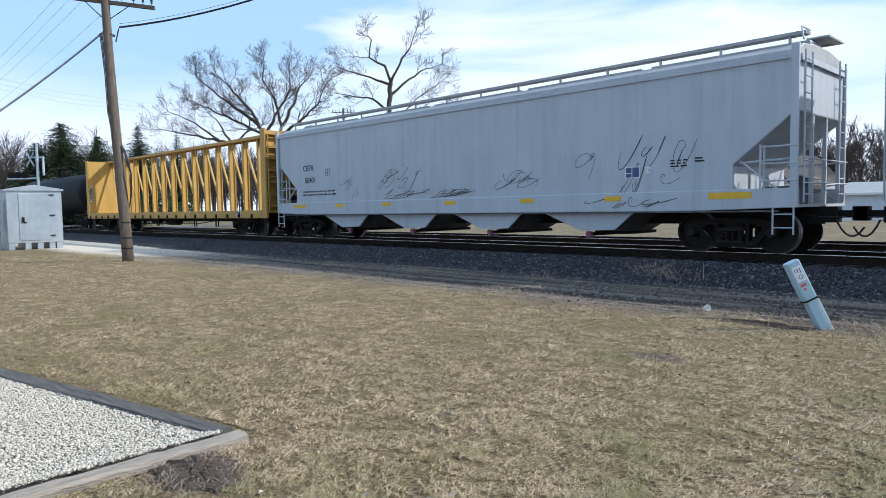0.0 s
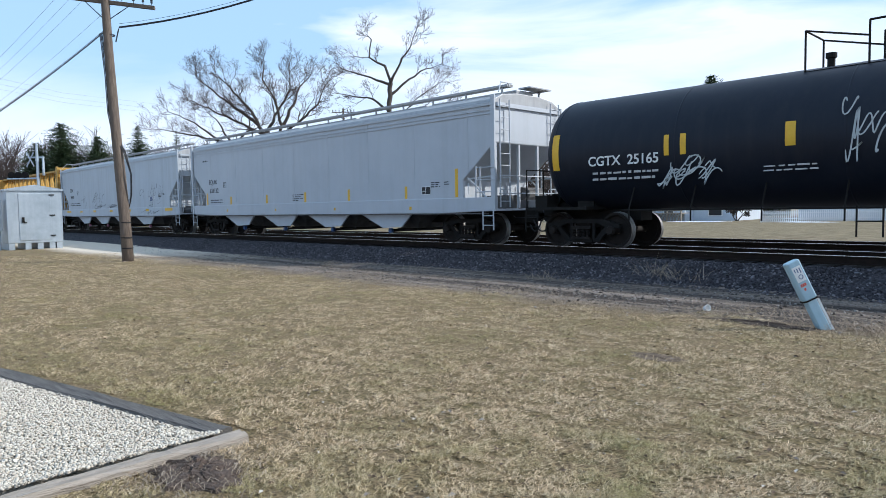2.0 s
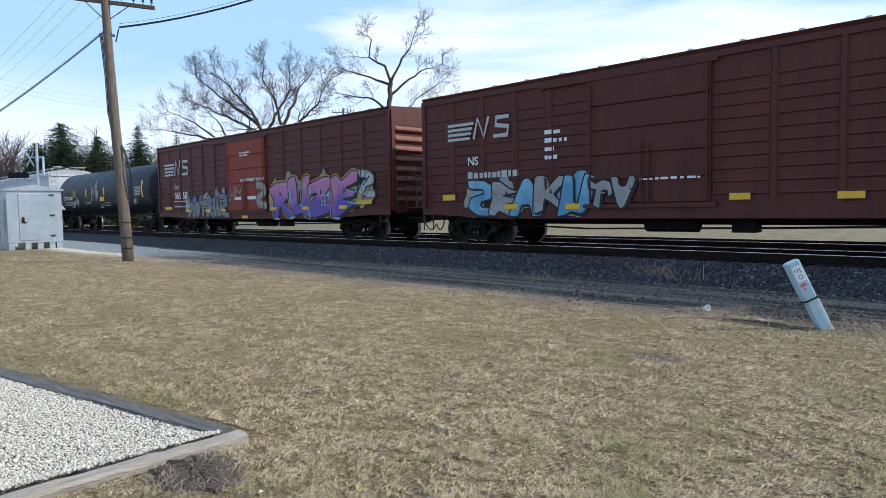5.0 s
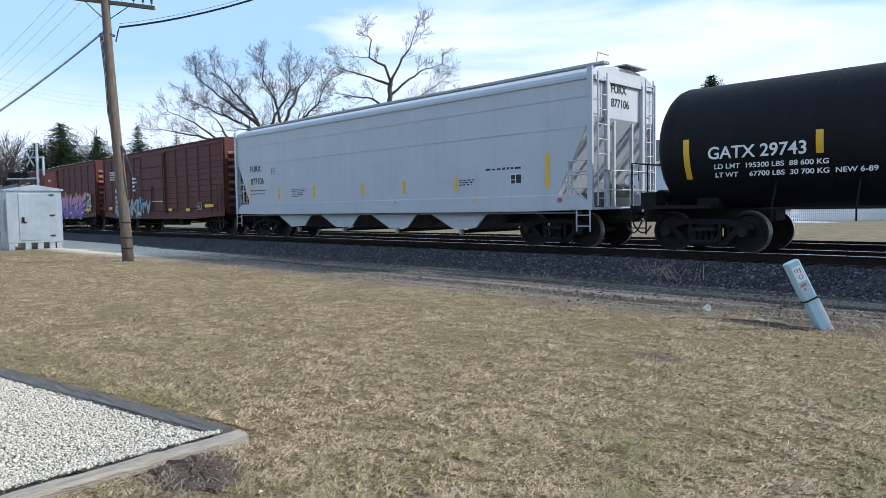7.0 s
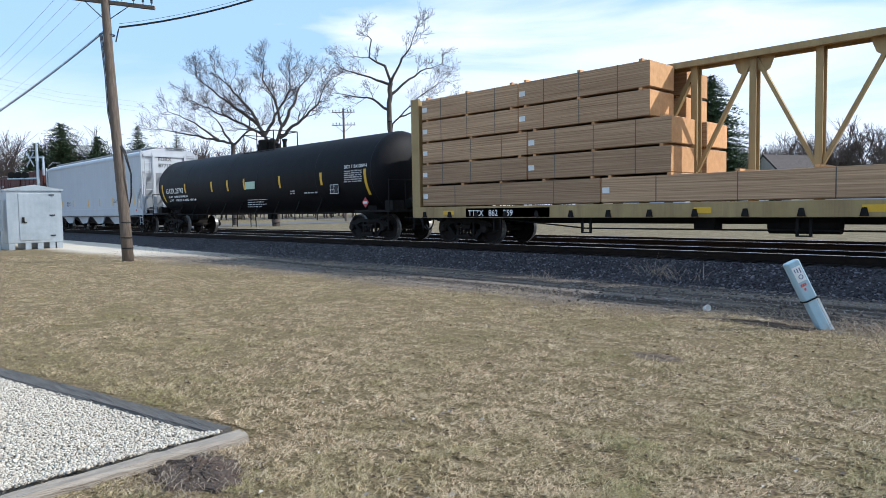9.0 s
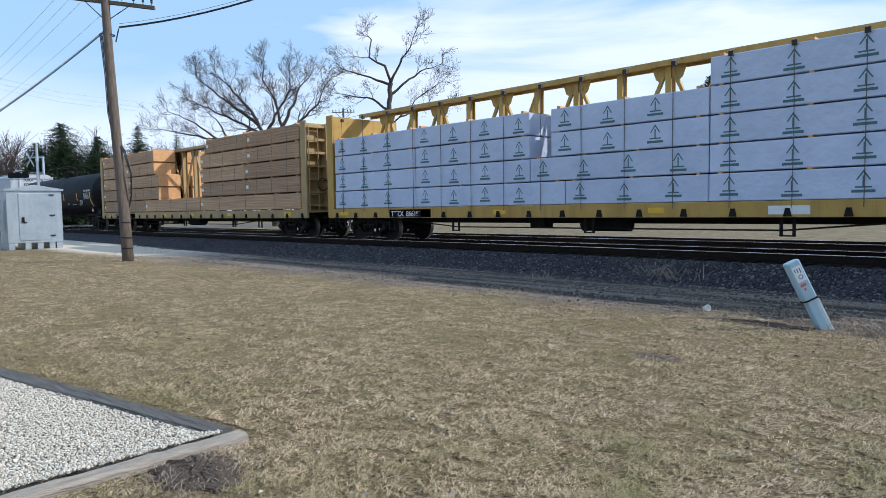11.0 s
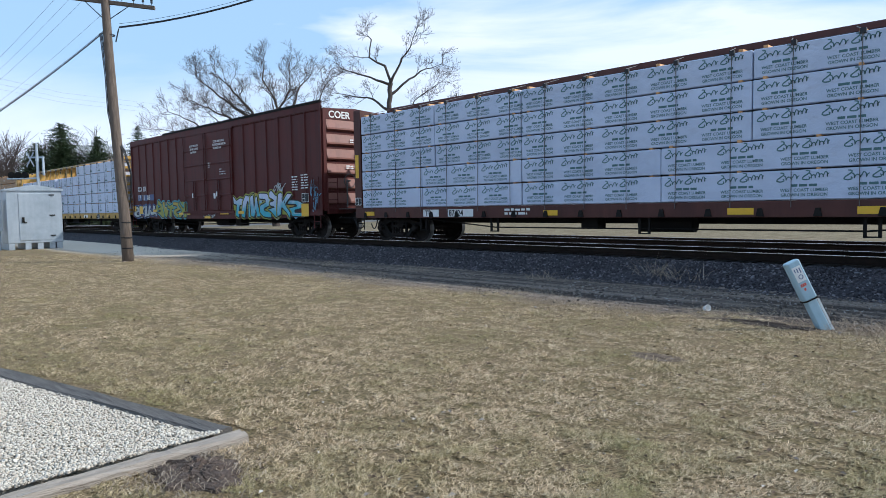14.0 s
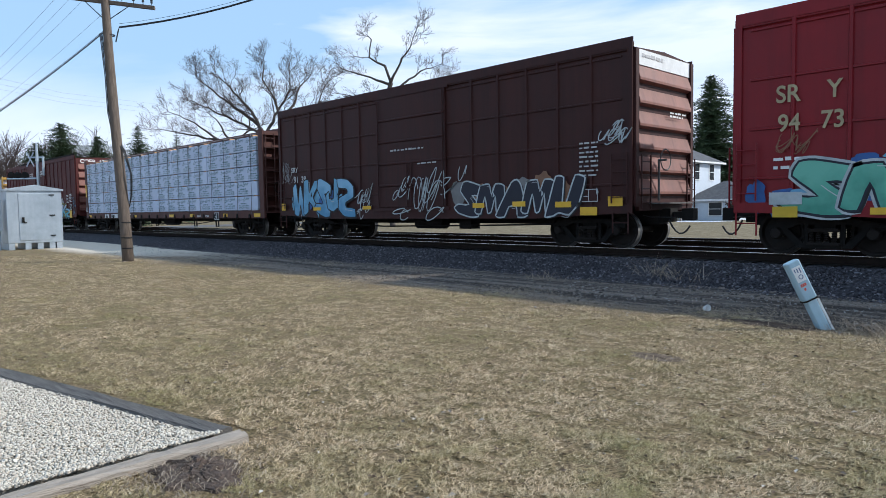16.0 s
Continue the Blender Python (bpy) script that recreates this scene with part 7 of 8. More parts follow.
# ---- lineside things ----
def utility_pole():
    """A leaning wooden pole with crossarm, insulators, riser cable and two cable runs."""
    ob = new("utility_pole")
    ob.matrix_world = pose(-23.29, 8.30, -0.5)
    tagged(ob, "leaning weathered wooden utility pole with riser cable", "utility pole")
    line = [((0, 0, -0.4), 0.185), ((-0.14, -0.02, 1.5), 0.175), ((-0.45, -0.07, 4.39), 0.155), ((-0.68, -0.09, 6.83), 0.14), ((-0.83, -0.09, 8.72), 0.13), ((-1.0, -0.09, 10.4), 0.12)]
    bm = B()
    pipe(bm, [p for p, _ in line], [q for _, q in line], 18)
    part("shaft", bm, POLEWOOD, ob, smooth=True)
    bm = B()
    a, b = Vector((-1.93, -1.18, 8.86)), Vector((0.32, 1.08, 8.42))
    d = (b - a).normalized()
    s = Vector((-d.y, d.x, 0)).normalized() * 0.055
    up = Vector((0, 0, 0.06))
    vs = [bm.verts.new(p + o) for p in (a, b) for o in (-s - up, s - up, s + up, -s + up)]
    for f in ((0, 1, 2, 3), (7, 6, 5, 4), (0, 4, 5, 1), (1, 5, 6, 2), (2, 6, 7, 3), (3, 7, 4, 0)):
        bm.faces.new([vs[i] for i in f])
    part("crossarm", bm, POLEWOOD, ob)
    for k in (0.06, 0.2, 0.34, 0.66, 0.78, 0.88, 0.97):
        p = a.lerp(b, k)
        bm = B()
        lathe(bm, [(0.012, 0.0), (0.012, 0.10), (0.045, 0.10), (0.035, 0.16), (0.045, 0.18), (0.03, 0.23), (0, 0.24)], p + Vector((0, 0, 0.05)), (0, 0, 1), 8)
        part("insulator", bm, GLASSY, ob)
    bm = B()
    top = Vector((-0.83, -0.09, 8.72))
    for k in (0.25, 0.75):
        q = a.lerp(b, k)
        pipe(bm, [q, Vector((-0.79, -0.09, 8.0))], 0.015)
    part("brace", bm, STEEL, ob)
    # riser cable sagging off the side of the shaft
    bm = B()
    for o in (0.0, 0.035, 0.07):
        pts = [(-0.80 - 0.1, -0.28 + o, 7.6), (-0.66, -0.26 + o, 6.2), (-0.60, -0.25 + o, 5.0), (-0.50, -0.20 + o, 4.4), (-0.15, 0.05 + o, 3.6), (0.02 + o, 0.18, 2.9), (-0.02 + o, 0.17, 2.2), (-0.13, 0.14, 1.8)]
        pipe(bm, pts, 0.016)
    for z, x in ((1.3, -0.12), (0.8, -0.07), (0.45, -0.04), (7.55, -0.745)):
        lathe(bm, [(0.185 - z * 0.004, -0.02), (0.19 - z * 0.004, 0.02)], (x, -0.01, z), (0.05, 0, 1), 14)
    part("riser_cable", bm, CABLE, ob)
    # span cables with their sag
    def span(p, q, sag, r, n=14):
        p, q = Vector(p), Vector(q)
        return [p.lerp(q, k / n) - Vector((0, 0, sag * 4 * (k / n) * (1 - k / n))) for k in range(n + 1)]
    bm = B()
    anchor = Vector((-0.74, -0.2, 7.62))
    for o in (0.0, 0.05):
        pipe(bm, span(anchor + Vector((0, 0, o)), (-7.2, -6.3, 2.35 + o), 0.35, 0.03), 0.02 if o == 0 else 0.009)
    part("span_cable", bm, CABLE, ob)
    bm = B()
    drop = Vector((-0.62, 0.12, 7.32))
    pipe(bm, [drop, Vector((-0.47, 0.18, 7.75))], 0.022)
    for o, r in ((0.0, 0.02), (0.03, 0.016), (0.13, 0.006)):
        pipe(bm, span((-0.47, 0.2, 7.78 + o), (6.6, 7.4, 10.9 + o), 0.55, 0.03), r)
    part("span_cable", bm, CABLE, ob)
    bm = B()
    for k in (0.06, 0.2, 0.34, 0.66):
        p = a.lerp(b, k) + Vector((0, 0, 0.26))
        pipe(bm, span(p, p + Vector((-42, -2, -3.2)), 0.8, 0.01), 0.0045)
    part("line_wire", bm, CABLE, ob)


def signal_cabinet():
    """A galvanised signal bungalow with a peaked lid, door, hinges, latch and feet, a mast and conduits at its side."""
    ob = new("signal_cabinet")
    p, q = Vector((-35.75, 7.50)), Vector((-35.64, 9.75))
    ang = math.atan2((q - p).y, (q - p).x)
    ob.matrix_world = Matrix.Translation((p.x, p.y, -0.5)) @ Matrix.Rotation(ang, 4, "Z")
    W, H, D = (q - p).length, 2.72, 1.9
    tagged(ob, "galvanised steel signal cabinet with peaked lid on feet", "cabinet")
    # local x runs along the door side, y goes behind it (negative), seen side is y = 0
    boxes("body", GALV, ob, (0, W, 0, D, 0.30, H), bevel=0.02)
    bm = B()
    prism(bm, [(-0.08, H), (W + 0.08, H), (W + 0.08, H + 0.07), (W / 2, H + 0.28), (-0.08, H + 0.07)], "y", -0.08, D + 0.08)
    part("lid", bm, GALV, ob)
    door = boxes("door", GALV, ob, (W * 0.21, W * 0.79, -0.03, 0.0, 0.42, H - 0.12), bevel=0.01)
    bm = B()
    for z in (0.6, 1.55, 2.5):
        box(bm, W * 0.76, W * 0.86, -0.06, -0.03, z, z + 0.05)
    part("hinge", bm, STEEL, door)
    boxes("latch", STEEL, door, (W * 0.26, W * 0.30, -0.09, -0.03, 1.25, 1.5), (W * 0.29, W * 0.34, -0.08, -0.05, 1.22, 1.27))
    for x in (0.02, W * 0.3, W * 0.52, W * 0.74, W - 0.28):
        boxes("foot", GALV, ob, (x, x + 0.24, 0.02, D - 0.05, -0.06, 0.30))
    bm = B()
    for x in (-0.35, -0.22):
        pipe(bm, [(x, 0.6, -0.1), (x, 0.6, 2.3)], 0.045, 8)
    box(bm, -0.45, -0.12, 0.4, 0.9, 0.9, 2.3)
    pipe(bm, [(-0.5, 0.9, -0.1), (-0.5, 0.9, 3.6)], 0.06, 8)
    part("meter_conduit", bm, GALV, ob)


def crossing_signal():
    """A white mast with crossbuck and crossarm behind the cabinet."""
    ob = new("crossing_signal")
    ob.matrix_world = pose(-54.6, 13.5, -0.5)
    tagged(ob, "white crossing signal mast with crossarm and lamps", "crossing signal")
    bm = B()
    lathe(bm, [(0.10, 0), (0.10, 5.4), (0.13, 5.45), (0.10, 5.6), (0.06, 6.6), (0.0, 6.7)], (0, 0, 0), (0, 0, 1), 12)
    part("mast", bm, GALV, ob)
    bm = B()
    d = Vector((0.7, 0.71, 0))
    pipe(bm, [d * -0.5 + Vector((0, 0, 5.68)), d * 0.5 + Vector((0, 0, 5.68))], 0.06)
    pipe(bm, [d * 0.42 + Vector((0, 0, 4.4)), d * 0.42 + Vector((0, 0, 5.68))], 0.09)
    pipe(bm, [d * -2.2 + Vector((0, 0, 4.2)), Vector((0, 0, 4.2))], 0.06)
    part("crossarm", bm, GALV, ob)
    for k in (-1.9, -1.45, -0.95):
        bm = B()
        lathe(bm, [(0, -0.14), (0.26, -0.12), (0.28, 0.0), (0.18, 0.05), (0, 0.06)], d * k + Vector((0, 0, 4.4)), (0.7, -0.7, 0), 16)
        part("lamp", bm, STEEL, ob)
    bm = B()
    for sg in (-1, 1):
        a = d * -0.5 + Vector((0, 0, 5.55))
        tube(bm, a - d * 0.26 - Vector((0, 0, 0.50 * sg)), a + d * 0.26 + Vector((0, 0, 0.50 * sg)), 0.05, 0.05, 4)
    part("crossbuck", bm, GALV, ob)


def marker_post():
    """A leaning pale blue plastic cable marker: sleeve, cap section and labels."""
    ob = new("cable_marker")
    ob.matrix_world = Matrix.Translation((-2.60, 9.30, -0.52)) @ Matrix.Rotation(radians(45), 4, "Z") @ pose(0, 0, 0, -4, -25, 0)
    tagged(ob, "leaning pale blue plastic cable marker post", "marker post")

    def shell(w, d, z0, z1, taper=0.0):
        bm = B()
        sec = [(-w, -d * 0.2), (-w * 0.8, -d), (w * 0.8, -d), (w, -d * 0.2), (w, d * 0.6), (w * 0.6, d), (-w * 0.6, d), (-w, d * 0.6)]
        prism(bm, sec, "z", z0, z1)
        return bm
    part("sleeve", shell(0.075, 0.06, -0.1, 0.47), BLUEPVC, ob, bevel=0.01)
    part("collar", shell(0.099, 0.075, 0.435, 0.45), STEEL, ob)
    part("cap", shell(0.095, 0.072, 0.45, 0.97), BLUEPVC, ob, bevel=0.015)
    bm = B()
    box(bm, 0.072, 0.098, -0.05, 0.05, -0.06, 0.42)
    part("rib", bm, WHITE, ob)
    label = boxes("label", WHITE, ob, (-0.062, 0.05, -0.076, -0.072, 0.70, 0.90))
    bm = B()
    for k in range(3):
        box(bm, -0.045 + 0.032 * k, -0.034 + 0.032 * k, -0.079, -0.076, 0.83 - 0.01 * k, 0.875)
    lathe(bm, [(0.022, -0.002), (0.03, -0.002), (0.03, 0.002), (0.022, 0.002)], (0.0, -0.078, 0.76), (0, 1, 0), 14)
    part("printed_bars", bm, PAINTS_BLUE, label)
    boxes("red_mark", PAINTS_RED, ob, (-0.05, -0.03, -0.076, -0.072, 0.635, 0.67), (-0.024, -0.004, -0.076, -0.072, 0.635, 0.67), (0.002, 0.022, -0.076, -0.072, 0.635, 0.67), (-0.03, -0.006, -0.076, -0.072, 0.58, 0.61))


def litter():
    bm = B()
    lathe(bm, [(0, 0), (0.030, 0.0), (0.034, 0.01), (0.046, 0.09), (0.050, 0.095), (0.046, 0.098), (0.040, 0.09), (0.030, 0.015), (0, 0.012)], (0, 0, 0), (0.75, -0.5, 0.25), 14)
    ob = part("paper_cup", bm, WHITE, smooth=True)
    ob.matrix_world = pose(-4.39, 9.85, -0.47)
    tagged(ob, "crushed white paper cup lying on the dirt", "litter")


utility_pole()
signal_cabinet()
crossing_signal()
marker_post()
litter()

def far_wires():
    """Telegraph wires along the far side of the crossing."""
    bm = B()
    for dz in (0.0, 0.55, -0.5):
        pipe(bm, [(-76.5, 14.8, 13.9 + dz), (-100.0, 28.0, 16.6 + dz * 1.2), (-113.0, 48.0, 18.2 + dz * 1.4)], 0.010, 4)
    tagged(part("line_wires", bm, CABLE), "thin telegraph wires crossing the sky", "wires")


def leaf_litter():
    """Curled dead leaves and clippings scattered on the lawn."""
    rng = random.Random(33)
    verts, faces = [], []
    for i in range(1500):
        r = 2.2 + 9 * rng.random()
        a = radians(135 + rng.uniform(-38, 38))
        x, y = r * math.cos(a), r * math.sin(a)
        if y > 9 or (x < -4.2 and y < 2.5 + 0.205 * (x + 4.4)):
            continue
        s = rng.uniform(0.008, 0.028)
        t = rng.uniform(0, 6.28)
        u = Vector((math.cos(t), math.sin(t), rng.uniform(-0.3, 0.3))) * s
        v = Vector((-math.sin(t), math.cos(t), rng.uniform(-0.3, 0.6))) * s * 0.55
        c = Vector((x, y, ground_height(x, y) + 0.018))
        b = len(verts)
        verts += [c - u, c - v + Vector((0, 0, s * 0.4)), c + u, c + v + Vector((0, 0, s * 0.3))]
        faces += [(b, b + 1, b + 2), (b, b + 2, b + 3)]
    ob = mesh_np("leaf_litter", verts, faces, island_material("dead_leaves", [(0.055, 0.034, 0.022), (0.13, 0.085, 0.055), (0.09, 0.06, 0.042), (0.5, 0.46, 0.40)]))
    tagged(ob, "dead brown leaves scattered over the lawn", "leaves", kind="stuff")


far_wires()
leaf_litter()

# ---- trees ----
ACROSS, AWAY = Vector((0.704, 0.710, 0)), Vector((-0.710, 0.704, 0))


def grown_tree(x, y, z, limbs, heart, length, seed, label, base=0.42, tip=0.010, levels=4, dense=1.0):
    """A leafless tree: main limbs given as (depth, rows of (across, up)), the first being the trunk,
    with branches that fork outwards from the heart of the crown, shorter and thinner at each fork."""
    rng = random.Random(seed)
    heart = Vector((heart[0], 0, heart[1]))
    thick, fine = [], []

    def jitter(k):
        return Vector((rng.gauss(0, k), rng.gauss(0, k), rng.gauss(0, k)))

    def fork(p, d, size, r, level):
        side = Matrix.Rotation(rng.uniform(0, 6.283), 3, d) @ d.orthogonal().normalized()
        a = radians(rng.uniform(30, 72))
        out = (p - heart).normalized()
        sprout(p, (d * math.cos(a) + side * math.sin(a) + out * 0.25 + Vector((0, 0, 0.08))).normalized(), size, r, level)

    def sprout(p, d, size, r, level):
        n = 4 if level < 2 else 3
        for i in range(n):
            d = (d + jitter(0.13) + Vector((0, 0, 0.035))).normalized()
            q = p + d * size / n
            ra, rb = r * (1 - 0.5 * i / n), r * (1 - 0.5 * (i + 1) / n)
            (thick if ra > 0.05 else fine).append((p, q, max(tip, ra), max(tip, rb)))
            p = q
            if level < levels and rng.random() < 0.85 * dense:
                fork(p, d, size * rng.uniform(0.50, 0.78), rb * 0.58, level + 1)
        if level < levels:
            fork(p, d, size * rng.uniform(0.5, 0.75), r * 0.48, level + 1)

    for k, (depth, line) in enumerate(limbs):
        pts = [Vector((a, depth * i / (len(line) - 1), b)) for i, (a, b) in enumerate(line)]
        steps = []
        for p, q in zip(pts, pts[1:]):
            m = max(2, int((q - p).length / 0.55))
            steps += [p.lerp(q, i / m) + (jitter(0.06) if i else Vector()) for i in range(m)]
        steps.append(pts[-1])
        r0 = base if k == 0 else base * 0.46
        for i, (p, q) in enumerate(zip(steps, steps[1:])):
            f, g = i / (len(steps) - 1), (i + 1) / (len(steps) - 1)
            ra, rb = (r0 * (1 - (0.25 if k == 0 else 0.82) * t) for t in (f, g))
            thick.append((p, q, ra, rb))
            if k and f > 0.22 and rng.random() < 0.9 * dense:
                fork(q, (q - p).normalized(), length * (1.15 - 0.45 * f) * rng.uniform(0.6, 1.1), max(0.03, rb * 0.5), 1)
        if k:
            for _ in range(2):
                fork(steps[-1], (steps[-1] - steps[-2]).normalized(), length * rng.uniform(0.6, 0.9), r0 * 0.2, 1)
    tree = new("bare_tree")
    tree.matrix_world = pose(x, y, z)
    tagged(tree, label, "tree", "bare trees")
    turn = Matrix((ACROSS, AWAY, Vector((0, 0, 1)))).transposed()
    for name, rows, material, sides in (("trunk", thick, BARK, 8), ("crown", fine, TWIG, 3)):
        limbs_mesh(name, [(turn @ a, turn @ b, ra, rb) for a, b, ra, rb in rows], material, tree, sides)
    return tree


grown_tree(-61.9, 37.0, -0.6, [(0, [(0, -0.2), (0.1, 6.8), (0.15, 8.0)]), (1.0, [(0.1, 7.2), (-1.0, 9.4), (-3.2, 10.7), (-6.0, 11.9), (-9.0, 13.4)]), (-1.5, [(-1.0, 9.4), (-2.1, 11.9), (-4.0, 14.2), (-5.2, 15.4)]), (-1.0, [(0.15, 8.0), (0.9, 10.4), (0.3, 13.0), (-0.8, 15.0), (-0.5, 16.8)]), (1.6, [(0.9, 10.4), (2.0, 12.6), (2.6, 14.6), (3.6, 15.8)]), (-1.2, [(0.6, 9.2), (3.0, 11.0), (4.8, 12.5), (5.6, 14.2)]), (2.2, [(-1.0, 9.4), (0.3, 12.0), (1.5, 14.4), (1.3, 16.4)]), (-2.0, [(-1.6, 10.6), (-4.6, 13.0), (-7.0, 15.0)])],
           (-0.3, 9.5), 1.8, 5, "broad spreading leafless tree beyond the tracks", 0.42, 0.010, 4, 1.1)
grown_tree(-73.0, 38.2, -0.6, [(0, [(0, -0.2), (0.1, 7.5), (0.0, 9.6)]), (0.8, [(0.0, 9.6), (-3.0, 10.2), (-6.0, 10.9), (-9.0, 11.4)]), (-0.8, [(-1.6, 10.0), (-4.2, 12.0), (-7.0, 13.2)]), (0.5, [(-0.2, 9.6), (-1.6, 12.0), (-3.2, 13.6)]), (-0.4, [(0.1, 9.4), (2.0, 11.0), (3.6, 11.6)])],
           (0.0, 9.0), 1.9, 11, "low leafless tree with spreading limbs", 0.32, 0.010, 4, 0.9)
grown_tree(-45.8, 39.05, -2.1, [(0, [(0, -0.2), (0.0, 8.4), (-0.1, 11.9), (0.1, 14.3)]), (0.6, [(-0.1, 11.9), (-1.5, 12.9), (-2.6, 13.1), (-4.6, 13.5)]), (-0.6, [(0.0, 14.1), (-2.3, 14.9), (-4.2, 15.5)]), (0.9, [(0.1, 14.3), (-0.4, 15.8), (-1.8, 16.6), (-1.6, 18.2), (-2.0, 18.7)]), (-0.9, [(0.1, 14.3), (1.1, 16.3), (1.9, 17.2), (2.5, 18.7)]), (0.7, [(0.05, 13.2), (1.7, 14.6), (3.1, 15.5), (4.6, 16.0)])],
           (0.0, 12.5), 1.3, 40, "tall sparse leafless tree with few limbs", 0.27, 0.010, 4, 0.95)
grown_tree(-55.4, 50.6, -0.6, [(0, [(-2.6, -0.2), (-2.5, 9.0), (-2.4, 11.0)]), (0.5, [(-2.4, 11.0), (-0.6, 12.8), (0.6, 14.0), (3.2, 15.6)]), (-0.7, [(-1.6, 11.8), (1.0, 12.6), (3.6, 13.0)])],
           (-1.5, 10.5), 1.7, 31, "leafless tree behind the tall one", 0.20, 0.010, 4, 1.0)
for k, (tx, ty, hh) in enumerate(((-24.0, 100.0, 3.9), (-18.5, 104.0, 3.5), (-14.0, 96.0, 3.7), (-40.0, 92.0, 3.0), (-46.0, 95.0, 2.8), (-9.5, 108.0, 3.9), (-70.0, 75.0, 3.0), (-62.0, 72.0, 2.9), (-80.0, 68.0, 3.0), (-29.0, 108.0, 3.4))):
    bare_tree(tx, ty, -0.6, [(0.05, 0, hh, 0.20, 0), (0.3, 0.3, hh * 0.7, 0.12, hh * 0.8), (-0.3, -0.2, hh * 0.7, 0.12, hh * 0.7)], 5, 50 + k, "leafless tree among the houses", 0.14, (16, 38), (0.62, 0.82), 0.02)
DENSE = "dense dark green spruce by the crossing"
for sx, sy, sh, sr, sn in ((-88.9, 24.6, 12.6, 6.2, 1), (-91.0, 22.4, 10.2, 4.6, 2), (-87.0, 28.0, 10.9, 5.6, 8), (-86.4, 30.0, 7.6, 4.2, 10)):
    spruce(sx, sy, -0.6, sh, sr, sn, DENSE, 1.6, 0.55, 1.5)
spruce(-103.5, 39.0, -0.6, 14.6, 7.6, 3, "broad dark spruce against the sky", 1.5, 0.75, 1.5)
spruce(-109.3, 47.3, -0.6, 15.0, 6.0, 4, "loose dark spruce against the sky", 1.0, 0.85, 1.3)
spruce(-36.9, 84.2, -0.8, 18.0, 8.0, 6, "large dark spruce behind the pale house", 1.7, 0.6, 2.0)


def far_woods():
    """A belt of bare woods on the horizon."""
    rng = random.Random(77)
    segs = []
    for _ in range(680):
        a = radians(rng.uniform(88, 185))
        r = rng.uniform(125, 190)
        p = Vector((r * math.cos(a), r * math.sin(a), -1))
        hh = rng.uniform(10, 15) + (1.8 if a > radians(150) else 0)
        segs.append((p, p + Vector((rng.uniform(-0.5, 0.5), rng.uniform(-0.5, 0.5), hh * 0.6)), 0.16, 0.09))
        for _ in range(26):
            q = p + Vector((0, 0, hh * rng.uniform(0.2, 0.65)))
            b = q + Vector((rng.gauss(0, 1.5), rng.gauss(0, 1.5), hh * rng.uniform(0.12, 0.4)))
            segs.append((q, b, 0.04, 0.02))
            for _ in range(6):
                segs.append((q.lerp(b, rng.uniform(0.4, 1)), b + Vector((rng.gauss(0, 0.9), rng.gauss(0, 0.9), rng.uniform(0.0, 1.1))), 0.034, 0.02))
    ob = limbs_mesh("far_woods", segs, TWIG, None, 3)
    tagged(ob, "distant belt of leafless woods", "woods", kind="stuff")


far_woods()

# ---- houses, fences and street beyond the field ----
SIDING = surface("pale_blue_siding", (0.52, 0.57, 0.64), (0.60, 0.65, 0.71), 1.5, 0.6, 0, 0.1, 20)
SIDING2 = surface("tan_siding", (0.42, 0.38, 0.33), (0.50, 0.46, 0.40), 1.5, 0.6, 0, 0.1, 20)
SHINGLE = surface("dark_shingles", (0.055, 0.058, 0.065), (0.11, 0.112, 0.12), 3.0, 0.9, 0, 0.6, 18)
SHINGLE2 = surface("brown_shingles", (0.05, 0.042, 0.04), (0.10, 0.085, 0.08), 3.0, 0.9, 0, 0.6, 18)
BRICKRED = surface("red_brick", (0.20, 0.065, 0.045), (0.30, 0.11, 0.08), 8.0, 0.9, 0, 0.4, 30)
TRIM = plain("white_trim", (0.74, 0.74, 0.74), 0.5)
ASPHALT = surface("worn_asphalt", (0.09, 0.09, 0.092), (0.15, 0.148, 0.145), 3.0, 0.9, 0, 0.5, 60)


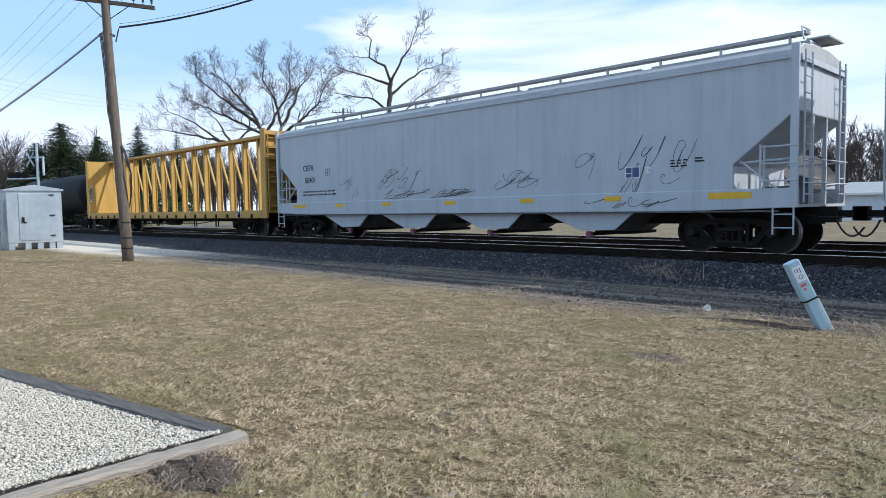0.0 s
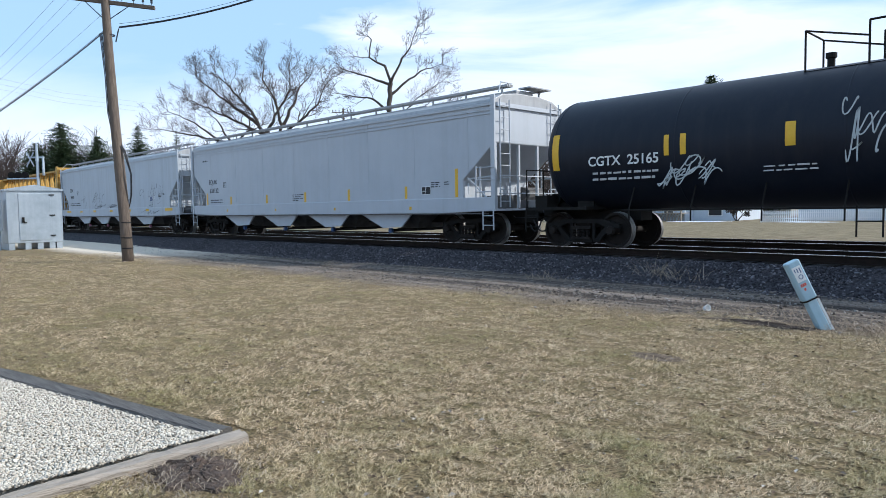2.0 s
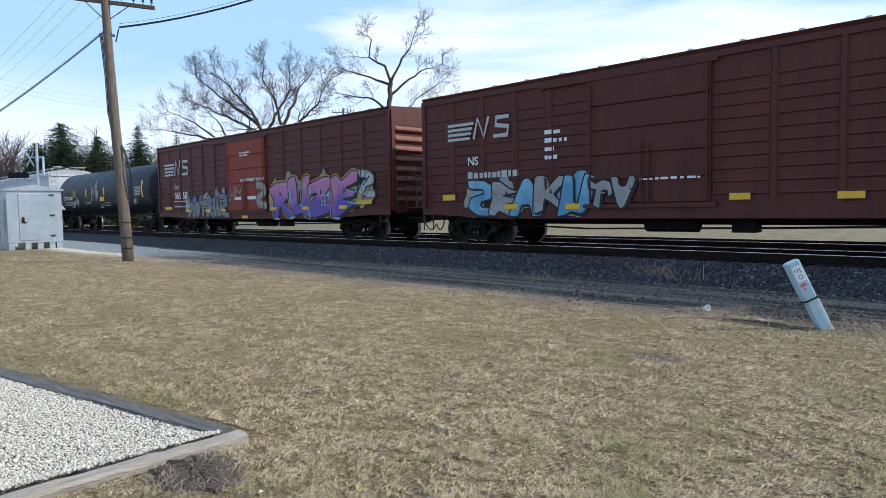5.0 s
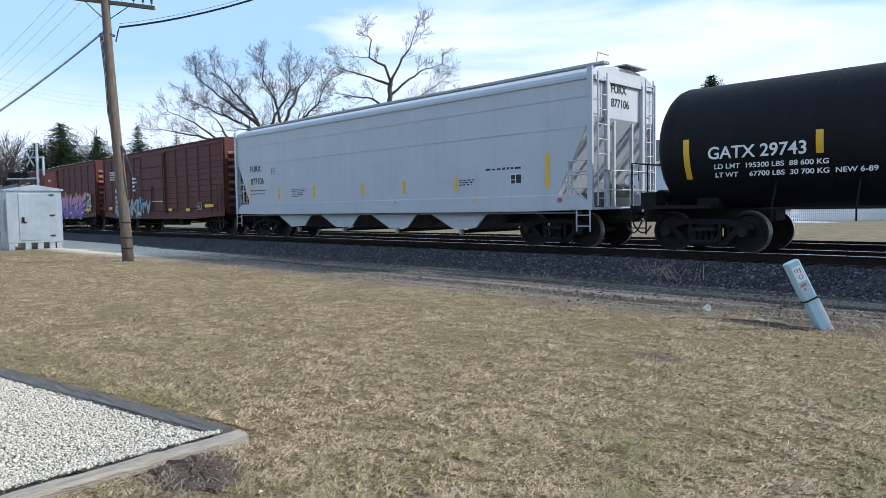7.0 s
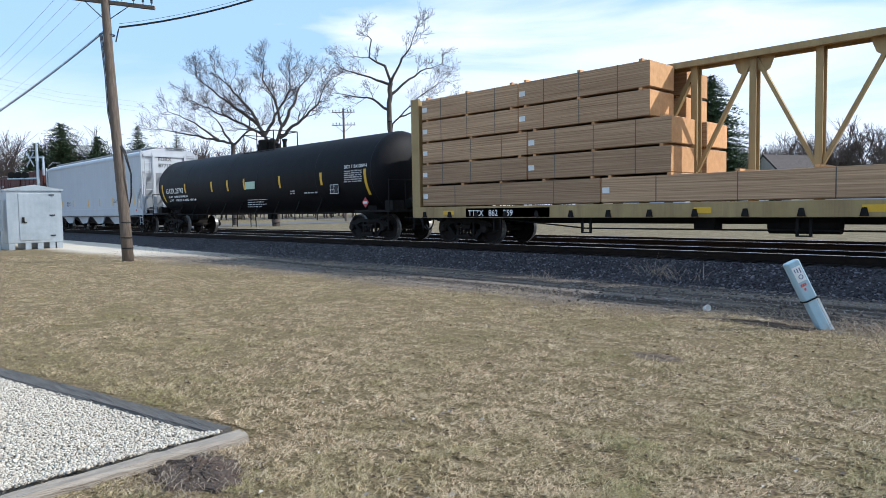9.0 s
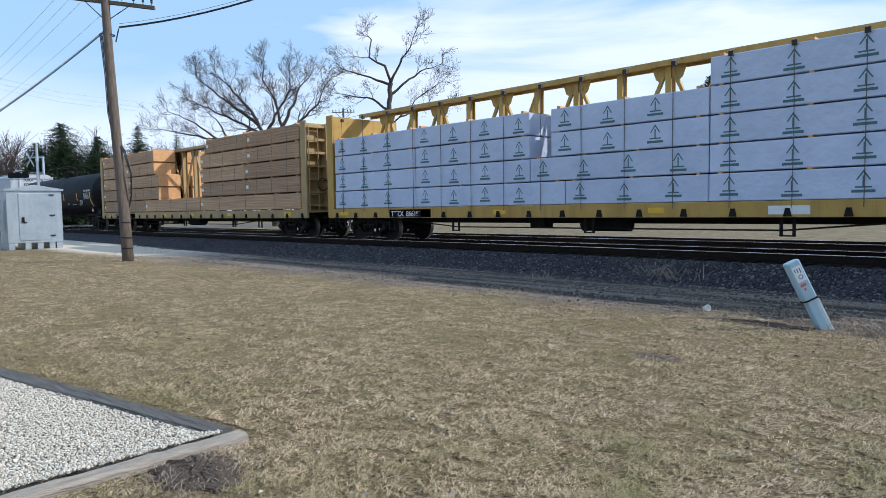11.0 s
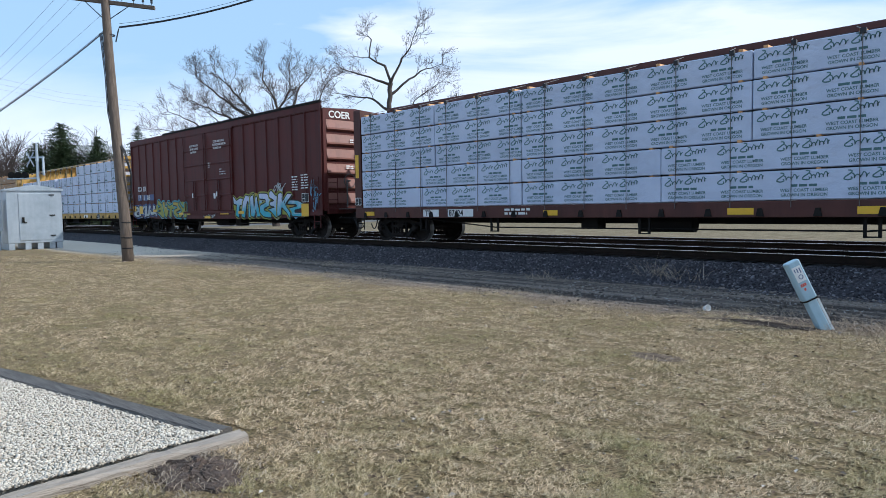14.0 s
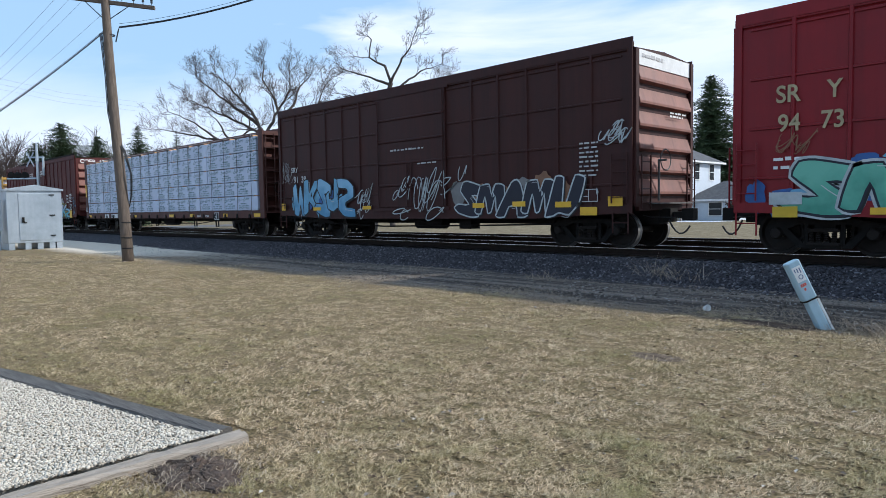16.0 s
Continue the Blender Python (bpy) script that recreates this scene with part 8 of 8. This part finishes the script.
def house(x, y, angle, w, d, eave, ridge, wall, roof, label, hip=True, base=-0.9, chimney=None, windows=()):
    """w along local x (facing the tracks with its -y side), d deep, hipped or gabled roof."""
    ob = new("house")
    ob.matrix_world = Matrix.Translation((x, y, base)) @ Matrix.Rotation(radians(angle), 4, "Z")
    tagged(ob, label, "house", "houses")
    boxes("wall", wall, ob, (-w / 2, w / 2, -d / 2, d / 2, 0, eave))
    bm = B()
    for i in range(int(eave / 0.16)):
        z = 0.16 * i
        prism(bm, [(-d / 2 - 0.003, z), (-d / 2 - 0.02, z), (-d / 2 - 0.003, z + 0.15)], "x", -w / 2, w / 2)
    part("siding_lap", bm, wall, ob)
    bm = B()
    o = 0.4
    if hip:
        k = max(0.3, w / 2 - d / 2)
        v = [bm.verts.new(p) for p in ((-w / 2 - o, -d / 2 - o, eave), (w / 2 + o, -d / 2 - o, eave), (w / 2 + o, d / 2 + o, eave), (-w / 2 - o, d / 2 + o, eave), (-k, 0, ridge), (k, 0, ridge))]
        for f in ((0, 1, 5, 4), (1, 2, 5), (2, 3, 4, 5), (3, 0, 4), (3, 2, 1, 0)):
            bm.faces.new([v[i] for i in f])
    else:
        prism(bm, [(-w / 2 - o, eave - 0.1), (w / 2 + o, eave - 0.1), (0, ridge)], "y", -d / 2 - o, d / 2 + o)
        part("gable", bm, roof, ob)
        bm = B()
        prism(bm, [(-w / 2, eave), (w / 2, eave), (0, ridge - 0.3)], "y", -d / 2 - o - 0.02, -d / 2 - o - 0.004)
    part("roof" if hip else "gable_wall", bm, roof if hip else wall, ob)
    boxes("fascia", TRIM, ob, (-w / 2 - o, w / 2 + o, -d / 2 - o - 0.03, -d / 2 - o, eave - 0.16, eave + 0.02), (w / 2 + o, w / 2 + o + 0.03, -d / 2 - o, d / 2 + o, eave - 0.16, eave + 0.02))
    if chimney:
        boxes("chimney", BRICKRED, ob, (chimney - 0.35, chimney + 0.35, 0.2, 0.9, eave, ridge + 0.9))
    for side, a, z, ww, hh in windows:
        if side == "front":
            fr = boxes("window", TRIM, ob, (a - ww / 2 - 0.1, a + ww / 2 + 0.1, -d / 2 - 0.06, -d / 2 - 0.022, z - 0.1, z + hh + 0.1))
            boxes("pane", GLASSY, fr, (a - ww / 2, a + ww / 2, -d / 2 - 0.075, -d / 2 - 0.06, z, z + hh / 2 - 0.03), (a - ww / 2, a + ww / 2, -d / 2 - 0.075, -d / 2 - 0.06, z + hh / 2 + 0.03, z + hh))
        else:
            fr = boxes("window", TRIM, ob, (w / 2 + 0.022, w / 2 + 0.06, a - ww / 2 - 0.1, a + ww / 2 + 0.1, z - 0.1, z + hh + 0.1))
            boxes("pane", GLASSY, fr, (w / 2 + 0.06, w / 2 + 0.075, a - ww / 2, a + ww / 2, z, z + hh / 2 - 0.03), (w / 2 + 0.06, w / 2 + 0.075, a - ww / 2, a + ww / 2, z + hh / 2 + 0.03, z + hh))
    return ob


house(-34.0, 65.5, 0, 9.2, 8.0, 6.15, 8.7, SIDING, SHINGLE, "pale blue two-storey house with dark hipped roof", True, -0.9, -2.2, [("front", 0.2, 4.4, 0.9, 1.4), ("front", 2.9, 4.4, 0.9, 1.5), ("front", -3.0, 4.4, 0.9, 1.5), ("front", 3.0, 1.2, 0.9, 1.5), ("front", -2.5, 1.2, 1.2, 1.5), ("side", -1.5, 4.4, 0.9, 1.5), ("side", 1.8, 4.4, 0.9, 1.5), ("side", 1.5, 1.2, 0.9, 1.5)])
house(-30.0, 92.0, -20, 7.5, 9.0, 4.2, 8.0, SIDING2, SHINGLE2, "tan house with dark brown gabled roof", False, -0.9, None, [("front", 0, 4.8, 0.9, 1.1), ("front", 2.0, 1.2, 0.9, 1.4)])
house(-27.5, 66.5, 0, 4.6, 6.5, 2.4, 4.2, SIDING, SHINGLE, "small pale annex with dark roof beside the house", True, -0.9, None, [("front", 0.3, 0.9, 1.2, 1.2)])
house(-8.0, 70.0, 8, 26.0, 7.0, 2.7, 3.7, surface("white_metal_siding", (0.55, 0.57, 0.60), (0.63, 0.65, 0.67), 1.2, 0.5, 0, 0.1, 20), ROOF_GREY, "long low white metal-sided garage", True, -0.9)
house(-70.0, 118.0, 0, 14.0, 9.0, 4.0, 7.0, SIDING2, SHINGLE2, "far tan house with dark roof", True, -0.9)


def house_deck():
    """A railed wooden deck with a lattice skirt against the pale house."""
    ob = new("deck")
    ob.matrix_world = pose(-31.0, 60.6, -0.5)
    tagged(ob, "weathered wooden deck with railing and lattice skirt", "deck")
    boxes("floor_boards", PALETIMBER, ob, (-2.1, 2.1, -0.8, 0.85, 0.72, 0.80))
    for x in (-2.05, -0.7, 0.65, 2.0):
        boxes("post", PALETIMBER, ob, (x - 0.06, x + 0.06, -0.8, -0.68, -0.1, 1.75))
    for z in (0.95, 1.65):
        boxes("rail", PALETIMBER, ob, (-2.1, 2.1, -0.78, -0.70, z, z + 0.08))
    for k in range(30):
        boxes("baluster", PALETIMBER, ob, (-2.0 + 0.137 * k, -1.96 + 0.137 * k, -0.76, -0.72, 1.03, 1.65))
    for k in range(28):
        bm = B()
        tube(bm, (-2.1 + 0.15 * k, -0.74, 0.0), (-2.1 + 0.15 * k + (0.35 if k % 2 else -0.1), -0.74, 0.72), 0.025, 0.025, 4)
        part("lattice_strip", bm, PALETIMBER, ob)


house_deck()
bare_tree(-23.1, 58.0, -0.5, [(-0.5, -0.4, 0.6, 0.05, 0.1), (0.5, 0.4, 0.6, 0.05, 0.1), (0.1, -0.1, 0.7, 0.05, 0.1)], 4, 90, "low leafless shrub beside the pale house", 0.05, (25, 50), (0.6, 0.8), 0.02, 0.9)
soil_patch(-36.5, 58.0, 3.6, 0.7, 7, "thin strip of old snow by the house", 0.05, SNOW)
soil_patch(-27.0, 59.0, 3.2, 0.6, 8, "thin strip of old snow by the house", 0.05, SNOW)
soil_patch(-18.0, 58.6, 2.6, 0.6, 9, "patch of old snow along the fence", 0.05, SNOW)


def picket_fence():
    a, b = Vector((-20.8, 57.1)), Vector((-13.4, 64.4))
    n = int((b - a).length / 0.16)
    ob = new("picket_fence")
    d = (b - a).normalized()
    ob.matrix_world = Matrix.Translation((a.x, a.y, -0.55)) @ Matrix.Rotation(math.atan2(d.y, d.x), 4, "Z")
    tagged(ob, "white picket fence along the far side of the field", "fence")
    bm = B()
    prism(bm, [(-0.04, 0.06), (0.04, 0.06), (0.04, 0.95), (0, 1.02), (-0.04, 0.95)], "y", -0.012, 0.012)
    first = part("picket", bm, TRIM, ob)
    for i in range(1, n):
        p = new("picket", first.data)
        p.parent = ob
        p.location = (i * 0.16, 0, 0)
    for z in (0.3, 0.75):
        boxes("rail", TRIM, ob, (0, n * 0.16, 0.014, 0.05, z, z + 0.08))


picket_fence()


def street():
    bm = B()
    v = [bm.verts.new(p) for p in ((-300, 77.0, -0.46), (300, 60.0, -0.46), (300, 66.0, -0.46), (-300, 83.0, -0.46))]
    bm.faces.new(v)
    tagged(part("road", bm, ASPHALT), "worn grey asphalt street beyond the field", "road", kind="structure")
    bm = B()
    for y0, y1, z0, z1 in ((-40, 12.3, -0.485, -0.485), (12.3, 14.4, -0.485, -0.06), (14.4, 23.4, -0.045, -0.045), (23.4, 25.5, -0.06, -0.47), (25.5, 78, -0.47, -0.47)):
        v = [bm.verts.new(p) for p in ((-78, y0, z0), (-68, y0, z0), (-68, y1, z1), (-78, y1, z1))]
        bm.faces.new(v)
    tagged(part("crossing_road", bm, ASPHALT), "grey asphalt road crossing the tracks", "road", kind="structure")


street()


def parked_car(x, y, angle, paint, label):
    ob = new("parked_car")
    ob.matrix_world = pose(x, y, -0.46, 0, 0, angle)
    tagged(ob, label, "car", "parked cars")
    bm = B()
    prism(bm, [(-2.2, 0.35), (2.2, 0.35), (2.25, 0.75), (1.3, 0.9), (0.6, 1.42), (-1.1, 1.45), (-1.9, 0.95), (-2.25, 0.85)], "y", -0.85, 0.85)
    part("body", bm, paint, ob, bevel=0.06)
    bm = B()
    prism(bm, [(1.1, 0.95), (0.55, 1.36), (-1.05, 1.38), (-1.6, 0.98)], "y", -0.862, 0.862)
    part("windows", bm, GLASSY, ob)
    for wx in (-1.35, 1.4):
        for wy in (-0.82, 0.68):
            bm = B()
            tube(bm, (wx, wy, 0.32), (wx, wy + 0.16, 0.32), 0.32, 0.32, 16)
            part("wheel", bm, CABLE, ob)


parked_car(-66.5, 62.0, 20, plain("silver_car_paint", (0.35, 0.36, 0.38), 0.3), "silver parked car on the street")
parked_car(-50.5, 67.0, -5, plain("dark_blue_car_paint", (0.03, 0.04, 0.07), 0.3), "dark blue parked car on the street")
parked_car(-45.0, 66.5, -5, plain("white_car_paint", (0.6, 0.6, 0.6), 0.3), "white parked car on the street")
parked_car(-40.5, 60.5, -5, plain("red_car_paint", (0.4, 0.03, 0.03), 0.3), "red parked car by the house")


def far_pole():
    ob = new("utility_pole")
    ob.matrix_world = pose(-73.8, 54.7, -0.6)
    tagged(ob, "distant wooden utility pole with two crossarms", "utility pole")
    bm = B()
    tube(bm, (0, 0, 0), (0, 0, 15.2), 0.2, 0.13, 10)
    part("shaft", bm, POLEWOOD, ob)
    for z in (14.7, 13.0):
        bm = B()
        tube(bm, (-1.1, -1.1, z), (1.1, 1.1, z), 0.08, 0.08, 4)
        tube(bm, (-0.8, -0.8, z), (0, 0, z - 1.0), 0.03, 0.03, 4)
        tube(bm, (0.8, 0.8, z), (0, 0, z - 1.0), 0.03, 0.03, 4)
        part("crossarm", bm, POLEWOOD, ob)
        for k in (-1.0, -0.7, -0.4, 0.4, 0.7, 1.0):
            bm = B()
            lathe(bm, [(0.03, 0), (0.06, 0.1), (0.05, 0.25), (0, 0.27)], (k, k, z + 0.08), (0, 0, 1), 6)
            part("insulator", bm, GLASSY, ob)


far_pole()


def motions():
    """The whole train runs along the track at one speed."""
    for ob, mid in CARS:
        walk(ob, [(t, pose(mid - SPEED * t, TRACK_Y, 0)) for t in (0, 4, 8, 12, 16)])
    spin = math.degrees(SPEED / 0.457 / FPS)
    turns = [(k / FPS, Matrix.Rotation(-radians(spin * k), 4, "Y")) for k in range(16 * FPS + 1)]
    for ob, dx in AXLES:
        here = Matrix.Translation((dx, 0, 0.457))
        walk(ob, [(t, here @ m) for t, m in turns])


motions()
